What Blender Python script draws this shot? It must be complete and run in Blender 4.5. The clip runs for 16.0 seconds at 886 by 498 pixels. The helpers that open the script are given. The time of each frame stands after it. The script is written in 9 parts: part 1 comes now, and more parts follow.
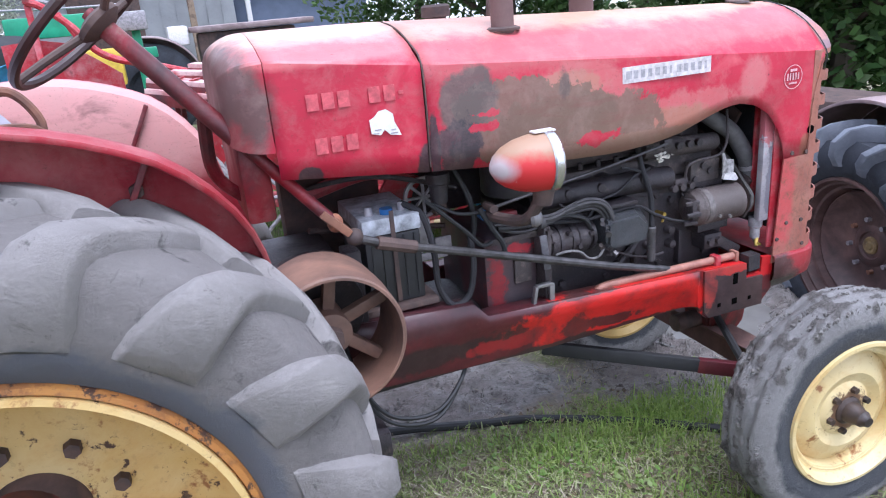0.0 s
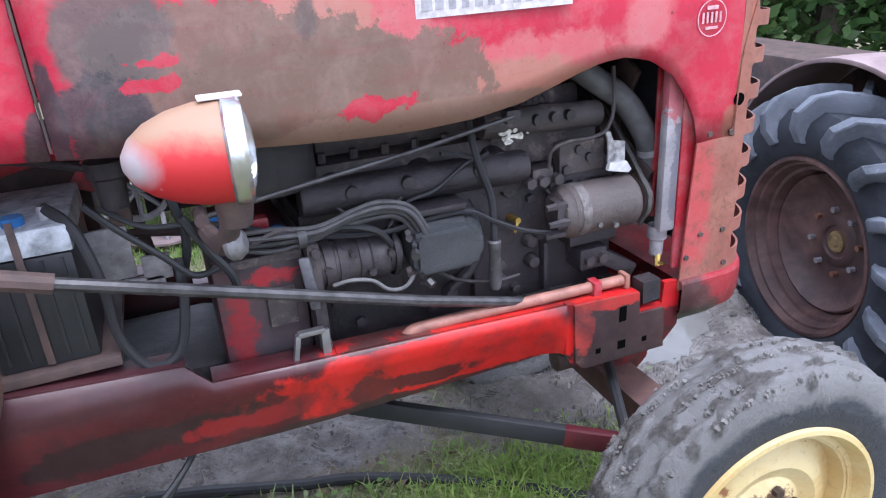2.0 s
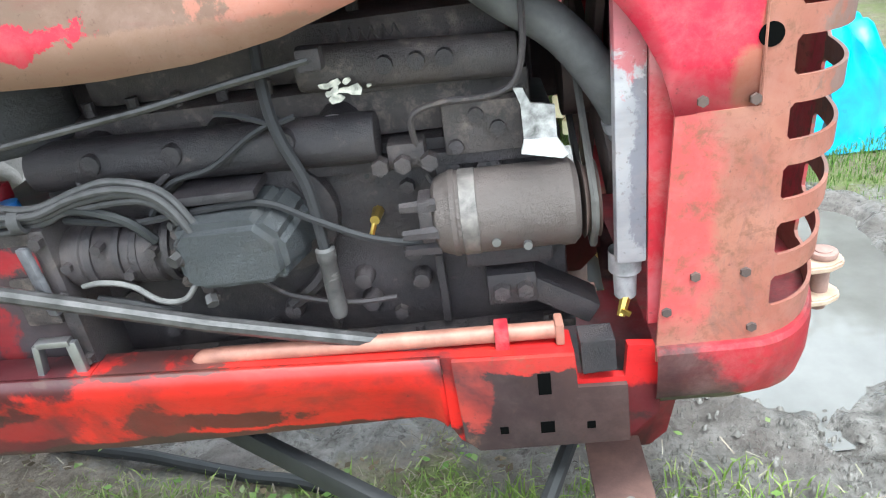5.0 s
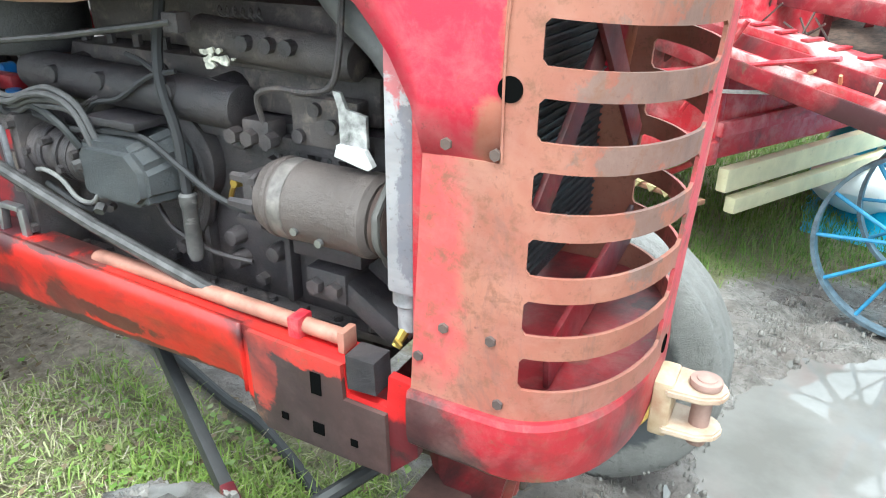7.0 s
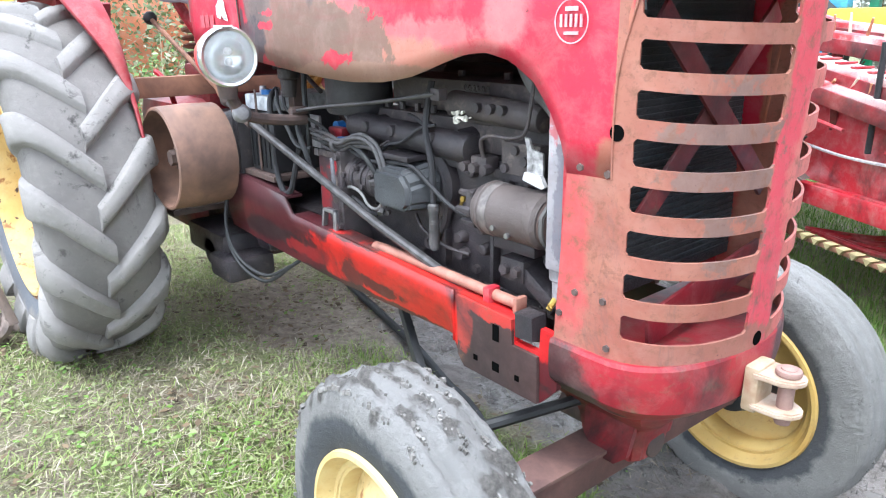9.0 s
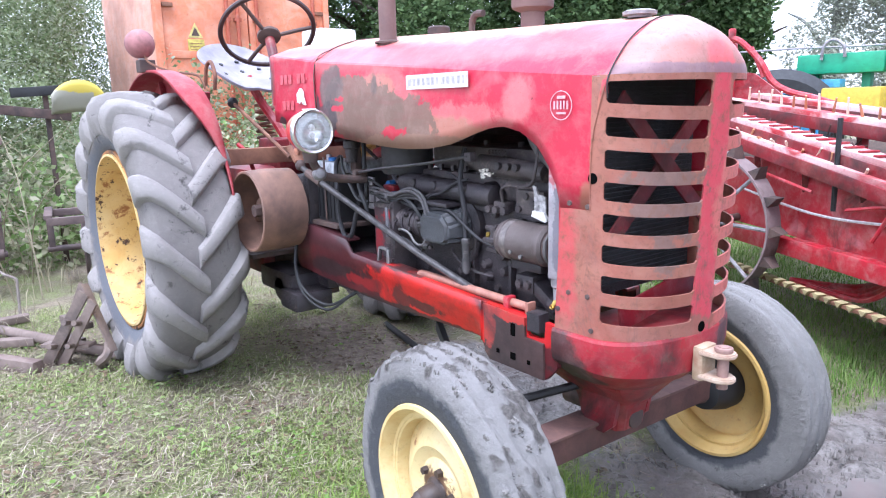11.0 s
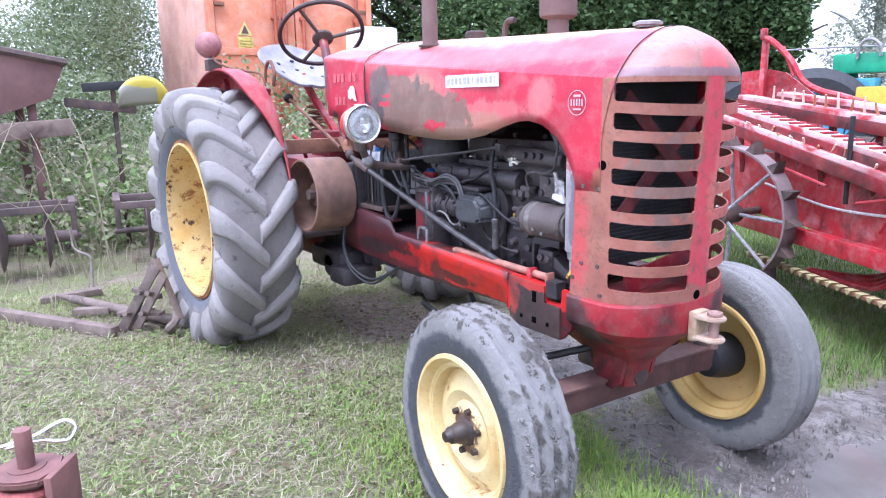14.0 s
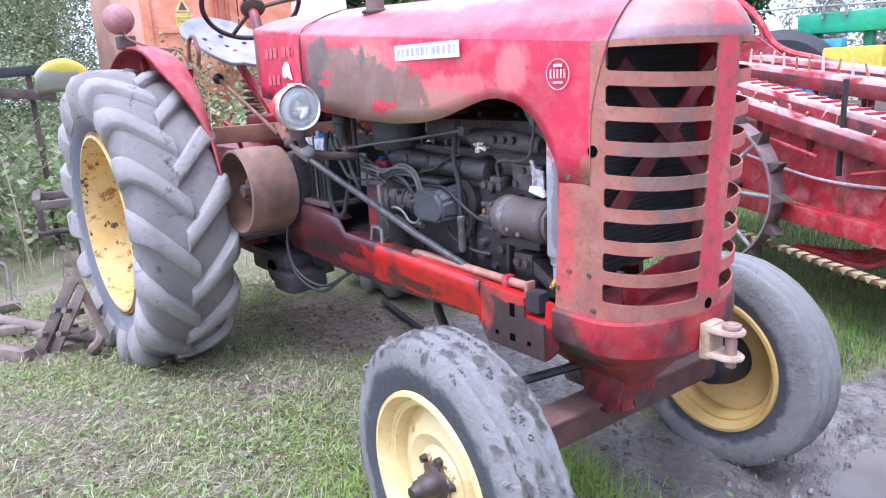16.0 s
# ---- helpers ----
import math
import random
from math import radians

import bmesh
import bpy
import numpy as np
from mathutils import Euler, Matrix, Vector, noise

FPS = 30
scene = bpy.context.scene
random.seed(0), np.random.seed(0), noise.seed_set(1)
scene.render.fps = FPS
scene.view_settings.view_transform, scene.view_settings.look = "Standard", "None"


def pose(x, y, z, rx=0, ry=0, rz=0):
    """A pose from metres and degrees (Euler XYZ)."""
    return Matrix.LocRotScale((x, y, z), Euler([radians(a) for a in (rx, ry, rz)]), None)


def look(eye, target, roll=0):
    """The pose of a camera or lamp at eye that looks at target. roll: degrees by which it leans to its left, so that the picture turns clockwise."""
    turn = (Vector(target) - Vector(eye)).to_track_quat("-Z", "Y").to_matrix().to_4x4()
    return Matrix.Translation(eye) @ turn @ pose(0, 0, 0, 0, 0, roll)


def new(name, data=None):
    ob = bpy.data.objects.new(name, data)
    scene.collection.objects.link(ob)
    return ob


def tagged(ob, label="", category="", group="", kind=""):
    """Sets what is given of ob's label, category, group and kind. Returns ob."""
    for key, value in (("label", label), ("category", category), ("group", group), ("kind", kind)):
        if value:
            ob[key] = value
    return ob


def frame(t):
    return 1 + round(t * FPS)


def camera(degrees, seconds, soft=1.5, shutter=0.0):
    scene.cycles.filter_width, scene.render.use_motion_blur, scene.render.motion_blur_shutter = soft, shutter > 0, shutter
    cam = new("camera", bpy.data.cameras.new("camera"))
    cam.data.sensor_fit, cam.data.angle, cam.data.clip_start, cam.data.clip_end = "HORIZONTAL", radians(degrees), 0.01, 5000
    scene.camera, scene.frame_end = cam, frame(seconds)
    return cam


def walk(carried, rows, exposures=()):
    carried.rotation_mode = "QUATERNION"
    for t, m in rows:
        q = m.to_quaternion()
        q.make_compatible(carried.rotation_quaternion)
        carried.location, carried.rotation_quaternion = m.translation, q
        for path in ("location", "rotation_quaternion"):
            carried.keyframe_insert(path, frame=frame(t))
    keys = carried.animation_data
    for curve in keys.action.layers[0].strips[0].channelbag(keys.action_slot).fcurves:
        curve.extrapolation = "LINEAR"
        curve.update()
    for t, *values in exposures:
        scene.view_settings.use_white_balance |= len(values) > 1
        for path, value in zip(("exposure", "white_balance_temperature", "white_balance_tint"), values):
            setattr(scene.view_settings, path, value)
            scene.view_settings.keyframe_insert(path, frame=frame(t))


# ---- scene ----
cam = camera(64.4, 16.0, 1.1)
PATH = [
    (0, (-1.585, -1.87, 1.596), (-0.929, -0.104, 0.924), -5.1),
    (0.5, (-1.428, -1.765, 1.553), (-0.745, -0.027, 0.836), -5.1),
    (1, (-1.179, -1.685, 1.527), (-0.487, 0.037, 0.779), -3.4),
    (1.5, (-1.018, -1.591, 1.485), (-0.351, 0.141, 0.738), -3.8),
    (2, (-0.853, -1.393, 1.451), (-0.196, 0.318, 0.652), -3.6),
    (2.5, (-0.739, -1.299, 1.445), (-0.155, 0.423, 0.612), -4.0),
    (3, (-0.492, -1.285, 1.461), (-0.288, 0.494, 0.57), -5.6),
    (5.3, (0.046, -1.022, 1.298), (-0.271, 0.728, 0.383), -9.6),
    (5.5, (0.117, -1.028, 1.302), (-0.343, 0.717, 0.439), -9.7),
    (6, (0.243, -0.961, 1.264), (-0.222, 0.758, 0.353), -6.9),
    (6.5, (0.365, -0.869, 1.27), (-0.203, 0.832, 0.384), -2.5),
    (7, (0.539, -0.903, 1.257), (-0.31, 0.707, 0.428), 0.8),
    (7.5, (0.664, -0.984, 1.285), (-0.438, 0.483, 0.49), -1.3),
    (8, (0.732, -1.063, 1.277), (-0.514, 0.332, 0.568), -1.2),
    (8.5, (0.888, -1.119, 1.281), (-0.45, 0.181, 0.561), -0.7),
    (9, (0.958, -1.192, 1.287), (-0.507, 0.024, 0.673), -1.0),
    (9.5, (1.043, -1.326, 1.297), (-0.45, -0.091, 0.8), -1.4),
    (9.7, (1.077, -1.378, 1.292), (-0.425, -0.145, 0.818), -1.4),
    (11.8, (1.547, -1.647, 1.302), (-0.012, -0.459, 0.907), -1.7),
    (12, (1.586, -1.673, 1.3), (0.029, -0.481, 0.907), -2.3),
    (12.5, (1.644, -1.727, 1.306), (0.057, -0.568, 0.932), -1.8),
    (13, (1.645, -1.756, 1.303), (0.046, -0.618, 0.918), -1.0),
    (13.5, (1.634, -1.764, 1.3), (0.042, -0.625, 0.891), -0.7),
    (14, (1.628, -1.757, 1.302), (0.026, -0.634, 0.885), -1.0),
    (14.5, (1.626, -1.759, 1.304), (0.019, -0.637, 0.906), -1.2),
    (15, (1.609, -1.729, 1.301), (0.0, -0.615, 0.885), -2.1),
    (15.5, (1.521, -1.656, 1.292), (-0.055, -0.511, 0.84), -1.7),
    (16, (1.307, -1.505, 1.303), (-0.221, -0.312, 0.815), -2.8),
]
walk(cam, [(t, look(eye, target, roll)) for t, eye, target, roll in PATH],
     [(0, 0.66, 5400, 15), (3, 1.04, 5400, 11), (5.5, 1.60, 5850, -5), (7.5, 1.62, 5850, -6), (9, 1.54, 5650, 4), (12, 1.15, 5350, 17), (16, 1.15, 5250, 19)])

# ---- daylight: bright overcast ----
world = bpy.data.worlds.new("sky")
scene.world = world
world.use_nodes = True
_wn, _wl = world.node_tree.nodes, world.node_tree.links
_sky = _wn.new("ShaderNodeTexSky")
_sky.sky_type = "NISHITA"
_sky.sun_disc = False
_sky.sun_elevation, _sky.sun_rotation = radians(68), radians(200)
_sky.air_density, _sky.dust_density, _sky.ozone_density = 1.0, 6.0, 1.0
_veil = _wn.new("ShaderNodeMixRGB")
_veil.inputs["Fac"].default_value = 0.75
_veil.inputs["Color2"].default_value = (9.5, 9.6, 10.0, 1)
_wl.new(_sky.outputs["Color"], _veil.inputs["Color1"])
_wl.new(_veil.outputs["Color"], _wn["Background"].inputs["Color"])
_wn["Background"].inputs["Strength"].default_value = 0.15
sun_data = bpy.data.lights.new("sun", "SUN")
sun_data.energy, sun_data.angle, sun_data.color = 1.9, radians(25), (1.0, 0.97, 0.93)
sun = new("sun", sun_data)
sun.matrix_world = look((1.6, -2.8, 8.0), (0, 0, 0))


# ---- materials ----
class Mat:
    """A small builder of node materials in world-sized object coordinates."""

    def __init__(self, name):
        self.m = bpy.data.materials.new(name)
        self.m.use_nodes = True
        self.nt = self.m.node_tree
        self.b = self.nt.nodes["Principled BSDF"]
        self.co = self.nt.nodes.new("ShaderNodeTexCoord").outputs["Object"]

    def n(self, kind, **kw):
        node = self.nt.nodes.new(kind)
        for k, v in kw.items():
            node.inputs[k].default_value = v
        return node

    def link(self, a, b):
        self.nt.links.new(a, b)
        return self

    def noise(self, scale, detail=5.0, rough=0.6, distort=0.0, off=0.0, stretch=None):
        t = self.n("ShaderNodeTexNoise", Scale=scale, Detail=detail, Roughness=rough, Distortion=distort)
        mp = self.n("ShaderNodeMapping", Location=(off, off * 1.7, off * 0.6))
        if stretch:
            mp.inputs["Scale"].default_value = stretch
        self.link(self.co, mp.inputs["Vector"]).link(mp.outputs["Vector"], t.inputs["Vector"])
        return t.outputs["Fac"]

    def ramp(self, fac, lo, hi):
        r = self.n("ShaderNodeMapRange")
        r.inputs["From Min"].default_value, r.inputs["From Max"].default_value = lo, hi
        self.link(fac, r.inputs["Value"])
        return r.outputs["Result"]

    def mix(self, fac, a, b):
        x = self.n("ShaderNodeMixRGB")
        for val, sock in ((fac, "Fac"), (a, "Color1"), (b, "Color2")):
            if isinstance(val, (int, float)):
                x.inputs[sock].default_value = val
            elif isinstance(val, tuple):
                x.inputs[sock].default_value = (*val, 1)
            else:
                self.link(val, x.inputs[sock])
        return x.outputs["Color"]

    def math(self, op, a, b=0.0):
        x = self.nt.nodes.new("ShaderNodeMath")
        x.operation = op
        x.use_clamp = op in ("MULTIPLY", "ADD", "SUBTRACT")
        for val, s in ((a, 0), (b, 1)):
            if isinstance(val, (int, float)):
                x.inputs[s].default_value = val
            else:
                self.link(val, x.inputs[s])
        return x.outputs["Value"]

    def blob(self, centre, radii, soft=0.35, wob=0.35, scale=9.0, off=0.0):
        """A worn or stained patch, or one of painted light or shade, with a ragged edge round a place on the thing."""
        mp = self.n("ShaderNodeMapping")
        mp.vector_type = "TEXTURE"
        mp.inputs["Location"].default_value, mp.inputs["Scale"].default_value = centre, radii
        self.link(self.co, mp.inputs["Vector"])
        ln = self.nt.nodes.new("ShaderNodeVectorMath")
        ln.operation = "LENGTH"
        self.link(mp.outputs["Vector"], ln.inputs[0])
        w = self.noise(scale, 10, 0.70, 0.3, off)
        d = self.nt.nodes.new("ShaderNodeMath")
        d.operation = "MULTIPLY_ADD"
        self.link(w, d.inputs[0])
        d.inputs[1].default_value = wob * 4
        self.link(ln.outputs["Value"], d.inputs[2])
        return self.ramp(d.outputs["Value"], 1 + wob * 2 + soft * 0.2, 1 + wob * 2 - soft * 0.2)

    def out(self, colour, rough=0.6, metal=0.0, bump=None, strength=0.3, dist=0.004, spec=0.5, coat=0.0):
        if isinstance(colour, tuple):
            self.b.inputs["Base Color"].default_value = (*colour, 1)
        else:
            self.link(colour, self.b.inputs["Base Color"])
        for val, s in ((rough, "Roughness"), (metal, "Metallic")):
            if isinstance(val, (int, float)):
                self.b.inputs[s].default_value = val
            else:
                self.link(val, self.b.inputs[s])
        self.b.inputs["Specular IOR Level"].default_value = spec
        self.b.inputs["Coat Weight"].default_value = coat
        if bump is not None:
            bn = self.n("ShaderNodeBump", Strength=strength, Distance=dist)
            self.link(bump, bn.inputs["Height"]).link(bn.outputs["Normal"], self.b.inputs["Normal"])
        return self.m


RED, FADED, BROWN, DARK = (0.47, 0.014, 0.045), (0.60, 0.13, 0.15), (0.17, 0.085, 0.055), (0.035, 0.018, 0.02)


def red_paint(name, red=RED, fade=FADED, lo=0.5, hi=0.68, rust=0.62, rough=0.42, patches=(), grime=0.0, film=0.30, speckle=0.0):
    m = Mat(name)
    c = m.mix(m.ramp(m.noise(5.0, 4, 0.55, 0.6), lo, hi), red, fade)
    c = m.mix(m.ramp(m.noise(2.2, 3, 0.5, 0.3, 4.0), 0.45, 0.75), c, tuple(0.7 * v for v in red))
    for colour, mask, amount in [(p[0], m.blob(*p[1:]), 1.0) for p in patches]:
        c = m.mix(m.math("MULTIPLY", mask, 0.93), c, colour)
    c = m.mix(m.ramp(m.noise(11.0, 8, 0.7, 0.3, 2.0), rust, rust + 0.10), c, BROWN)
    c = m.mix(m.ramp(m.noise(60.0, 6, 0.7, 0.0, 1.0), 0.66, 0.74), c, DARK)
    # dusty film, rubbed streaks and fine dark specks
    c = m.mix(m.math("MULTIPLY", m.ramp(m.noise(15.0, 9, 0.75, 0.3, 9.0), 0.46, 0.74), film), c, (0.42, 0.29, 0.26))
    c = m.mix(m.math("MULTIPLY", m.ramp(m.noise(7.0, 8, 0.7, 0.2, 11.0, (0.6, 1.0, 3.2)), 0.52, 0.75), 0.30), c, tuple(0.45 * v for v in red))
    c = m.mix(m.math("MULTIPLY", m.ramp(m.noise(130.0, 4, 0.7, 0.0, 6.0), 0.60, 0.72), 0.45), c, tuple(0.4 * v for v in BROWN))
    if speckle:
        c = m.mix(m.math("MULTIPLY", m.ramp(m.noise(42.0, 9, 0.75, 0.3, 13.0), 0.52, 0.66), speckle), c, (0.17, 0.075, 0.045))
        c = m.mix(m.math("MULTIPLY", m.ramp(m.noise(16.0, 9, 0.75, 0.5, 17.0, (1.0, 1.0, 0.35)), 0.55, 0.72), speckle), c, (0.12, 0.075, 0.065))
    if grime:
        c = m.mix(m.math("MULTIPLY", m.ramp(m.noise(3.0, 6, 0.65, 0.5, 7.0), 0.62 - grime * 0.35, 0.72 - grime * 0.2), 0.9), c, DARK)
    r = m.ramp(m.noise(9.0, 6, 0.6, 0.0, 3.0), 0.2, 0.9)
    rr = m.n("ShaderNodeMapRange")
    rr.inputs["To Min"].default_value, rr.inputs["To Max"].default_value = rough - 0.1, rough + 0.22
    m.link(r, rr.inputs["Value"])
    return m.out(c, rr.outputs["Result"], 0.0, m.noise(36.0, 8, 0.7), 0.25, 0.0025)


def rusty(name, a=(0.16, 0.075, 0.05), b=(0.28, 0.13, 0.08), scale=12.0, rough=0.8, c3=(0.07, 0.04, 0.035)):
    m = Mat(name)
    c = m.mix(m.ramp(m.noise(scale, 7, 0.65, 0.3), 0.35, 0.68), a, b)
    c = m.mix(m.ramp(m.noise(scale * 0.4, 5, 0.6, 0.5, 3.0), 0.52, 0.7), c, c3)
    return m.out(c, rough, 0.0, m.noise(scale * 9, 6, 0.7), 0.35, 0.002)


def greasy(name, a=(0.014, 0.013, 0.016), b=(0.040, 0.035, 0.037), dust=(0.10, 0.08, 0.072), rough=0.45, amount=0.66):
    m = Mat(name)
    c = m.mix(m.ramp(m.noise(7.0, 6, 0.6, 0.4), 0.35, 0.7), a, b)
    c = m.mix(m.ramp(m.noise(26.0, 8, 0.7, 0.2, 2.0), amount, amount + 0.14), c, dust)
    r = m.n("ShaderNodeMapRange")
    r.inputs["To Min"].default_value, r.inputs["To Max"].default_value = rough - 0.20, rough + 0.22
    m.link(m.noise(15.0, 5, 0.6, 0.0, 5.0), r.inputs["Value"])
    c = m.mix(m.math("MULTIPLY", m.ramp(m.noise(11.0, 9, 0.75, 0.3, 8.0), 0.5, 0.66), 0.55), c, tuple(0.6 * v for v in dust))
    return m.out(c, r.outputs["Result"], 0.0, m.noise(40.0, 9, 0.75), 0.9, 0.006, 0.55)


def plain(name, colour, rough=0.5, metal=0.0, vary=0.25, scale=14.0, bump=0.2):
    m = Mat(name)
    c = m.mix(m.ramp(m.noise(scale, 6, 0.6, 0.3), 0.3, 0.75), tuple(v * (1 - vary) for v in colour), tuple(min(1, v * (1 + vary)) for v in colour))
    c = m.mix(m.math("MULTIPLY", m.ramp(m.noise(scale * 3, 7, 0.7, 0.0, 3.0), 0.6, 0.75), 0.6), c, tuple(v * 0.45 for v in colour))
    return m.out(c, rough, metal, m.noise(scale * 6, 5, 0.6), bump, 0.002)


def rubber(name, base, mud, lo, hi):
    m = Mat(name)
    c = m.mix(m.ramp(m.noise(4.0, 6, 0.6, 0.4), lo, hi), base, mud)
    c = m.mix(m.math("MULTIPLY", m.ramp(m.noise(38.0, 8, 0.75, 0.2, 2.0), 0.5, 0.72), 0.55), c, tuple(v * 1.35 for v in mud))
    c = m.mix(m.ramp(m.noise(13.0, 8, 0.7, 0.2, 6.0), 0.66, 0.74), c, tuple(v * 0.4 for v in base))
    return m.out(c, 0.85, 0.0, m.noise(55.0, 7, 0.7), 0.5, 0.004)


def leafy(name, a, b, rough=0.55, trans=0.25):
    """Leaves and blades, each tinted by itself."""
    m = Mat(name)
    g = m.nt.nodes.new("ShaderNodeNewGeometry")
    cr = m.nt.nodes.new("ShaderNodeValToRGB")
    cr.color_ramp.elements[0].color, cr.color_ramp.elements[1].color = (*a[0], 1), (*a[-1], 1)
    for k, c in enumerate(a[1:-1]):
        e = cr.color_ramp.elements.new((k + 1) / (len(a) - 1))
        e.color = (*c, 1)
    m.link(g.outputs["Random Per Island"], cr.inputs["Fac"])
    c = m.mix(m.ramp(m.noise(1.3, 4, 0.6, 0.4), 0.35, 0.7), cr.outputs["Color"], b)
    mixed = m.mix(0.5, cr.outputs["Color"], c)
    m.out(mixed, rough, 0.0, None, 0.3, 0.004, 0.25)
    m.b.inputs["Transmission Weight"].default_value = 0.0
    m.b.inputs["Subsurface Weight"].default_value = 0.0
    tr = m.nt.nodes.new("ShaderNodeBsdfTranslucent")
    m.link(mixed, tr.inputs["Color"])
    ms = m.nt.nodes.new("ShaderNodeMixShader")
    ms.inputs["Fac"].default_value = trans
    out = m.nt.nodes["Material Output"]
    m.link(m.b.outputs["BSDF"], ms.inputs[1]).link(tr.outputs["BSDF"], ms.inputs[2]).link(ms.outputs["Shader"], out.inputs["Surface"])
    return m.m


EARTH, STAIN = (0.165, 0.102, 0.076), (0.045, 0.04, 0.048)
HOOD_FADING = [
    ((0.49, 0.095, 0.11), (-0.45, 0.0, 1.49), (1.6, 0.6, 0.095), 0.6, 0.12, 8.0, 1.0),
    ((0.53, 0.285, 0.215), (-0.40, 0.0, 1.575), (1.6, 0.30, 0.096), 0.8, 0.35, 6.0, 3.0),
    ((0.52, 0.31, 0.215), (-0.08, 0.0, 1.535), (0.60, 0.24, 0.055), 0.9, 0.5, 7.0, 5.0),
    ((0.50, 0.11, 0.12), (-0.58, -0.28, 1.335), (0.17, 0.3, 0.075), 0.5, 0.45, 7.0, 2.5),
    ((0.42, 0.17, 0.13), (-0.60, -0.28, 1.35), (0.10, 0.3, 0.045), 0.5, 0.55, 12.0, 6.5),
    ((0.50, 0.11, 0.12), (-0.26, -0.27, 1.235), (0.24, 0.3, 0.065), 0.5, 0.5, 9.0, 8.0),
    ((0.52, 0.13, 0.14), (0.02, -0.27, 1.30), (0.06, 0.3, 0.06), 1.2, 0.5, 9.0, 6.0),
    ((0.38, 0.16, 0.115), (-0.36, -0.27, 1.205), (0.26, 0.3, 0.050), 0.6, 0.55, 10.0, 8.7)]
HOOD_BARE = [
    (EARTH, (-0.77, -0.28, 1.30), (0.21, 0.3, 0.105), 0.14, 0.62, 7.0, 2.0),
    (EARTH, (-0.60, -0.28, 1.230), (0.27, 0.3, 0.080), 0.22, 0.75, 7.0, 5.0),
    ((0.25, 0.145, 0.105), (-0.40, -0.28, 1.175), (0.32, 0.3, 0.030), 0.35, 0.45, 12.0, 5.5),
    ((0.105, 0.082, 0.076), (-0.900, -0.28, 1.360), (0.075, 0.3, 0.075), 0.5, 0.4, 9.0, 4.4),
    (EARTH, (-0.53, -0.28, 1.28), (0.06, 0.3, 0.05), 0.6, 0.6, 9.0, 1.2)]
HOOD_STAINS = [
    (STAIN, (-0.930, -0.28, 1.240), (0.058, 0.3, 0.080), 0.4, 0.5, 13.0, 9.0),
    ((0.12, 0.085, 0.075), (-0.625, -0.28, 1.362), (0.016, 0.3, 0.034), 0.9, 0.7, 20.0, 2.0),
    (STAIN, (-0.995, -0.28, 1.25), (0.013, 0.3, 0.085), 0.5, 0.4, 16.0, 3.0)]
HOOD_REMAINS = [
    (RED, (-0.845, -0.28, 1.318), (0.040, 0.3, 0.010), 0.3, 1.1, 22.0, 7.0),
    (RED, (-0.86, -0.28, 1.285), (0.035, 0.3, 0.011), 0.3, 1.1, 22.0, 7.7),
    (RED, (-0.50, -0.28, 1.210), (0.085, 0.3, 0.014), 0.4, 1.6, 15.0, 4.7),
    ((0.36, 0.13, 0.075), (0.295, 0.0, 1.16), (0.042, 0.5, 0.22), 0.4, 0.35, 9.0, 4.0),
    ((0.33, 0.12, 0.08), (0.265, -0.26, 1.06), (0.035, 0.3, 0.045), 0.9, 0.5, 12.0, 4.0)]
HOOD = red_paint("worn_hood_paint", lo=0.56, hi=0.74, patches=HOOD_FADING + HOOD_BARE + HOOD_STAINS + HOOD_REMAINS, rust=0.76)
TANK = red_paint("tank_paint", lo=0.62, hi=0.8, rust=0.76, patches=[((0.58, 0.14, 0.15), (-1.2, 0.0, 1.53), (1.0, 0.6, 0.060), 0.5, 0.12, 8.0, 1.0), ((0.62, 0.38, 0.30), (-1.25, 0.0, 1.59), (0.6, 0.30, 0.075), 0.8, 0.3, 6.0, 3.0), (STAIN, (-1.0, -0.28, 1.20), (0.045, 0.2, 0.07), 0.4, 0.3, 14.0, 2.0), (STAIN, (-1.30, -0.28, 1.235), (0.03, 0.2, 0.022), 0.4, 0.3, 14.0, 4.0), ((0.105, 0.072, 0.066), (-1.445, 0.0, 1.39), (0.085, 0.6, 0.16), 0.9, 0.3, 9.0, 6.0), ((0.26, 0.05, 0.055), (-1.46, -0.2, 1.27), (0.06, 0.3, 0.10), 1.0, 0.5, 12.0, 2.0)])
NOSE = red_paint("nose_paint", red=(0.36, 0.115, 0.10), fade=(0.37, 0.20, 0.175), lo=0.38, hi=0.62, rust=0.66, rough=0.52, speckle=0.35, patches=[
    ((0.50, 0.075, 0.085), (0.44, 0.0, 1.36), (0.10, 0.055, 0.08), 0.8, 0.4, 9.0, 3.0), ((0.42, 0.13, 0.12), (0.34, 0.10, 1.42), (0.08, 0.12, 0.06), 1.0, 0.5, 8.0, 1.0),
    ((0.20, 0.12, 0.14), (0.36, -0.1, 1.36), (0.25, 0.4, 0.016), 0.7, 0.4, 12.0, 6.0), ((0.30, 0.21, 0.20), (0.33, -0.08, 1.47), (0.12, 0.16, 0.05), 1.2, 0.4, 7.0, 8.0)])
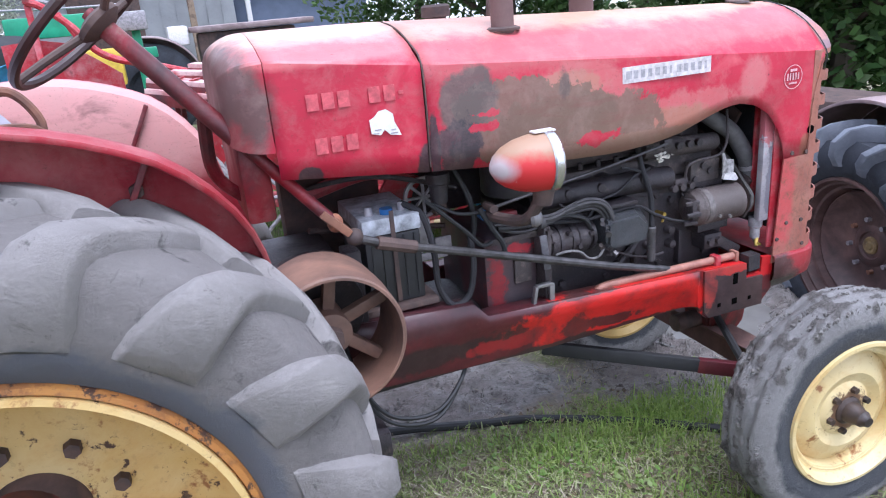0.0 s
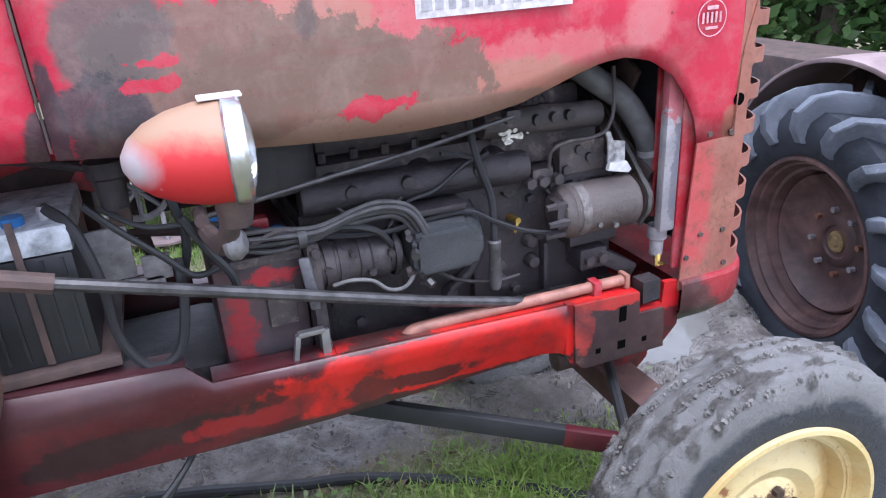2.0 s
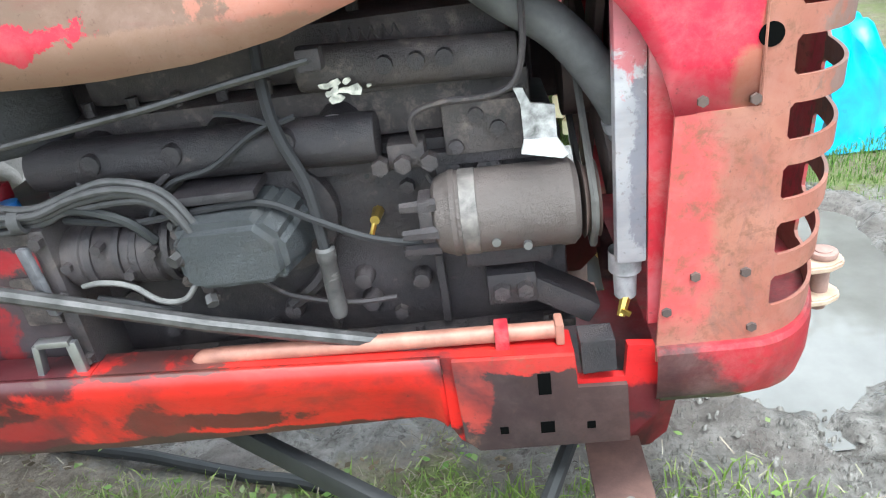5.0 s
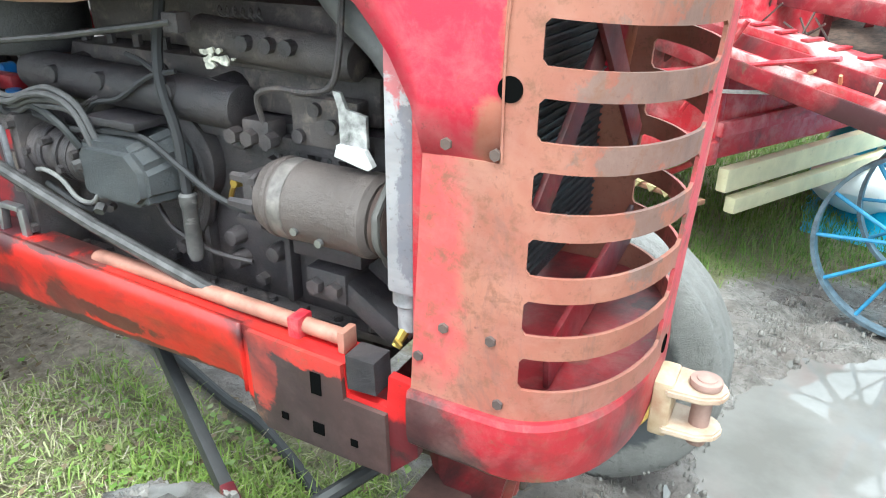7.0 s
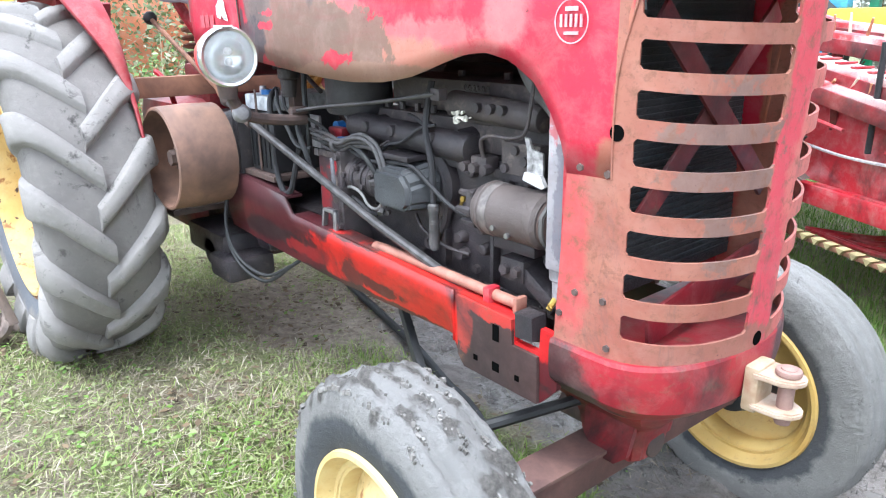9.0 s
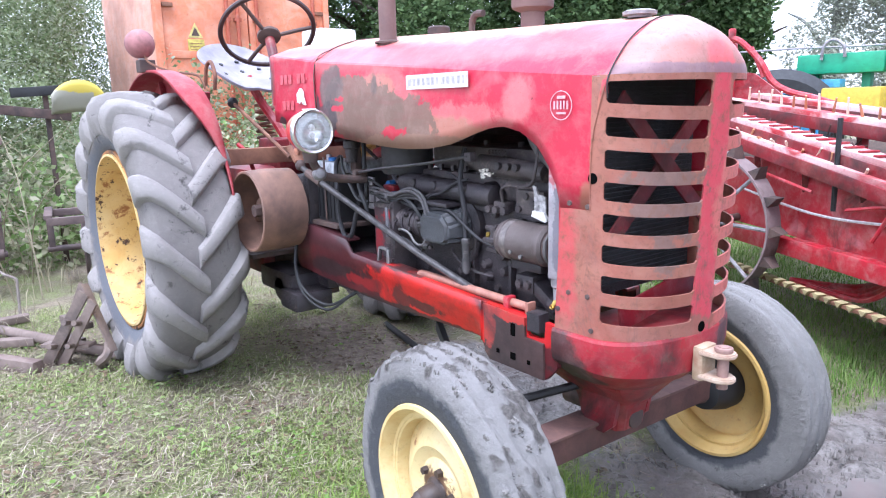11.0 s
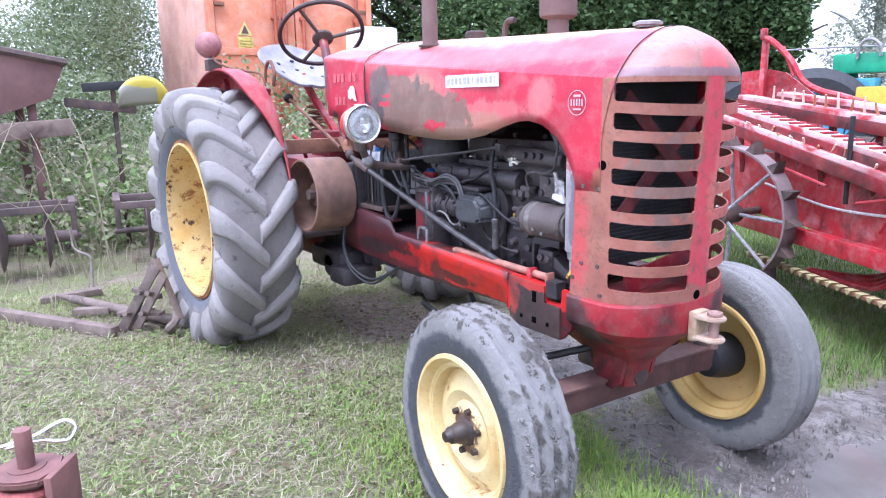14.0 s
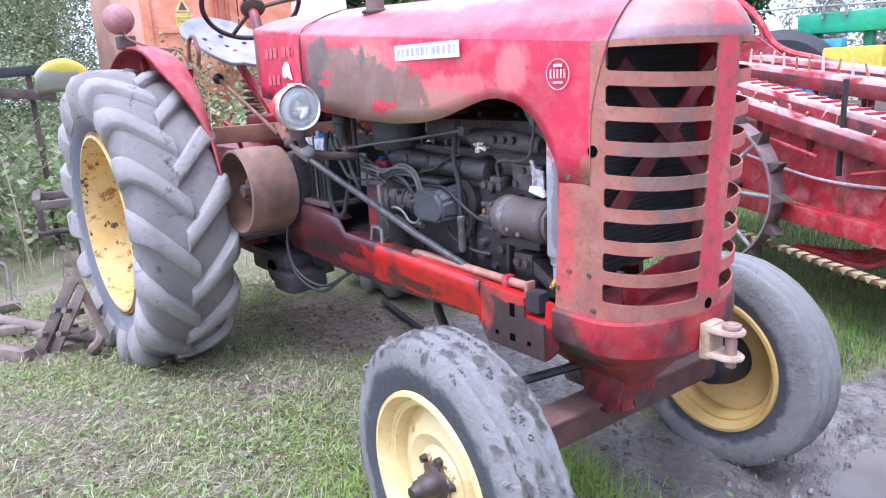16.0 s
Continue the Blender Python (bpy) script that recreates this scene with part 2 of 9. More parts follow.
GRILLE = red_paint("grille_paint", red=(0.27, 0.088, 0.062), fade=(0.35, 0.145, 0.10), lo=0.40, hi=0.64, rust=0.70, rough=0.6, film=0.18, speckle=0.85, patches=[
    ((0.52, 0.05, 0.075), (0.44, 0.0, 1.0), (0.2, 0.045, 0.46), 0.4, 0.35, 9.0, 3.0), ((0.44, 0.060, 0.062), (0.178, 0.0, 0.91), (0.050, 0.5, 0.20), 1.0, 0.5, 8.0, 2.0),
    ((0.50, 0.13, 0.11), (0.44, 0.12, 1.0), (0.15, 0.10, 0.5), 0.5, 0.5, 7.0, 5.0),
    ((0.26, 0.10, 0.075), (0.40, -0.10, 0.735), (0.12, 0.14, 0.035), 0.5, 0.55, 14.0, 7.0),
    ((0.17, 0.10, 0.085), (0.38, -0.13, 1.06), (0.10, 0.09, 0.16), 0.4, 0.85, 16.0, 9.0)])
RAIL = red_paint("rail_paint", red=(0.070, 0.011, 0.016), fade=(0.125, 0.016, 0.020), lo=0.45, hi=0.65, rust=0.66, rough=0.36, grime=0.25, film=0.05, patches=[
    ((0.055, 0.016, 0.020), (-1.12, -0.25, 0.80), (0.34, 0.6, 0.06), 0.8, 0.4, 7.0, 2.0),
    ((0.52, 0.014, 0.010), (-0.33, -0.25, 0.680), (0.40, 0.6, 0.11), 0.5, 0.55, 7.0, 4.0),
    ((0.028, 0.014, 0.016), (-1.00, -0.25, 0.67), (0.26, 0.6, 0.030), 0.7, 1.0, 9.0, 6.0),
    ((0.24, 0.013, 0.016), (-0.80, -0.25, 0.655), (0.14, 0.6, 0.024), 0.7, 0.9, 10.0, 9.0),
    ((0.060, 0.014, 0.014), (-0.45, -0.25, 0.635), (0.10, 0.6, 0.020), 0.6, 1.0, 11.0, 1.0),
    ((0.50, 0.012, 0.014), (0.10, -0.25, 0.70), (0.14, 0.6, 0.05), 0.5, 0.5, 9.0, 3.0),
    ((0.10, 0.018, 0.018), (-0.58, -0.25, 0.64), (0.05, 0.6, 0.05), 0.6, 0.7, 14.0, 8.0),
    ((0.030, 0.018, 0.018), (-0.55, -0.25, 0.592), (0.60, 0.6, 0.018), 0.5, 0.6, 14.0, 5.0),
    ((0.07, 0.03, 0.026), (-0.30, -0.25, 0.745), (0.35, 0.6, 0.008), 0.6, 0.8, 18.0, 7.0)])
MOUNT = red_paint("mounting_plate_paint", red=(0.040, 0.026, 0.026), fade=(0.085, 0.042, 0.038), rust=0.60, rough=0.5, grime=0.3, film=0.1, patches=[((0.42, 0.03, 0.025), (-0.02, -0.26, 0.715), (0.12, 0.3, 0.022), 0.4, 0.6, 16.0, 2.0), ((0.36, 0.04, 0.03), (-0.10, -0.26, 0.66), (0.03, 0.3, 0.06), 0.5, 0.6, 18.0, 4.0)])
# pale pink patch paints the skylight on the far fender's inner face
FENDER = red_paint("fender_paint", red=(0.30, 0.012, 0.024), fade=(0.40, 0.09, 0.09), rust=0.7, grime=0.1, patches=[((0.60, 0.30, 0.28), (-2.0, 0.47, 1.32), (0.70, 0.10, 0.24), 0.8, 0.12, 5.0, 2.0)])
REDDARK = red_paint("greasy_red", red=(0.24, 0.008, 0.018), fade=(0.22, 0.03, 0.03), rust=0.6, grime=0.5)
MACHINE = red_paint("machine_red", red=(0.44, 0.014, 0.03), fade=(0.56, 0.17, 0.19), lo=0.52, hi=0.66, rust=0.66, grime=0.15, film=0.48)
ENGINE = greasy("greasy_engine", (0.014, 0.0115, 0.0145), (0.046, 0.037, 0.042), (0.115, 0.088, 0.082), 0.44, 0.60)
ENGINE2 = greasy("dusty_engine", (0.022, 0.018, 0.021), (0.066, 0.053, 0.057), (0.15, 0.115, 0.105), 0.44, 0.58)
# dusty iron, its colour lightened to make up for light missing under the hood
DUSTY = greasy("dusty_lightened_iron", (0.035, 0.029, 0.031), (0.085, 0.068, 0.067), (0.17, 0.132, 0.118), 0.52, 0.54)
STEEL = plain("bare_steel", (0.30, 0.29, 0.30), 0.38, 0.8)
GENERATOR = greasy("brown_generator", (0.070, 0.055, 0.052), (0.120, 0.094, 0.088), (0.19, 0.155, 0.145), 0.48, 0.62)
FLAKED = rusty("flaked_tube", (0.05, 0.048, 0.05), (0.11, 0.10, 0.10), 26.0, 0.55, (0.52, 0.51, 0.50))
CLUTCH = red_paint("clutch_cover_paint", red=(0.060, 0.046, 0.054), fade=(0.115, 0.030, 0.036), lo=0.46, hi=0.60, rust=0.66, rough=0.45, film=0.1, patches=[((0.36, 0.014, 0.024), (-0.725, -0.19, 0.905), (0.040, 0.1, 0.018), 0.9, 1.0, 26.0, 2.0), ((0.22, 0.012, 0.018), (-0.800, -0.18, 0.80), (0.026, 0.1, 0.08), 1.0, 1.0, 20.0, 5.0)])
RADIATOR = greasy("radiator_core", (0.012, 0.012, 0.014), (0.03, 0.03, 0.035), (0.06, 0.06, 0.065), 0.5, 0.7)
SHELLGREY = plain("worn_grey_metal", (0.33, 0.31, 0.33), 0.5, 0.3, 0.45, 30.0)
CHANNEL = red_paint("flaked_channel_paint", red=(0.20, 0.19, 0.22), fade=(0.47, 0.44, 0.46), lo=0.42, hi=0.56, rust=0.72, rough=0.4, patches=[((0.46, 0.10, 0.12), (0.125, -0.23, 1.19), (0.05, 0.1, 0.10), 0.5, 0.8, 22.0, 3.0), ((0.16, 0.15, 0.18), (0.140, -0.23, 0.95), (0.016, 0.1, 0.12), 0.5, 0.8, 22.0, 5.0)])
HOSE = plain("grey_rubber_hose", (0.024, 0.0225, 0.026), 0.75, 0.0, 0.2)
BLACKRUB = plain("black_rubber", (0.02, 0.02, 0.022), 0.6, 0.0, 0.3)
LINK = plain("dark_worn_steel", (0.075, 0.070, 0.072), 0.42, 0.4, 0.5, 34.0)
COPPER = plain("painted_pipe", (0.34, 0.155, 0.115), 0.5, 0.1, 0.3, 30.0)
BRASS = plain("brass", (0.55, 0.38, 0.10), 0.3, 0.9, 0.2)
WHITE = plain("flaked_white", (0.72, 0.70, 0.70), 0.55, 0.0, 0.15, 40.0)
CHROME = plain("dull_chrome", (0.62, 0.62, 0.63), 0.22, 0.9, 0.12, 30.0, 0.05)
BATTERY = plain("battery_case", (0.022, 0.022, 0.025), 0.45, 0.0, 0.25)
BATTOP = plain("battery_top", (0.44, 0.46, 0.50), 0.5, 0.0, 0.6, 30.0)
VOID = Mat("dark_hole").out((0.004, 0.004, 0.004), 1.0, 0.0, None, 0.3, 0.004, 0.0)
BLUE = plain("blue_cap", (0.03, 0.15, 0.42), 0.4)
RUST = rusty("rust")
RUSTDARK = rusty("dark_rust", (0.06, 0.042, 0.04), (0.12, 0.075, 0.062), 14.0, 0.75, (0.035, 0.028, 0.03))
PULLEY = rusty("pulley_rust", (0.12, 0.072, 0.056), (0.27, 0.148, 0.104), 6.0, 0.56, (0.075, 0.048, 0.042))
PIPE = rusty("exhaust_rust", (0.14, 0.085, 0.08), (0.19, 0.12, 0.11), 10.0, 0.75, (0.10, 0.065, 0.07))


def dusty_tyre(name, rubber_c, dust, hub, clean, caked=None):
    """Rubber dusted pale on the tread, darker towards the rim; caked mud where the mesh says."""
    m = Mat(name)
    c = m.mix(m.ramp(m.noise(3.2, 6, 0.6, 0.5), 0.30, 0.66), tuple(0.72 * v for v in dust), dust)
    c = m.mix(m.math("MULTIPLY", m.ramp(m.noise(30.0, 8, 0.75, 0.2, 2.0), 0.5, 0.74), 0.5), c, tuple(1.25 * v for v in dust))
    c = m.mix(m.ramp(m.noise(9.0, 8, 0.7, 0.4, 6.0), 0.60, 0.68), c, tuple(0.25 * v for v in dust))
    c = m.mix(m.ramp(m.noise(22.0, 9, 0.75, 0.6, 12.0), 0.60, 0.68), c, tuple(0.45 * v for v in dust))
    c = m.mix(m.blob(hub, (clean, 9.0, clean), 0.16, 0.08, 7.0, 3.0), c, rubber_c)
    c = m.mix(m.math("MULTIPLY", m.ramp(m.noise(45.0, 6, 0.7, 0.0, 4.0), 0.55, 0.75), 0.35), c, tuple(0.8 * v for v in dust))
    rough, h = 0.86, m.noise(30.0, 12, 0.8)
    if caked:
        at = m.nt.nodes.new("ShaderNodeAttribute")
        at.attribute_name = "mud"
        f = m.ramp(m.math("ADD", at.outputs["Fac"], m.math("SUBTRACT", m.noise(26.0, 8, 0.75, 0.2, 1.0), 0.5)), 0.28, 0.70)
        mudc = m.mix(m.ramp(m.noise(70.0, 8, 0.75, 0.1, 3.0), 0.4, 0.7), caked, tuple(2.4 * v for v in caked))
        c = m.mix(f, c, mudc)
    return m.out(c, rough, 0.0, h, 1.0, 0.02 if caked else 0.010)


TYRE_R = dusty_tyre("rear_tyre_rubber", (0.135, 0.140, 0.160), (0.305, 0.282, 0.273), (-1.955, 0, 0.728), 0.462)
TYRE_F = dusty_tyre("front_tyre_rubber", (0.075, 0.078, 0.088), (0.31, 0.296, 0.290), (0.108, 0, 0.352), 0.300, (0.085, 0.077, 0.072))
# darker copy of the rear rubber: groove dirt plus shade put into colour
TYRE_G = dusty_tyre("tread_groove_dirt_shade", (0.125, 0.130, 0.150), (0.225, 0.206, 0.198), (-1.955, 0, 0.728), 0.462)
TYRE_L = dusty_tyre("plain_tyre_rubber", (0.085, 0.088, 0.098), (0.33, 0.315, 0.305), (0.138, 0, 0.318), 0.265, (0.055, 0.05, 0.047))
TYRE_B = rubber("dark_tyre_rubber", (0.014, 0.016, 0.022), (0.036, 0.040, 0.053), 0.4, 0.65)


def rim_paint(name, a, b, rust=0.62, hub=None, spread=0.062):
    m = Mat(name)
    c = m.mix(m.ramp(m.noise(4.0, 4, 0.5, 0.4), 0.35, 0.7), a, b)
    c = m.mix(m.math("MULTIPLY", m.ramp(m.noise(6.0, 8, 0.7, 0.5, 9.0), 0.48, 0.70), 0.65), c, (0.48, 0.25, 0.06))
    c = m.mix(m.ramp(m.noise(12.0, 8, 0.7, 0.3, 2.0), rust, rust + 0.07), c, (0.26, 0.11, 0.035))
    c = m.mix(m.ramp(m.noise(22.0, 8, 0.7, 0.2, 5.0), rust + 0.03, rust + 0.07), c, (0.06, 0.03, 0.022))
    c = m.mix(m.math("MULTIPLY", m.ramp(m.noise(60.0, 6, 0.7, 0.0, 3.0), 0.56, 0.7), 0.4), c, (0.30, 0.20, 0.09))
    if hub:
        c = m.mix(m.blob(hub, (spread, 9.0, spread), 0.4, 0.6, 18.0, 4.0), c, (0.14, 0.075, 0.04))
    return m.out(c, 0.5, 0.0, m.noise(40.0, 7, 0.65), 0.25, 0.002)


RIM = rim_paint("cream_rim_paint", (0.60, 0.46, 0.20), (0.68, 0.56, 0.31), 0.62, (0.108, 0.0, 0.352))
RIM_R = rim_paint("yellow_rim_paint", (0.55, 0.36, 0.11), (0.64, 0.50, 0.25), 0.56)
RIMEDGE = rim_paint("rusty_rim_paint", (0.45, 0.20, 0.045), (0.30, 0.11, 0.035), 0.5)
RIM_L = rim_paint("amber_rim_paint", (0.52, 0.34, 0.10), (0.58, 0.42, 0.17), 0.66)


# ---- building helpers ----
def finish(bm, angle=0.62):
    bmesh.ops.recalc_face_normals(bm, faces=bm.faces)
    for f in bm.faces:
        f.smooth = True
    for e in bm.edges:
        e.smooth = not (len(e.link_faces) == 2 and e.calc_face_angle(0) > angle)


def part(name, bm, material, parent=None, label="", angle=0.62):
    finish(bm, angle)
    me = bpy.data.meshes.new(name)
    bm.to_mesh(me)
    bm.free()
    me.materials.append(material)
    ob = new(name, me)
    if parent is not None:
        ob.parent = parent
        if parent.type == "EMPTY":
            ob.matrix_parent_inverse = Matrix.Translation(-parent.location)
    if label:
        tagged(ob, label)
    return ob


def thing(name, at, label, category, group="", kind=""):
    ob = new(name)
    ob.empty_display_size = 0.1
    ob.location = at
    return tagged(ob, label, category, group, kind)


def single(name, bm, material, label, category, group="", kind="", angle=0.62):
    return tagged(part(name, bm, material, None, "", angle), label, category, group, kind)


def B():
    return bmesh.new()


def box(bm, x0, x1, y0, y1, z0, z1, bevel=0.0, m=None):
    r = bmesh.ops.create_cube(bm, size=1.0)
    vs = r["verts"]
    t = Matrix.Translation(((x0 + x1) / 2, (y0 + y1) / 2, (z0 + z1) / 2)) @ Matrix.Diagonal((abs(x1 - x0), abs(y1 - y0), abs(z1 - z0), 1))
    bmesh.ops.transform(bm, matrix=(m @ t) if m is not None else t, verts=vs)
    if bevel > 0:
        es = list({e for v in vs for e in v.link_edges})
        bmesh.ops.bevel(bm, geom=es, offset=bevel, segments=2, profile=0.6, affect="EDGES")
    return bm


def axes_to(d):
    return Vector(d).normalized().to_track_quat("Z", "Y").to_matrix().to_4x4()


def cyl(bm, p, q, r, r2=None, n=16, bevel=0.0):
    p, q = Vector(p), Vector(q)
    d = q - p
    res = bmesh.ops.create_cone(bm, cap_ends=True, segments=n, radius1=r, radius2=r if r2 is None else r2, depth=d.length)
    bmesh.ops.transform(bm, matrix=Matrix.Translation((p + q) / 2) @ axes_to(d), verts=res["verts"])
    if bevel:
        es = [e for e in {e for v in res["verts"] for e in v.link_edges} if e.calc_face_angle(0) > 0.9]
        bmesh.ops.bevel(bm, geom=es, offset=bevel, segments=2, profile=0.6, affect="EDGES")
    return bm


def ball(bm, c, r, n=12, scale=(1, 1, 1)):
    res = bmesh.ops.create_uvsphere(bm, u_segments=n * 2, v_segments=n, radius=r)
    bmesh.ops.transform(bm, matrix=Matrix.Translation(c) @ Matrix.Diagonal((*scale, 1)), verts=res["verts"])
    return bm


def smooth_line(pts, k=6):
    pts = [Vector(p) for p in pts]
    if len(pts) < 3 or k < 2:
        return pts
    out = []
    for i in range(len(pts) - 1):
        a, b, c, d = pts[max(i - 1, 0)], pts[i], pts[i + 1], pts[min(i + 2, len(pts) - 1)]
        for j in range(k):
            t = j / k
            out.append(0.5 * ((2 * b) + (c - a) * t + (2 * a - 5 * b + 4 * c - d) * t * t + (3 * b - a - 3 * c + d) * t ** 3))
    return out + [pts[-1]]


def tube(bm, pts, r, n=8, k=6):
    """A round bar, wire or hose along a line; r may be (start, end)."""
    line = smooth_line(pts, k)
    r0, r1 = r if isinstance(r, tuple) else (r, r)
    rings, up = [], None
    for i, p in enumerate(line):
        d = (line[min(i + 1, len(line) - 1)] - line[max(i - 1, 0)]).normalized()
        if up is None:
            up = d.orthogonal().normalized()
        up = (up - d * up.dot(d)).normalized()
        s = d.cross(up)
        rr = r0 + (r1 - r0) * i / max(1, len(line) - 1)
        rings.append([bm.verts.new(p + rr * (math.cos(a) * up + math.sin(a) * s)) for a in (2 * math.pi * j / n for j in range(n))])
    for a, b in zip(rings, rings[1:]):
        for j in range(n):
            bm.faces.new((a[j], a[(j + 1) % n], b[(j + 1) % n], b[j]))
    bm.faces.new(rings[0][::-1])
    bm.faces.new(rings[-1])
    return bm


def lathe(bm, profile, origin=(0, 0, 0), axis=(0, 1, 0), n=48, closed=False):
    """Turn a profile of (along, radius) about an axis."""
    m = Matrix.Translation(origin) @ axes_to(axis)
    rings = []
    for h, r in profile:
        if r < 1e-5:
            rings.append([bm.verts.new(m @ Vector((0, 0, h)))])
        else:
            rings.append([bm.verts.new(m @ Vector((r * math.cos(2 * math.pi * j / n), r * math.sin(2 * math.pi * j / n), h))) for j in range(n)])
    pairs = list(zip(rings, rings[1:])) + ([(rings[-1], rings[0])] if closed else [])
    for a, b in pairs:
        for j in range(n):
            j2 = (j + 1) % n
            q = [v for v in (a[j % len(a)], a[j2 % len(a)], b[j2 % len(b)], b[j % len(b)])]
            q = list(dict.fromkeys(q))
            if len(q) > 2:
                bm.faces.new(q)
    return bm


def plate(bm, outline, y, thick, m=None):
    """A flat sheet with an (x, z) outline, its near face at y, thick towards +y."""
    vs = [bm.verts.new((x, y, z)) for x, z in outline]
    f = bm.faces.new(vs)
    r = bmesh.ops.extrude_face_region(bm, geom=[f])
    nv = [g for g in r["geom"] if isinstance(g, bmesh.types.BMVert)]
    bmesh.ops.translate(bm, verts=nv, vec=(0, thick, 0))
    if m is not None:
        bmesh.ops.transform(bm, matrix=m, verts=vs + nv)
    return bm


def bar(bm, p, q, w, h, bevel=0.0):
    """A flat or square bar from p to q, w wide across and h high."""
    p, q = Vector(p), Vector(q)
    d = (q - p).normalized()
    side = d.cross(Vector((0, 0, 1)))
    side = side.normalized() if side.length > 1e-3 else Vector((1, 0, 0))
    up = side.cross(d).normalized()
    m = Matrix((side, d, up)).transposed().to_4x4()
    m.translation = (p + q) / 2
    return box(bm, -w / 2, w / 2, -(q - p).length / 2, (q - p).length / 2, -h / 2, h / 2, bevel, m)


def bolt(parent, at, axis, r=0.011, h=0.008, material=None, name="bolt"):
    bm = cyl(B(), at, Vector(at) + Vector(axis).normalized() * h, r, r * 0.92, 6)
    return part(name, bm, material or RUST, parent)


def lin(x, pts):
    return float(np.interp(x, [p[0] for p in pts], [p[1] for p in pts]))


# ---- the ground ----
POOL = (0.90, 1.02, 0.40, 0.66)


def pool_radius(x, y):
    px, py = x - POOL[0], y - POOL[1]
    u, v = px * 0.93 - py * 0.36, px * 0.36 + py * 0.93
    return math.hypot(u / POOL[2], v / POOL[3])


def ground_z(x, y):
    """Grass bank beside the tractor, falling to the wet track in front of it."""
    def s(v):
        v = min(1, max(0, v))
        return v * v * (3 - 2 * v)
    z = 0.12 - 0.10 * s((x + 1.2) / 1.3) - 0.03 * s((y + 0.6) / 1.2)
    z -= 0.10 * s((x - 0.45) / 1.3) * s((y + 1.1) / 1.3)
    z -= 0.05 * s((y - 0.8) / 1.5) * s((x + 1.5) / 2)
    z -= 0.17 * s((x - 1.0) / 0.6) * s((y + 0.6) / 0.7)
    r = pool_radius(x, y)
    if r < 1.7:
        e = s((1.7 - r) / 0.5)
        z = z * (1 - e) + e * (-0.025 - 0.07 * s((1.15 - r) / 0.5))
    return z


def mud_amount(x, y):
    """1 on the wet track across the tractor's front and under its belly."""
    d = (x - 0.75) * 0.92 + (y - 0.55) * -0.25
    a = max(0.0, 1 - (abs(d) / 0.85) ** 2) * min(1, max(0, (y + 0.35) / 0.35)) * min(1, max(0, (2.5 - y) / 0.7))
    b = max(0.0, 1 - ((x + 0.75) / 0.8) ** 2 - ((y - 0.50) / 0.40) ** 2)
    return min(1.0, a * 1.4 + b * 0.8)


def ground_mesh():
    xs = sorted(set(np.round(np.concatenate([np.linspace(-60, -7, 15), np.arange(-7, -3, 0.25), np.arange(-3, -1.7, 0.04), np.arange(-1.7, 1.7, 0.02), np.arange(1.7, 2.6, 0.04), np.arange(2.6, 8, 0.25), np.linspace(8, 60, 14)]), 4)))
    ys = sorted(set(np.round(np.concatenate([np.linspace(-60, -6, 14), np.arange(-6, -2.4, 0.25), np.arange(-2.4, -0.7, 0.04), np.arange(-0.7, 1.9, 0.02), np.arange(1.9, 3.2, 0.04), np.arange(3.2, 9, 0.25), np.linspace(9, 60, 14)]), 4)))
    verts, faces = [], []
    for y in ys:
        for x in xs:
            m = mud_amount(x, y)
            z = ground_z(x, y)
            near = abs(x) < 3.5 and abs(y) < 4
            if near:
                n1 = noise.noise((x * 2.2, y * 2.2, 0.3))
                n2 = noise.noise((x * 9.0, y * 9.0, 1.3))
                n3 = noise.noise((x * 27.0, y * 27.0, 2.3))
                n4 = noise.noise((x * 55.0, y * 55.0, 4.3))
                ridge = 0.5 - abs(noise.noise((x * 6.0 + 0.6 * n1, y * 6.0, 5.3)))
                ridge2 = 0.4 - abs(noise.noise((x * 17.0 + n2, y * 17.0, 6.3)))
                z += 0.016 * n1 + (0.006 + 0.010 * m) * n2 + (0.003 + 0.007 * m) * n3 + 0.005 * m * n4 + m * (0.040 * ridge + 0.022 * ridge2 - 0.012)
                rut = math.exp(-(((x - 0.95) - 0.25 * (y - 1)) / 0.20) ** 2) + math.exp(-(((x - 0.42) - 0.2 * (y - 1)) / 0.13) ** 2)
                z -= 0.02 * m * min(1, rut) * (1 if y > 0 else max(0, 1 + y * 2))
            verts.append((x, y, z))
    w = len(xs)
    for j in range(len(ys) - 1):
        for i in range(w - 1):
            a = j * w + i
            faces.append((a, a + 1, a + w + 1, a + w))
    me = bpy.data.meshes.new("ground")
    me.from_pydata(verts, [], faces)
    me.polygons.foreach_set("use_smooth", [True] * len(faces))
    att = me.attributes.new("mud", "FLOAT", "POINT")
    att.data.foreach_set("value", [mud_amount(v[0], v[1]) for v in verts])
    return me


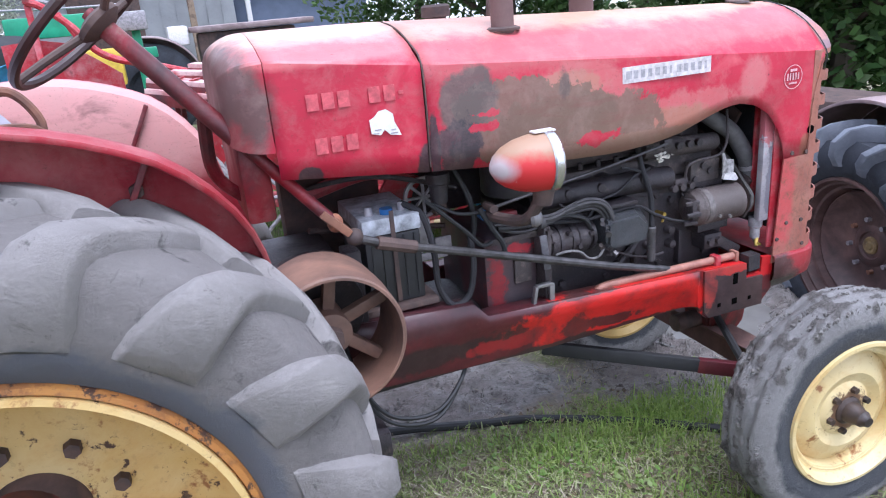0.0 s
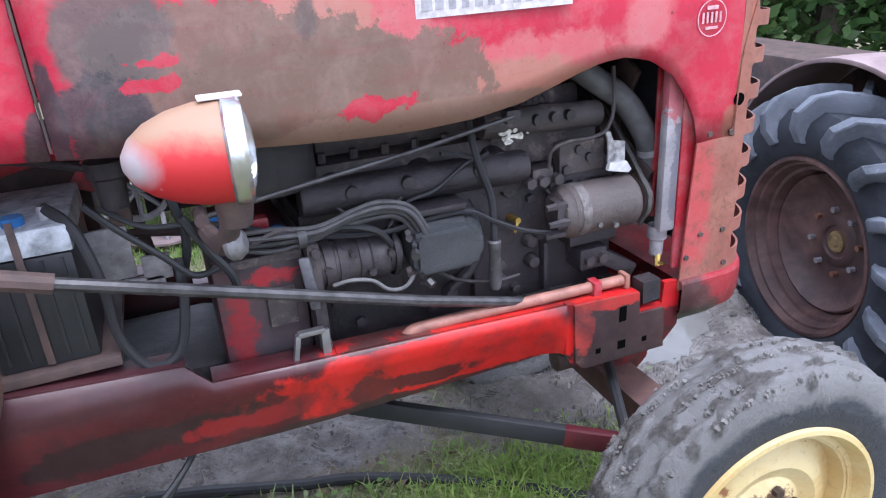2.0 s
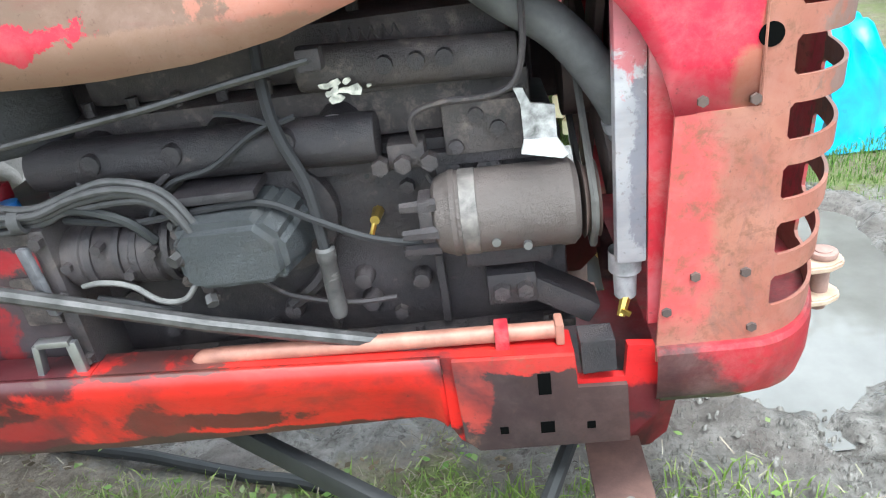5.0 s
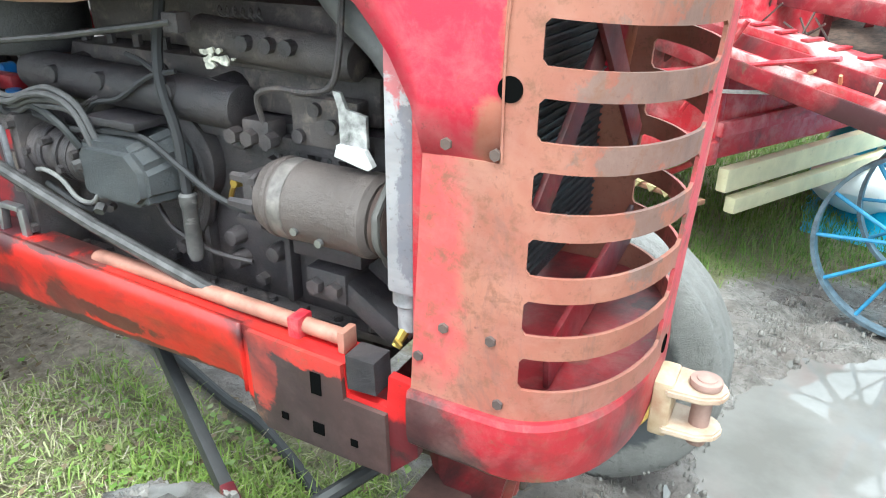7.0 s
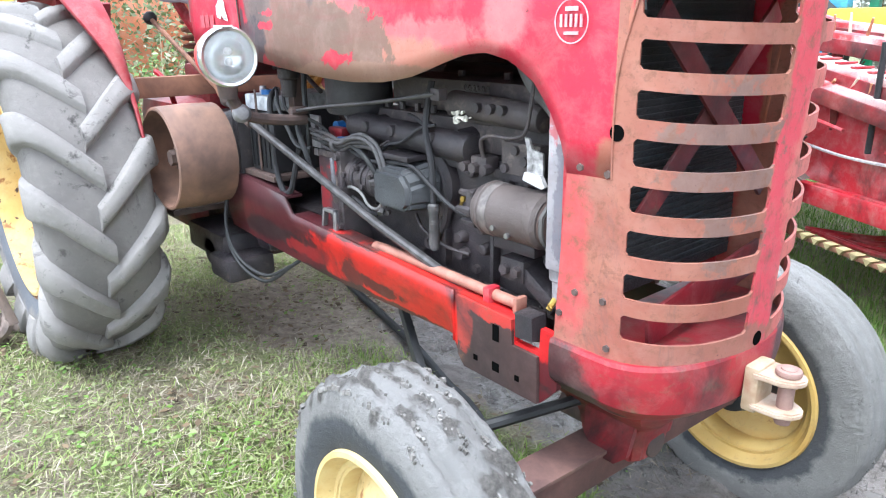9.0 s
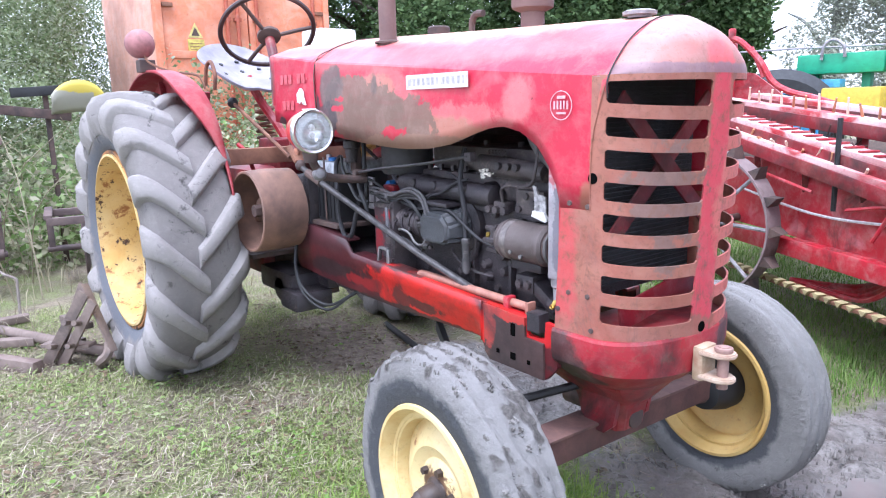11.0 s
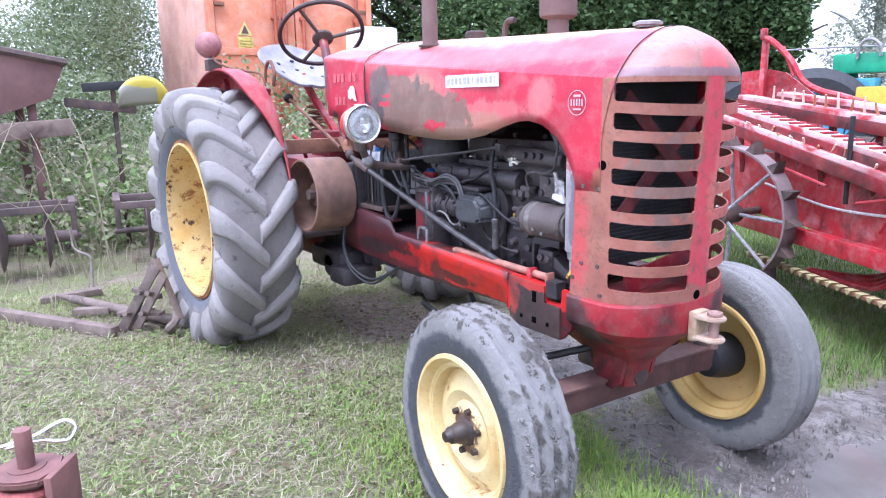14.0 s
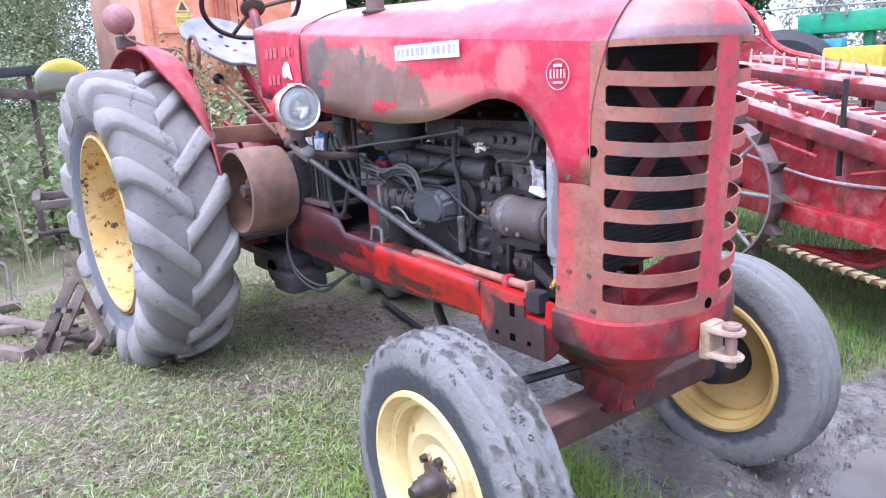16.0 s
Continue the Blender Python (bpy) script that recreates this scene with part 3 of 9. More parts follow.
def ground_material():
    m = Mat("grass_and_mud")
    at = m.nt.nodes.new("ShaderNodeAttribute")
    at.attribute_name = "mud"
    soil = m.mix(m.ramp(m.noise(9.0, 8, 0.7, 0.3), 0.35, 0.7), (0.15, 0.118, 0.085), (0.34, 0.28, 0.21))
    green = m.mix(m.ramp(m.noise(3.0, 5, 0.6, 0.3, 3.0), 0.4, 0.65), soil, (0.18, 0.22, 0.07))
    green = m.mix(m.ramp(m.noise(60.0, 6, 0.7, 0.0, 2.0), 0.52, 0.7), green, (0.30, 0.27, 0.18))
    wet = m.mix(m.ramp(m.noise(10.0, 9, 0.72, 0.4, 5.0), 0.36, 0.62), (0.10, 0.088, 0.080), (0.35, 0.322, 0.305))
    wet = m.mix(m.ramp(m.noise(45.0, 8, 0.75, 0.2, 8.0), 0.52, 0.66), wet, (0.045, 0.040, 0.036))
    green = m.mix(m.math("MULTIPLY", m.ramp(m.noise(95.0, 8, 0.75, 0.2, 4.0), 0.48, 0.62), 0.75), green, (0.070, 0.060, 0.038))
    bare = m.math("ADD", m.blob((-0.80, 0.48, 0.05), (0.65, 0.28, 2.0), 0.7, 0.6, 5.0, 2.0), m.blob((-1.55, 0.18, 0.05), (0.70, 0.36, 2.0), 0.8, 0.5, 5.0, 7.0))
    green = m.mix(bare, green, m.mix(m.ramp(m.noise(20.0, 8, 0.7, 0.2, 1.0), 0.35, 0.65), (0.14, 0.108, 0.085), (0.38, 0.31, 0.255)))
    edge = m.math("ADD", m.math("MULTIPLY", at.outputs["Fac"], 0.6), m.math("MULTIPLY", m.noise(4.0, 9, 0.75, 0.4, 6.0), 0.7))
    f = m.ramp(edge, 0.52, 0.63)
    wet = m.mix(m.math("MULTIPLY", m.ramp(m.noise(2.6, 6, 0.65, 0.5, 3.0), 0.42, 0.62), 0.65), wet, (0.175, 0.142, 0.130))
    c = m.mix(f, green, wet)
    r = m.n("ShaderNodeMapRange")
    r.inputs["To Min"].default_value, r.inputs["To Max"].default_value = 0.95, 0.16
    m.link(m.math("MULTIPLY", f, m.ramp(m.noise(6.0, 6, 0.7, 0.3, 2.0), 0.25, 0.6)), r.inputs["Value"])
    return m.out(c, r.outputs["Result"], 0.0, m.noise(30.0, 10, 0.78), 1.0, 0.022)


GROUND = ground_material()
ground = new("ground", ground_mesh())
ground.data.materials.append(GROUND)
tagged(ground, "rough grass and wet grey mud of a farmyard", "ground", kind="structure")



def puddle_mesh():
    """Standing water in the hollow of the track."""
    bm = B()
    rings = [[bm.verts.new((POOL[0], POOL[1], -0.052))]]
    for k in range(1, 9):
        row = []
        for j in range(64):
            a = 2 * math.pi * j / 64
            u, v = POOL[2] * 1.18 * k / 8 * math.cos(a), POOL[3] * 1.18 * k / 8 * math.sin(a)
            row.append(bm.verts.new((POOL[0] + u * 0.93 + v * 0.36, POOL[1] - u * 0.36 + v * 0.93, -0.052)))
        rings.append(row)
    for a, b in zip(rings, rings[1:]):
        for j in range(64):
            q = list(dict.fromkeys((a[j % len(a)], a[(j + 1) % len(a)], b[(j + 1) % 64], b[j])))
            bm.faces.new(q)
    return bm


_m = Mat("muddy_water")
single("puddle", puddle_mesh(), _m.out(_m.mix(_m.ramp(_m.noise(4.0, 5), 0.35, 0.65), (0.13, 0.122, 0.115), (0.18, 0.17, 0.163)), 0.04, 0.0, _m.noise(9.0, 3, 0.5), 0.06, 0.01), "shallow grey rain puddle in the muddy track", "puddle", kind="structure")


def clods():
    """Crumbs and lumps of churned mud along the track and by the wheels."""
    r = random.Random(5)
    V, F = [], []
    while len(F) < 14000:
        x, y = r.uniform(-1.6, 1.6), r.uniform(-0.6, 2.2)
        m_ = mud_amount(x, y) * (0.4 + 0.6 * (noise.noise((x * 4, y * 4, 2.0)) > -0.05)) + 0.9 * math.exp(-((x - 0.30) / 0.22) ** 2 - ((y - 0.62) / 0.2) ** 2)
        if r.random() > m_ or pool_radius(x, y) < 0.95:
            continue
        q = 0.002 + 0.009 * r.random() ** 5
        z, b = ground_z(x, y) + 0.001 + 0.006 * min(1, m_), len(V)
        a = r.uniform(0, 1.5)
        for k in range(4):
            w = q * r.uniform(0.7, 1.4)
            V.append((x + w * math.cos(a + k * 1.57), y + w * math.sin(a + k * 1.57), z - 0.012))
        for k in range(4):
            w = q * r.uniform(0.35, 0.9)
            V.append((x + w * math.cos(a + k * 1.57 + 0.3), y + w * math.sin(a + k * 1.57 + 0.3), z + q * r.uniform(0.0, 0.42)))
        F += [(b + 4, b + 5, b + 6, b + 7)] + [(b + k, b + (k + 1) % 4, b + 4 + (k + 1) % 4, b + 4 + k) for k in range(4)]
    me = bpy.data.meshes.new("mud_clods")
    me.from_pydata(V, [], F)
    me.polygons.foreach_set("use_smooth", [True] * len(F))
    mm = Mat("clod_mud")
    me.materials.append(mm.out(mm.mix(mm.ramp(mm.noise(12.0, 7, 0.7), 0.35, 0.65), (0.06, 0.052, 0.047), (0.24, 0.22, 0.205)), 0.6, 0.0, mm.noise(80, 6), 0.6, 0.004))
    return tagged(new("mud_clods", me), "lumps of churned wet grey mud", "mud", kind="stuff")


clods()

# ---- the tractor ----
tractor = thing("tractor", (-0.9, 0, 0), "old worn red farm tractor with cream wheels standing on grass", "tractor")


def half_width(x):
    return lin(x, [(-1.46, 0.285), (-1.0, 0.287), (-0.45, 0.277), (0.17, 0.256), (0.31, 0.250)])


def crease(x):
    return lin(x, [(-1.46, 1.50), (-1.34, 1.492), (-1.0, 1.450), (0.31, 1.348)])


def hood_bottom(x):
    """The lower edge of the side sheets, with the arch over the engine's front."""
    pts = [(-1.37, 1.237), (-1.06, 1.203), (-0.71, 1.170), (-0.594, 1.162), (-0.471, 1.157), (-0.34, 1.163), (-0.25, 1.178), (-0.19, 1.196), (-0.13, 1.215), (-0.08, 1.228), (-0.026, 1.232), (0.036, 1.218),
           (0.090, 1.184), (0.126, 1.142), (0.155, 1.087), (0.170, 1.036)]
    return lin(x, pts)


def section(x):
    w, zc = half_width(x), crease(x)
    zt = lin(x, [(-1.46, 1.556), (-1.1, 1.553), (-0.8, 1.540), (-0.39, 1.522), (0.10, 1.505), (0.31, 1.495)])
    up = zt - zc
    return [(w, zc), (w * 0.985, zc + 0.006), (w * 0.735, zc + up * 0.50), (w * 0.705, zc + up * 0.54), (w * 0.36, zc + up * 0.87), (0, zt)]


def shell_strip(x_list, bottom):
    """One skin over the top and down both sides, along x."""
    bm = B()
    rows = []
    for x in x_list:
        sec = section(x)
        zb = bottom(x)
        zc = sec[0][1]
        w = sec[0][0]
        left = [(-w * (1.0 + 0.012 * math.sin(math.pi * k / 5)), zb + (zc - zb) * k / 5) for k in range(5)] + [(-y, z) for y, z in sec[:-1]]
        row = left + [(0, sec[-1][1])] + [(-y, z) for y, z in reversed(left)]
        rows.append([bm.verts.new((x, y, z)) for y, z in row])
    for a, b in zip(rows, rows[1:]):
        for j in range(len(a) - 1):
            bm.faces.new((a[j], a[j + 1], b[j + 1], b[j]))
    return bm


def solid(ob, t, offset=-1):
    md = ob.modifiers.new("sheet", "SOLIDIFY")
    md.thickness, md.offset = t, offset
    return ob


xs_hood = [-1.006] + [-0.95 + 0.05 * i for i in range(14)] + [-0.25 + 0.02 * i for i in range(20)] + [0.144, 0.155, 0.163, 0.170, 0.20, 0.23, 0.262, 0.29, 0.305]
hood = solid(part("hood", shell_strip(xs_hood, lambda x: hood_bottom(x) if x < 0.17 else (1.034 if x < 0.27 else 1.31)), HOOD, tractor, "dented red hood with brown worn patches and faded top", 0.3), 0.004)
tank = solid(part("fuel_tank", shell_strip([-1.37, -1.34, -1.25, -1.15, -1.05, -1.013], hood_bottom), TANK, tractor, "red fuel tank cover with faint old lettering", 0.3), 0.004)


def cowl_mesh():
    """The rounded dash end behind the tank."""
    bm = B()
    rows = []
    for k in range(9):
        a = k / 8 * math.pi / 2
        x = -1.372 - 0.095 * math.sin(a)
        sc = 1 - 0.34 * (1 - math.cos(a))
        sec = section(-1.37)
        row = []
        for y, z in [(sec[0][0], 1.30), (sec[0][0], 1.40)] + sec:
            row.append((-y * sc, 1.38 + (z - 1.38) * sc))
        row = row + [(-y, z) for y, z in reversed(row[:-1])]
        rows.append([bm.verts.new((x, y, z)) for y, z in row])
    for a, b in zip(rows, rows[1:]):
        for j in range(len(a) - 1):
            bm.faces.new((a[j], a[j + 1], b[j + 1], b[j]))
    bm.faces.new(rows[-1])
    return bm


part("cowl", cowl_mesh(), TANK, tractor, "", 0.5)
part("dash_panel", box(B(), -1.45, -1.38, -0.20, 0.20, 1.12, 1.34, 0.015), REDDARK, tractor)

# seam between tank and hood, side beads
for s in (-1, 1):
    part("seam_strip", tube(B(), [(-1.0095, s * 0.2875, 1.21), (-1.0095, s * 0.2885, 1.44), (-1.0095, s * 0.206, 1.503), (-1.0095, s * 0.10, 1.537), (-1.0095, 0, 1.547)], 0.0022, 6), RUSTDARK, tractor)


# ---- grille shell ----
def plan(u, z=1.0, grow=0.0):
    """A place on the rounded front, u from -1 (right rear) to 1 (left rear)."""
    rear, front, w = 0.152 + 0.055 * max(0.0, z - 0.70), 0.417 + 0.045 * (z - 0.70), 0.255 + grow
    flat = 0.30
    s = 1 if u > 0 else -1
    a = abs(u)
    if a > 1 - flat:
        t = (a - (1 - flat)) / flat
        return (0.262 + (rear - 0.262) * t, s * w)
    t = a / (1 - flat) * math.pi / 2
    n = 0.92
    return (0.262 + (front + grow - 0.262) * math.cos(t) ** n, s * w * math.sin(t) ** n)


SLOT_TOP, SLOT_STEP, SLOT_H, SLOTS = 1.337, 0.0755, 0.0445, 8
zs_shell = [0.690, 0.705, 0.73, 0.755]
for k in reversed(range(SLOTS)):
    top = SLOT_TOP - k * SLOT_STEP
    zs_shell += [top - SLOT_H, top - SLOT_H + 0.006, top - 0.006, top]
zs_shell += [1.352]


def grille_mesh():
    bm = B()
    us = sorted(set([round(v, 4) for v in np.linspace(-0.70, 0.70, 57) if not (0.06 < abs(v) < 0.095 or 0.58 < abs(v) < 0.62)] + [-1.0, -0.9, -0.8, 0.8, 0.9, 1.0, -0.078, 0.078, -0.615, 0.615, -0.065, 0.065, -0.602, 0.602]))
    grid = {}
    for j, z in enumerate(zs_shell):
        for i, u in enumerate(us):
            x, y = plan(u, z)
            # the bars bow outwards and sag a little at the centre
            sag = -0.016 * math.cos(min(1, abs(u) / 0.7) * math.pi / 2) if z < 1.30 else 0.0
            grid[i, j] = bm.verts.new((x, y, z + sag))
    for j in range(len(zs_shell) - 1):
        zm = (zs_shell[j] + zs_shell[j + 1]) / 2
        for i in range(len(us) - 1):
            um = abs(us[i] + us[i + 1]) / 2
            k = (SLOT_TOP - zm) / SLOT_STEP
            hole = 0 <= k < SLOTS and (k - int(k)) * SLOT_STEP < SLOT_H
            if hole and 0.065 < um < 0.615:
                f = (k - int(k)) * SLOT_STEP
                top_end, low_end = f < 0.006, f > SLOT_H - 0.006
                inner, outer = um < 0.078, um > 0.602
                if (top_end or low_end) and (inner or outer):
                    # small rounded corner left standing
                    ii = i + 1 if (outer == (us[i] + us[i + 1] > 0)) else i
                    jj = j + 1 if top_end else j
                    io, jo = (i if ii == i + 1 else i + 1), (j if jj == j + 1 else j + 1)
                    bm.faces.new((grid[ii, jj], grid[io, jj], grid[ii, jo]))
                continue
            if zm > 1.034 and um > 0.70:
                continue
            bm.faces.new((grid[i, j], grid[i + 1, j], grid[i + 1, j + 1], grid[i, j + 1]))
    for v in [v for v in bm.verts if not v.link_faces]:
        bm.verts.remove(v)
    return bm


grille = solid(part("grille", grille_mesh(), GRILLE, tractor, "faded orange-red slotted radiator grille shell", 0.7), 0.005, -1)
crisp = grille.modifiers.new("crisp", "EDGE_SPLIT")
crisp.split_angle = radians(40)


def nose_mesh():
    """The domed cap over the grille."""
    bm = B()
    us = np.linspace(-0.70, 0.70, 41)
    rows = []
    for k in range(13):
        a = k / 12 * math.pi / 2
        row = []
        for u in us:
            x0, y0 = plan(float(u), 1.352)
            t = abs(u) / 0.70
            # from the rim up and back to the hood's section
            xe = 0.305 - 0.02 * t
            zt = section(0.305)
            ye = y0 * (1 - 0.0 * t)
            w = zt[0][0]
            q = min(1, abs(y0) / w)
            ze = float(np.interp(q * w, [p[0] for p in reversed(zt)], [p[1] for p in reversed(zt)]))
            f = math.sin(a) ** 1.12
            g = 1 - math.cos(a)
            row.append(bm.verts.new((x0 + (xe - x0) * g if x0 > xe else x0 + (xe - x0) * g, y0 + (ye - y0) * g, 1.352 + (ze - 1.352) * f)))
        rows.append(row)
    for a, b in zip(rows, rows[1:]):
        for j in range(len(a) - 1):
            try:
                bm.faces.new((a[j], a[j + 1], b[j + 1], b[j]))
            except ValueError:
                pass
    bmesh.ops.remove_doubles(bm, verts=bm.verts, dist=0.0008)
    return bm


part("nose_cap", nose_mesh(), NOSE, tractor, "rounded faded red nose cap over the grille", 0.6)
part("nose_seam", tube(B(), [(0.307, -0.252, 1.30), (0.308, -0.252, 1.35), (0.304, -0.180, 1.428), (0.30, -0.09, 1.477), (0.298, 0, 1.496), (0.30, 0.09, 1.477), (0.304, 0.180, 1.428)], 0.0019, 6), BLACKRUB, tractor)
part("radiator_cap", lathe(B(), [(0, 0.030), (0.006, 0.030), (0.007, 0.043), (0.015, 0.044), (0.019, 0.034), (0.020, 0.0)], (0.20, 0, 1.499), (0, 0, 1), 24), SHELLGREY, tractor)

# panel seams and bolts of the shell's side
for s in (-1, 1):
    part("seam_strip", tube(B(), [(0.265, s * 0.2565, 1.036), (0.267, s * 0.2575, 1.2), (0.30, s * 0.254, 1.33)], 0.0016, 5), GRILLE, tractor)
    for bx, bz in ((0.200, 1.048), (0.258, 1.044), (0.20, 0.82), (0.262, 0.82), (0.275, 0.735), (0.165, 0.77)):
        bolt(tractor, (bx, s * 0.255, bz), (0, s, 0), 0.0072, 0.004, RUSTDARK)
    part("latch_core", cyl(B(), (0.270, s * 0.253, 1.113), (0.270, s * 0.2560, 1.113), 0.0135, None, 18), VOID, tractor)
part("crank_hole_core", cyl(B(), (0.4175, 0.0, 0.726), (0.4205, 0.0, 0.726), 0.014, None, 14), VOID, tractor)

# cross braces and radiator behind the grille
for a, b in (((0.30, -0.20, 1.30), (0.30, 0.20, 0.96)), ((0.288, 0.20, 1.30), (0.288, -0.20, 0.96))):
    part("cross_brace", bar(B(), a, b, 0.008, 0.045, 0.002), REDDARK, tractor)
part("brace_foot", bar(B(), (0.31, -0.19, 0.76), (0.31, 0.19, 0.82), 0.008, 0.07, 0.002), REDDARK, tractor)
radiator = part("radiator", box(B(), 0.165, 0.235, -0.215, 0.215, 0.80, 1.36, 0.006), RADIATOR, tractor)
for s in (-1, 1):
    part("radiator_side", box(B(), 0.106, 0.145, s * 0.222 - 0.012, s * 0.222 + 0.012, 0.835, 1.23, 0.006), CHANNEL, radiator, "scuffed grey and red radiator side channel")
    part("radiator_edge", box(B(), 0.126, 0.1645, s * 0.172 - 0.005, s * 0.172 + 0.005, 0.850, 1.26, 0.003), MACHINE, radiator)
    part("radiator_flange", box(B(), 0.1455, 0.20, s * 0.232 - 0.004, s * 0.232 + 0.004, 0.74, 1.30, 0.002), MACHINE, radiator)
FINS = plain("radiator_fins", (0.045, 0.045, 0.050), 0.5, 0.2, 0.4, 40.0)
for k in range(42):
    part("radiator_fin", box(B(), 0.2355, 0.240, -0.205, 0.205, 0.825 + k * 0.0125, 0.828 + k * 0.0125), FINS, radiator)


# ---- frame rails ----
def rail(s):
    """A pressed channel: upright upper band, lower web leaning inwards, flat front end."""
    bm, rows = B(), []
    for x in (-1.32, -1.174, -1.04, -0.908, -0.868, -0.75, -0.64, -0.50, -0.36, -0.25, -0.185, -0.160, -0.146, -0.140):
        zt = lin(x, [(-1.32, 0.835), (-1.174, 0.822), (-0.906, 0.803), (-0.868, 0.757), (-0.64, 0.748), (-0.14, 0.7255)])
        zc = lin(x, [(-1.32, 0.700), (-0.90, 0.716), (-0.868, 0.712), (-0.14, 0.676)])
        zb = lin(x, [(-1.32, 0.63), (-1.24, 0.622), (-0.776, 0.594), (-0.615, 0.590), (-0.14, 0.602)])
        lean = 0.030 * lin(x, [(-1.32, 0.35), (-0.9, 0.8), (-0.7, 1.0), (-0.17, 1.0), (-0.146, 0.3), (-0.140, 0.0)])
        rows.append([bm.verts.new((x, s * (0.25 + dy), z)) for dy, z in ((0, zt), (0.0015, (zt + zc) / 2), (0, zc + 0.006), (-0.004 * lean / 0.03, zc - 0.003), (-lean * 0.55, (zc + zb) / 2), (-lean, zb + 0.004), (-lean - 0.010, zb))])
    for p, q in zip(rows, rows[1:]):
        for k in range(6):
            bm.faces.new((p[k], p[k + 1], q[k + 1], q[k]))
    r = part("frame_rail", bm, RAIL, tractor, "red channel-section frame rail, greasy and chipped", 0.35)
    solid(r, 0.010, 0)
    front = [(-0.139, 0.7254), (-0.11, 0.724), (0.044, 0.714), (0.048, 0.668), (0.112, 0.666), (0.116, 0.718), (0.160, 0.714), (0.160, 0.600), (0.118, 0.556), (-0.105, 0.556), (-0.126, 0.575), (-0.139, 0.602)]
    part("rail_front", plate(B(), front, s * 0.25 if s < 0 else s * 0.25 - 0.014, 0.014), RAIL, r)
    f = B()
    for (xa, za), (xb, zb) in (((-0.868, 0.757), (-0.64, 0.748)), ((-0.64, 0.748), (0.044, 0.714)), ((-1.32, 0.835), (-0.906, 0.803))):
        bar(f, (xa, s * 0.220, za - 0.005), (xb, s * 0.220, zb - 0.005), 0.055, 0.010, 0.003)
    part("rail_flange", f, RAIL, r)
    pl = plate(B(), [(-0.124, 0.722), (0.043, 0.715), (0.046, 0.660), (0.114, 0.658), (0.117, 0.556), (-0.10, 0.558), (-0.120, 0.58)], s * 0.2585 if s < 0 else s * 0.2585 - 0.008, 0.008)
    mount = part("mounting_plate", pl, MOUNT, r)
    for hx, hz, w, h in ((0.0, 0.672, 0.018, 0.036), (0.0, 0.594, 0.020, 0.020), (-0.062, 0.594, 0.012, 0.012), (0.062, 0.592, 0.012, 0.012)):
        part("bolt_hole", box(B(), hx - w / 2, hx + w / 2, s * 0.2590 - 0.001, s * 0.2590 + 0.001, hz - h / 2, hz + h / 2), VOID, mount)
    return r


rail(-1)
rail(1)


def bolster_mesh():
    """The cast red front that wraps below the grille."""
    bm = B()
    us = np.linspace(-1, 1, 49)
    prof = [(0.008, 0.716), (0.011, 0.708), (0.012, 0.69), (0.011, 0.650), (0.006, 0.638), (-0.030, 0.600), (-0.075, 0.566), (-0.11, 0.556)]
    rows = []
    for g, z in prof:
        row = []
        for u in us:
            x, y = plan(float(u), 0.70, 0.0)
            mid = max(0.0, 1 - abs(u) / 0.75)
            k = 1 + g / 0.25
            zz = z - (0.006 + 0.022 * mid if z < 0.645 else 0)
            row.append(bm.verts.new((0.12 + (x - 0.12) * (k if x > 0.2 else 1) - (0.03 if z > 0.71 else 0) * 0 - 0.012 * mid, y * k if abs(y) < 0.26 else y, zz)))
        rows.append(row)
    for a, b in zip(rows, rows[1:]):
        for j in range(len(a) - 1):
            bm.faces.new((a[j], a[j + 1], b[j + 1], b[j]))
    bm.faces.new(rows[-1])
    bm.faces.new(rows[0])
    return bm


# low side patches put the shade of the underside recess into the paint
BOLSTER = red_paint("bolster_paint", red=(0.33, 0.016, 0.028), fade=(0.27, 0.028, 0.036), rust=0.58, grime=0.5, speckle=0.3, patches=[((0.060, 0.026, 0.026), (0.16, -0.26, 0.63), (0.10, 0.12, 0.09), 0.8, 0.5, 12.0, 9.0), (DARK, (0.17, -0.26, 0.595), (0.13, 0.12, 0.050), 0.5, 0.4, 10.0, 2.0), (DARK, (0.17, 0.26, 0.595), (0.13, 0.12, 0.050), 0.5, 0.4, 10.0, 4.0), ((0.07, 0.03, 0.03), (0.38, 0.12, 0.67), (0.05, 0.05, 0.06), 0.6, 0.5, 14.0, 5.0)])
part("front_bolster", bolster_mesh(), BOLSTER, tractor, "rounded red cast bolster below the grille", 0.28)

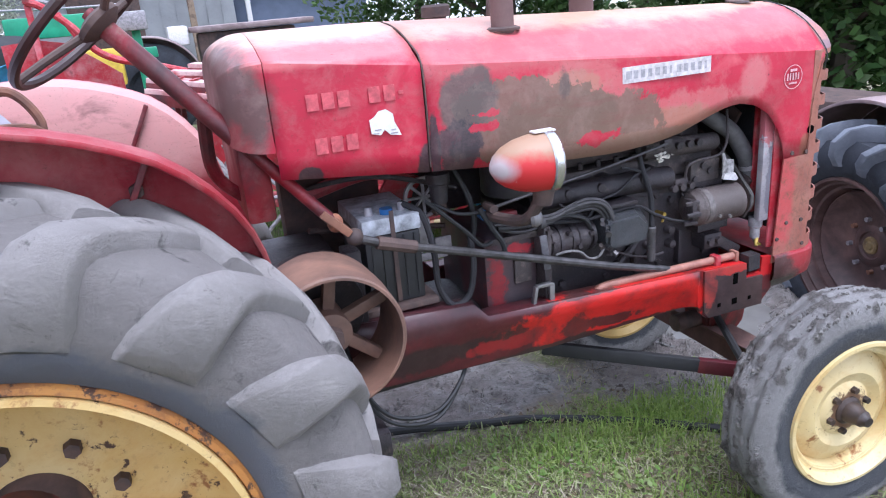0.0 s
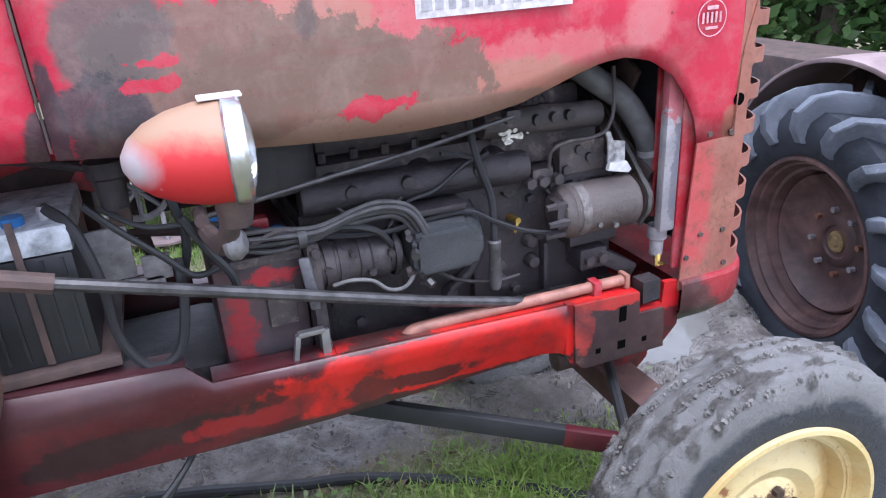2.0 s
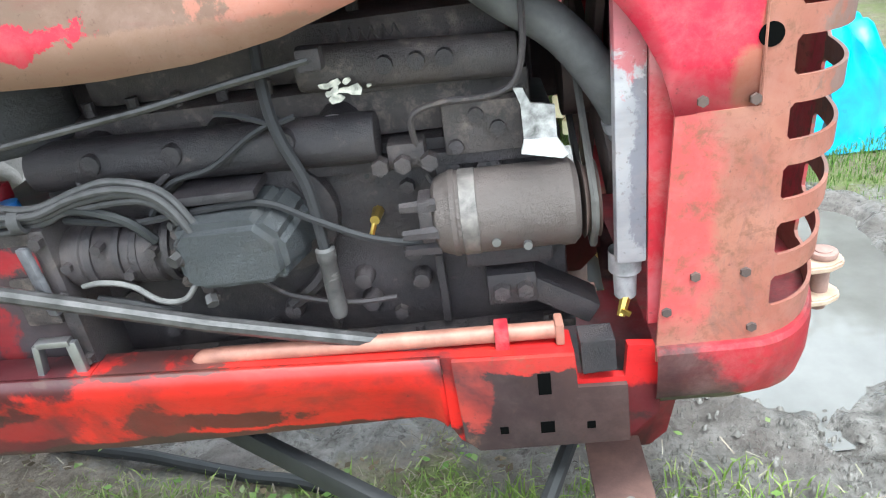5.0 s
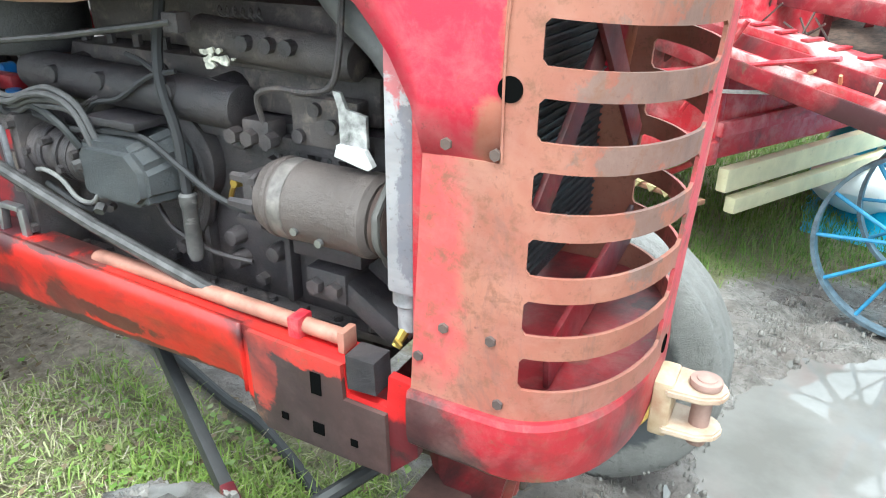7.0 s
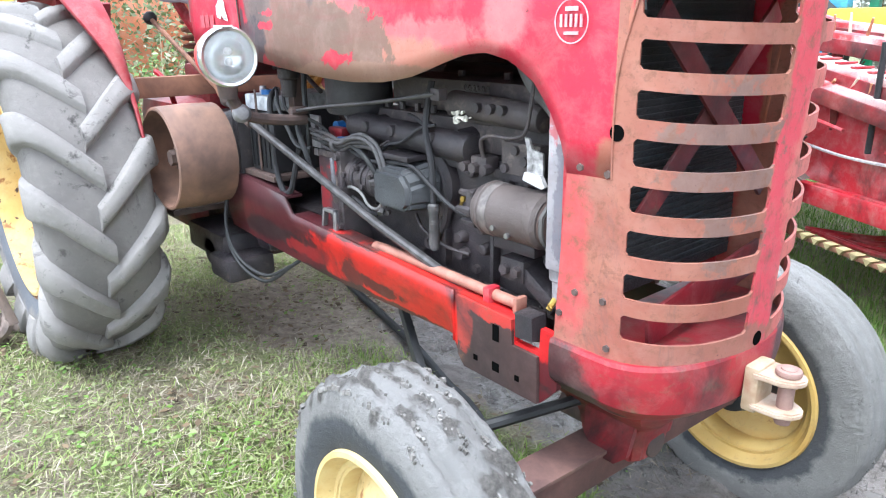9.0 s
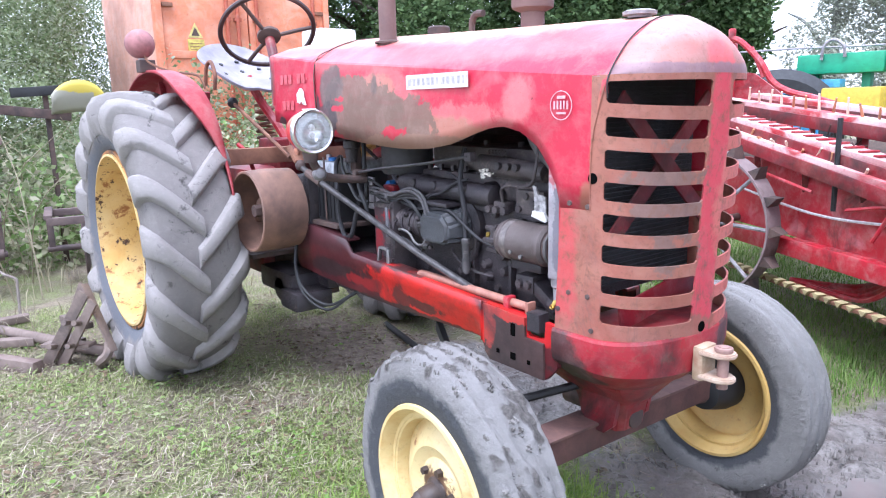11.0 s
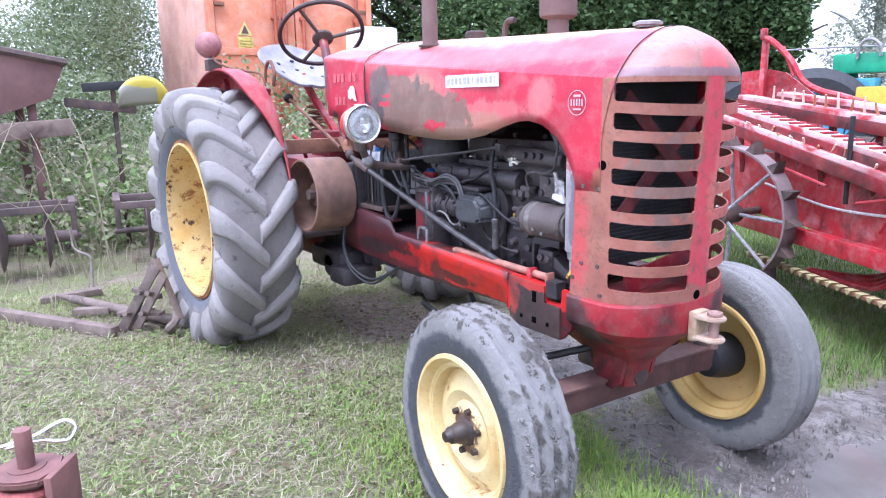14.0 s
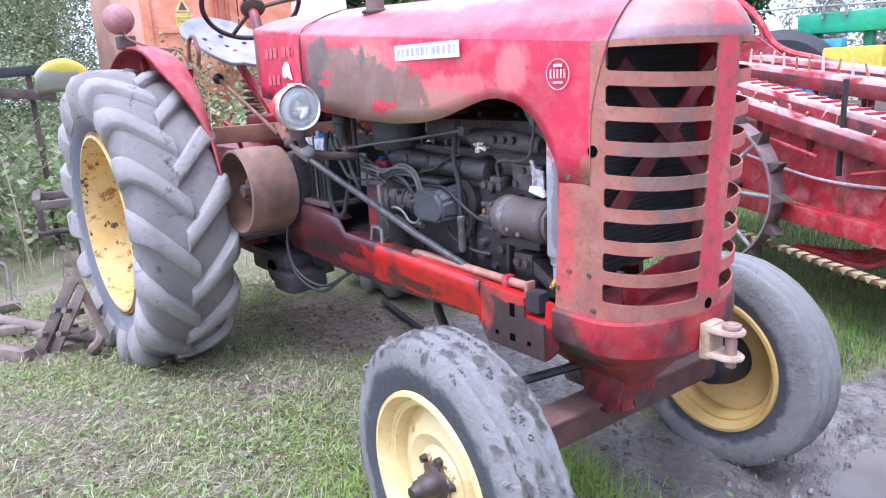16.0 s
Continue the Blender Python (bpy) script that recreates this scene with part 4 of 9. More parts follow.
# front hitch
PINRUST = rusty("pin_rust", (0.22, 0.13, 0.11), (0.33, 0.21, 0.18), 20.0, 0.7, (0.12, 0.07, 0.06))
HITCH = Matrix.Translation((0.418, 0, 0.628)) @ Matrix.Diagonal((0.84, 0.82, 0.86, 1)) @ Matrix.Translation((-0.418, 0, -0.628))
hitch = part("hitch_jaw", box(B(), 0.418, 0.452, -0.040, 0.040, 0.585, 0.690, 0.008), rusty("flaked_cream", (0.33, 0.23, 0.14), (0.46, 0.36, 0.26), 30.0, 0.7, (0.30, 0.17, 0.11)), tractor, "flaking cream iron hitch jaw with a pin")
for z in (0.668, 0.594):
    lug = B()
    pts = [(0.44, -0.045), (0.50, -0.042), (0.528, -0.025), (0.537, 0.0), (0.528, 0.025), (0.50, 0.042), (0.44, 0.045)]
    vs = [lug.verts.new((x, y, z)) for x, y in pts]
    f = lug.faces.new(vs)
    e = bmesh.ops.extrude_face_region(lug, geom=[f])
    bmesh.ops.translate(lug, verts=[g for g in e["geom"] if isinstance(g, bmesh.types.BMVert)], vec=(0, 0, 0.015))
    bmesh.ops.bevel(lug, geom=list(lug.edges), offset=0.004, segments=2, affect="EDGES")
    part("jaw_plate", lug, rusty("flaked_cream_plate", (0.36, 0.24, 0.17), (0.48, 0.38, 0.30), 26.0, 0.7, (0.28, 0.14, 0.10)), hitch)
part("hitch_pin", cyl(B(), (0.497, 0, 0.57), (0.497, 0, 0.70), 0.017, None, 16, 0.003), PINRUST, hitch)
part("pin_head", cyl(B(), (0.497, 0, 0.684), (0.497, 0, 0.697), 0.027, None, 16, 0.004), PINRUST, hitch)
for o in (hitch, *hitch.children):
    o.data.transform(HITCH)


# ---- wheels ----
def placed(bm, m):
    bmesh.ops.transform(bm, matrix=m, verts=bm.verts)
    return bm


CRUMB = rusty("dried_mud", (0.11, 0.10, 0.092), (0.25, 0.235, 0.222), 22.0, 0.9, (0.060, 0.054, 0.049))
HUBDARK = rusty("greasy_hub", (0.030, 0.022, 0.020), (0.075, 0.048, 0.038), 18.0, 0.5, (0.02, 0.016, 0.016))


def front_wheel(at, out, steer, tyre_mat, rim_mat, label, rough=1.0):
    """A small ribbed tyre on a dished rim. out: -1 when its face looks to -y."""
    m = Matrix.Translation(at) @ Matrix.Rotation(radians(steer), 4, "Z") @ Matrix.Diagonal((1, -out, 1, 1))
    wheel = part("front_wheel", placed(lathe(B(), [(-0.052, 0.196), (-0.05, 0.205), (0.05, 0.205), (0.052, 0.196), (0.0, 0.19)], (0, 0, 0), (0, -1, 0), 48, True), m), rim_mat, tractor, label)
    w, ro = 0.083, 0.362
    prof = [(-0.062, 0.218), (-0.075, 0.236), (-w, 0.275), (-w * 0.985, 0.315), (-0.077, 0.334), (-0.073, 0.341)]
    tread = []
    ribs = [(-0.070, -0.050), (-0.038, -0.012), (0.012, 0.038), (0.050, 0.070)]
    deep = 0.006 if rough > 0.6 else 0.0035
    for a, b in ribs:
        tread += [(a, ro - deep - abs(a) * 0.17), (a + 0.004, ro - abs(a) * 0.15), ((a + b) / 2, ro + 0.001 - abs(a + b) * 0.07), (b - 0.004, ro - abs(b) * 0.15), (b, ro - deep - abs(b) * 0.17)]
    prof = prof + tread + [(-h, r) for h, r in reversed(prof)]
    fine = []
    for (h0, r0), (h1, r1) in zip(prof, prof[1:]):
        k = max(1, int(math.hypot(h1 - h0, r1 - r0) / 0.007))
        fine += [(h0 + (h1 - h0) * i / k, r0 + (r1 - r0) * i / k) for i in range(k)]
    t = lathe(B(), fine + [prof[-1]], (0, 0, 0), (0, -1, 0), 220)
    layer = t.verts.layers.float.new("mud")
    for v in t.verts:
        r = math.hypot(v.co.x, v.co.z)
        if r > 0.30:
            p = v.co * 1.0
            edge = min(1.0, (r - 0.30) / 0.035)
            worn = noise.noise((p.x * 7, p.y * 14, p.z * 7))
            lump = noise.noise((p.x * 21, p.y * 24, p.z * 21)) + 0.4 * noise.noise((p.x * 48, p.y * 52, p.z * 48))
            crumb = noise.noise((p.x * 60, p.y * 60, p.z * 60))
            groove = 1.0 if any(abs(abs(p.y) - g) < 0.010 for g in (0.0, 0.044)) else 0.0
            mud = max(0.0, worn * 0.60 + lump * 0.85 + 0.25 * groove - 0.13) * edge * (1.0 if rough > 0.6 or p.z < -0.26 else 0.0)
            v[layer] = min(1.0, mud * 2.4)
            k = 1 + edge * rough * (0.012 * worn + 0.014 * lump + 0.008 * crumb) + min(mud, 0.4) * (0.035 + 0.060 * crumb)
            v.co.x *= k
            v.co.z *= k
    # crumbs of mud sticking to the tread
    r_ = random.Random(11 if rough > 0.6 else 12)
    crumbs, todo = B(), 2600 if rough > 0.6 else 300
    while todo > 0:
        a, h = r_.uniform(0, 2 * math.pi), r_.uniform(-0.078, 0.078)
        c = Vector((math.cos(a), 0, math.sin(a)))
        w_ = 0.6 * noise.noise((c.x * 2.6, h * 14, c.z * 2.6)) + 0.5 * noise.noise((c.x * 9, h * 30, c.z * 9)) + (0.05 if min(abs(abs(h) - 0.044), abs(h)) < 0.009 else -0.04)
        if w_ < 0.02 or (rough < 0.6 and c.z > -0.2):
            continue
        todo -= 1
        q = 0.0014 + 0.0044 * r_.random() ** 2.5
        o = c * (ro - 0.004 - abs(h) * 0.16 + 0.01 * max(0.0, w_)) + Vector((0, h, 0))
        ux, uy = Vector((-c.z, 0, c.x)), Vector((0, 1, 0))
        base = [crumbs.verts.new(o - c * 0.006 + (ux * math.cos(k * 1.26) + uy * math.sin(k * 1.26)) * q * r_.uniform(0.8, 1.5)) for k in range(5)]
        mid = [crumbs.verts.new(o + c * q * r_.uniform(0.10, 0.40) + (ux * math.cos(k * 1.26 + 0.2) + uy * math.sin(k * 1.26 + 0.2)) * q * r_.uniform(0.4, 1.1)) for k in range(5)]
        crumbs.faces.new(mid)
        for k in range(5):
            crumbs.faces.new((base[k], base[(k + 1) % 5], mid[(k + 1) % 5], mid[k]))
    part("tyre", placed(t, m), tyre_mat, wheel, "worn ribbed tyre caked with dry mud", 1.0)
    tagged(part("caked_mud", placed(crumbs, m), CRUMB, wheel), "crumbs of grey mud stuck to the tread", kind="stuff")
    rim = [(0.070, 0.236), (0.082, 0.232), (0.083, 0.222), (0.070, 0.214), (0.052, 0.207), (0.048, 0.190), (0.030, 0.186), (0.012, 0.183), (-0.02, 0.180), (-0.04, 0.190), (-0.052, 0.207), (-0.070, 0.214), (-0.083, 0.222), (-0.082, 0.232), (-0.070, 0.236)]
    part("rim", placed(lathe(B(), rim, (0, 0, 0), (0, -1, 0), 64), m), rim_mat, wheel)
    disc = [(0.014, 0.186), (0.020, 0.165), (0.040, 0.145), (0.046, 0.120), (0.036, 0.100), (0.032, 0.088), (0.040, 0.076), (0.046, 0.060), (0.047, 0.030), (0.04, 0.0)]
    part("wheel_disc", placed(lathe(B(), disc, (0, 0, 0), (0, -1, 0), 48), m), rim_mat, wheel)
    back = [(0.010, 0.186), (0.012, 0.16), (0.028, 0.14), (0.034, 0.10), (0.02, 0.0)]
    part("disc_back", placed(lathe(B(), back, (0, 0, 0), (0, -1, 0), 48), m), rim_mat, wheel)
    hub = [(0.044, 0.046), (0.050, 0.044), (0.056, 0.034), (0.078, 0.031), (0.084, 0.027), (0.102, 0.025), (0.109, 0.018), (0.120, 0.015), (0.122, 0.0)]
    part("hub_cap", placed(lathe(B(), hub, (0, 0, 0), (0, -1, 0), 24), m), HUBDARK, wheel, "greasy dark iron hub cap")
    for k in range(6):
        a = k * math.pi / 3 + 0.3
        c = Vector((0.066 * math.cos(a), -0.044, 0.066 * math.sin(a)))
        part("wheel_bolt", placed(cyl(B(), c, c + Vector((0, -0.014, 0)), 0.012, 0.010, 6), m), HUBDARK, wheel)
    drum = [(-0.11, 0.0), (-0.11, 0.045), (-0.10, 0.066), (-0.05, 0.080), (-0.02, 0.086), (0.02, 0.086)]
    part("hub_back", placed(lathe(B(), drum, (0, 0, 0), (0, -1, 0), 24), m), BLACKRUB, wheel)
    return wheel


STEER = -4.0
front_wheel((0.108, -0.572, 0.352), -1, STEER, TYRE_F, RIM, "cream front wheel with rust, muddy ribbed tyre")
front_wheel((0.138, 0.600, 0.318), 1, STEER, TYRE_L, RIM_L, "amber front wheel seen from its hub side", 0.35)

REAR, GUARD = Vector((-1.955, -0.648, 0.728)), Vector((-1.97, 0, 0.725))


def rear_wheel(at, out):
    m = Matrix.Translation(at) @ Matrix.Diagonal((1, -out, 1, 1))
    wheel = part("rear_wheel", placed(lathe(B(), [(-0.16, 0.375), (-0.158, 0.386), (0.158, 0.386), (0.16, 0.375), (0.05, 0.36), (-0.05, 0.36)], (0, 0, 0), (0, -1, 0), 64, True), m), RIM_R, tractor, "yellow rear wheel with rusty edge and big lugged tyre")
    side = [(-0.128, 0.392), (-0.148, 0.410), (-0.172, 0.452), (-0.181, 0.505), (-0.177, 0.555), (-0.166, 0.590)]
    prof = side + [(-0.145, 0.606), (-0.10, 0.616), (-0.05, 0.620), (0, 0.621)]
    prof = prof + [(-h, r) for h, r in reversed(prof[:-1])]
    part("tyre_carcass", placed(lathe(B(), prof, (0, 0, 0), (0, -1, 0), 96), m), TYRE_G, wheel, "dusty grey rubber tyre casing")
    # worn slanted lugs, staggered left and right, running out down the shoulder
    n = 16
    run = [(-0.016, 0.621, 0.0), (0.03, 0.6205, 0.075), (0.08, 0.618, 0.16), (0.125, 0.611, 0.24), (0.152, 0.600, 0.285), (0.171, 0.578, 0.310), (0.180, 0.545, 0.325), (0.1815, 0.510, 0.335), (0.176, 0.470, 0.340)]
    high = [0.024, 0.030, 0.033, 0.036, 0.037, 0.033, 0.024, 0.014, 0.002]
    half = [0.030, 0.033, 0.035, 0.037, 0.041, 0.046, 0.051, 0.055, 0.058]
    for side_s in (-1, 1):
        for k in range(n):
            a0 = 2 * math.pi * (k + (0.5 if side_s > 0 else 0)) / n
            bm = B()
            rows = []
            for i, (h, r, da) in enumerate(run):
                (ha, ra, _), (hb, rb, _) = run[max(i - 1, 0)], run[min(i + 1, len(run) - 1)]
                out_n = Vector((-(rb - ra), hb - ha)).normalized()
                worn = noise.noise((k * 1.7, side_s * 3.0, i * 0.6))
                hh, wt = high[i] * (1 + 0.16 * worn), half[i] * (1 + 0.06 * noise.noise((k * 2.3, i * 0.8, 5.0)))
                row = []
                for dw, up in ((-wt - 0.017, -0.005), (-wt - 0.003, hh * 0.80), (-wt + 0.007, hh), (0.0, hh * 1.02), (wt - 0.007, hh), (wt + 0.002, hh * 0.80), (wt + 0.012, -0.005)):
                    up *= 1 + 0.10 * noise.noise((k * 3.1 + side_s, i * 1.1, dw * 40))
                    rr, h2 = r + out_n.y * up, side_s * (h + out_n.x * up)
                    ang = a0 + da + dw / r
                    row.append(bm.verts.new((rr * math.cos(ang), -h2, rr * math.sin(ang))))
                rows.append(row)
            for p, q in zip(rows, rows[1:]):
                for j in range(6):
                    bm.faces.new((p[j], p[j + 1], q[j + 1], q[j]))
            bm.faces.new(rows[0])
            bm.faces.new(rows[-1])
            part("tread_lug", placed(bm, m), TYRE_R, wheel, angle=0.75)
    rim = [(0.140, 0.405), (0.152, 0.400), (0.153, 0.390), (0.140, 0.383), (0.115, 0.380), (0.10, 0.372), (0.06, 0.372), (0.0, 0.362), (-0.10, 0.360), (-0.14, 0.392), (-0.152, 0.412)]
    part("rim_edge", placed(lathe(B(), rim[:6], (0, 0, 0), (0, -1, 0), 72), m), RIMEDGE, wheel, "rusty orange rim flange")
    part("rim_well", placed(lathe(B(), rim[5:], (0, 0, 0), (0, -1, 0), 72), m), RIM_R, wheel)
    disc = [(-0.060, 0.363), (-0.066, 0.345), (-0.085, 0.325), (-0.105, 0.29), (-0.112, 0.24), (-0.110, 0.16), (-0.11, 0.0)]
    part("wheel_disc", placed(lathe(B(), disc, (0, 0, 0), (0, -1, 0), 64), m), RIM_R, wheel)
    hub = [(-0.112, 0.095), (-0.095, 0.090), (-0.07, 0.070), (-0.05, 0.060), (-0.04, 0.045), (-0.02, 0.040), (-0.018, 0.0)]
    part("hub", placed(lathe(B(), hub, (0, 0, 0), (0, -1, 0), 32), m), RUSTDARK, wheel)
    for k in range(8):
        a = k * math.pi / 4 + 0.2
        c = Vector((0.155 * math.cos(a), 0.112, 0.155 * math.sin(a)))
        part("wheel_bolt", placed(cyl(B(), c, c + Vector((0, -0.022, 0)), 0.018, 0.016, 6), m), RUSTDARK, wheel)
    for k in range(6):
        a = k * math.pi / 3 + 0.55
        c = Vector((0.33 * math.cos(a), 0.083, 0.33 * math.sin(a)))
        part("rim_slot", placed(cyl(B(), c, c + Vector((0, -0.006, 0)), 0.016, 0.016, 10), m), BLACKRUB, wheel)
    return wheel


rear_wheel(REAR, -1)
rear_wheel(Vector((REAR.x, 0.70, REAR.z)), 1)


# ---- fenders ----
def fender(s):
    bm = B()
    angs = [radians(a) for a in np.linspace(17, 150, 31)]
    prof = [(0.462, 0.44), (0.465, 0.60), (0.470, 0.70), (0.482, 0.730), (0.515, 0.744), (0.56, 0.747), (0.60, 0.744), (0.604, 0.734)]
    rows = []
    for a in angs:
        d = math.degrees(a)
        cut = lin(d, [(17, 0.10), (35, 0.16), (44, 0.45), (52, 0.75), (60, 1.0)])
        grow = lin(d, [(17, 0.82), (35, 0.865), (42, 0.92), (50, 0.965), (60, 1.0)])
        row = []
        for k, (y, r) in enumerate(prof):
            yy = 0.470 + (y - 0.470) * (cut if k > 2 else 1)
            row.append(bm.verts.new((GUARD.x + r * grow * math.cos(a), s * yy, GUARD.z + r * grow * math.sin(a))))
        rows.append(row)
    for p, q in zip(rows, rows[1:]):
        for j in range(len(p) - 1):
            bm.faces.new((p[j], p[j + 1], q[j + 1], q[j]))
    f = solid(part("fender", bm, FENDER, tractor, "dull red steel mudguard over the rear tyre", 0.7), 0.005)
    for a in (radians(62), radians(105)):
        c, d = math.cos(a), math.sin(a)
        st = bar(B(), (GUARD.x + 0.52 * c, s * 0.472, GUARD.z + 0.52 * d), (GUARD.x + 0.725 * c, s * 0.478, GUARD.z + 0.725 * d), 0.05, 0.012, 0.003)
        fb_ = part("fender_bracket", st, REDDARK, f)
        part("bracket_bolt", cyl(B(), (GUARD.x + 0.66 * c, s * 0.472, GUARD.z + 0.66 * d), (GUARD.x + 0.66 * c, s * 0.492, GUARD.z + 0.66 * d), 0.014, None, 6), RUSTDARK, fb_)
    return f


fender(-1)
fender(1)


# ---- hood dressing ----
PALE = plain("faded_white_paint", (0.58, 0.53, 0.54), 0.55, 0.0, 0.3, 60.0)
GHOST = plain("ghost_lettering", (0.52, 0.09, 0.11), 0.5, 0.0, 0.35, 60.0)
GREYBAR = plain("grey_print", (0.36, 0.34, 0.36), 0.5, 0.0, 0.4, 60.0)
for s in (-1, 1):
    y = s * (half_width(-0.3) + 0.0065)
    d = part("name_decal", box(B(), -0.447, -0.155, y - 0.0012, y + 0.0012, 1.339, 1.382), PALE, tractor, "worn white name decal with illegible grey bars")
    for k, w in enumerate((0.028, 0.022, 0.02, 0.02, 0.022, 0.02, 0.010, 0.022, 0.022, 0.02, 0.02, 0.012)):
        x0 = -0.436 + k * 0.0235
        part("print_bar", box(B(), x0, x0 + w * 0.66, y + s * 0.0012 - 0.0006, y + s * 0.0012 + 0.0006, 1.350, 1.371), GREYBAR, d)
    ye = s * (half_width(0.173) + 0.0055)
    EMB = plain("emblem_print", (0.64, 0.36, 0.39), 0.5, 0, 0.4, 70.0)
    e = part("emblem", lathe(B(), [(0, 0.0335), (0.001, 0.0335), (0.001, 0.0355), (0, 0.0355)], (0.173, ye, 1.285), (0, s, 0), 28, True), EMB, tractor, "round worn white emblem")
    for k in range(5):
        part("emblem_bar", box(B(), 0.149 + k * 0.0105, 0.1535 + k * 0.0105, ye - 0.001, ye + 0.001, 1.276, 1.296), EMB, e)
    part("emblem_bar", box(B(), 0.158, 0.188, ye - 0.001, ye + 0.001, 1.264, 1.269), EMB, e)
    part("emblem_bar", box(B(), 0.160, 0.186, ye - 0.001, ye + 0.001, 1.301, 1.308), EMB, e)
    yt = s * (half_width(-1.2) + 0.0065)
    for x0, n, z0 in ((-1.290, 7, 1.382), (-1.282, 3, 1.283)):
        for k in range(n):
            if n == 7 and k == 3:
                continue
            w_ = 0.027 if k < 6 else 0.012
            part("faint_letter_block", box(B(), x0 + k * 0.036, x0 + k * 0.036 + w_, yt - 0.0006, yt + 0.0006, z0 + (0.012 if k == 6 else 0), z0 + (0.020 if k == 6 else 0.036)), GHOST, tractor)
st = B()
pts = [(-1.150, 1.312), (-1.128, 1.306), (-1.118, 1.318), (-1.104, 1.304), (-1.078, 1.300), (-1.082, 1.312), (-1.092, 1.332), (-1.094, 1.352), (-1.110, 1.364), (-1.128, 1.362), (-1.140, 1.350), (-1.152, 1.344)]
plate(st, pts, -0.2955, 0.0012)
sticker = part("torn_sticker", st, WHITE, tractor, "torn white sticker remnant")
for z, x0, x1 in ((1.310, -1.146, -1.132), (1.318, -1.142, -1.126), (1.306, -1.104, -1.086), (1.314, -1.102, -1.090)):
    part("print_bar", box(B(), x0, x1, -0.2968, -0.2956, z, z + 0.003), GREYBAR, sticker)

# exhaust pipe, intake stack, caps
ex = part("exhaust_pipe", cyl(B(), (-0.727, -0.15, 1.40), (-0.727, -0.15, 2.35), 0.030, None, 24), PIPE, tractor, "tall rusty exhaust pipe")
part("pipe_collar", lathe(B(), [(0, 0.046), (0.006, 0.046), (0.010, 0.034)], (-0.727, -0.15, 1.502), (0, 0, 1), 24), RUSTDARK, ex)
stack = part("intake_stack", cyl(B(), (-0.31, 0.13, 1.44), (-0.31, 0.13, 1.585), 0.038, None, 24), PIPE, tractor, "rusty brown intake stack")
part("stack_body", lathe(B(), [(0, 0.038), (0.012, 0.066), (0.02, 0.068), (0.50, 0.068), (0.51, 0.05), (0.51, 0.0)], (-0.31, 0.13, 1.575), (0, 0, 1), 28), PIPE, stack)
part("filler_cap", lathe(B(), [(0, 0.03), (0.02, 0.03), (0.022, 0.042), (0.05, 0.042), (0.056, 0.036), (0.057, 0.0)], (-0.80, 0.13, 1.522), (0, 0, 1), 22), RUSTDARK, tractor)
part("vent_pipe", tube(B(), [(-0.62, 0.14, 1.50), (-0.62, 0.14, 1.57), (-0.60, 0.14, 1.60), (-0.56, 0.14, 1.60)], 0.012, 8), RUSTDARK, tractor)

# ---- headlight ----
lamp = part("headlight", lathe(B(), [(-0.150, 0.0), (-0.148, 0.012), (-0.136, 0.032), (-0.114, 0.050), (-0.082, 0.064), (-0.045, 0.072), (-0.012, 0.074), (0.0, 0.074)], (-0.775, -0.448, 1.213), (1, -0.10, 0), 36), Mat("bullet_lamp_paint").out((0.5, 0.1, 0.05)), tractor, "bullet-shaped headlight in flaked red and tan paint with a pale rim")
_m = Mat("lamp_flaked_red")
_c = _m.mix(_m.blob((-0.84, -0.455, 1.178), (0.13, 0.2, 0.062), 1.2, 0.25, 9.0, 1.0), (0.34, 0.205, 0.13), (0.50, 0.022, 0.025))
_c = _m.mix(_m.blob((-0.91, -0.44, 1.215), (0.030, 0.1, 0.026), 2.4, 0.3, 9.0, 2.0), _c, (0.42, 0.36, 0.37))
_c = _m.mix(_m.ramp(_m.noise(20, 7, 0.65, 0.3, 3.0), 0.66, 0.76), _c, (0.50, 0.42, 0.38))
lamp.data.materials[0] = _m.out(_c, 0.5, 0, _m.noise(60, 5), 0.15, 0.002)
AX = Vector((1, -0.10, 0)).normalized()
LC = Vector((-0.775, -0.448, 1.213))
part("lamp_rim", lathe(B(), [(-0.008, 0.075), (-0.004, 0.079), (0.014, 0.079), (0.020, 0.074), (0.018, 0.067), (0.010, 0.066)], LC, AX, 40), CHROME, lamp, "pale metal lamp rim")
part("reflector", lathe(B(), [(0.012, 0.067), (-0.02, 0.054), (-0.04, 0.035), (-0.05, 0.0)], LC, AX, 32), CHROME, lamp)
for dz in (-0.012, 0.014):
    ball_b = ball(B(), LC + AX * -0.02 + Vector((0, 0.004, dz)), 0.010, 8)
    part("bulb", ball_b, WHITE, lamp)
glass = Mat("lamp_glass")
glass.b.inputs["Transmission Weight"].default_value = 0.9
glass.out((0.9, 0.92, 0.92), 0.12, 0.0, glass.noise(120, 2), 0.2, 0.001)
gl = part("lens", lathe(B(), [(0.016, 0.067), (0.024, 0.052), (0.029, 0.030), (0.031, 0.0)], LC, AX, 32), glass.m, lamp)
gl.visible_shadow = False
part("visor", box(B(), -0.812, -0.752, -0.462, -0.434, 1.288, 1.293, 0.002), WHITE, lamp)
part("lamp_stalk", tube(B(), [(-0.79, -0.45, 1.14), (-0.80, -0.43, 1.09), (-0.81, -0.39, 1.05), (-0.82, -0.30, 1.03), (-0.83, -0.20, 1.02)], 0.016, 10), RUSTDARK, lamp)
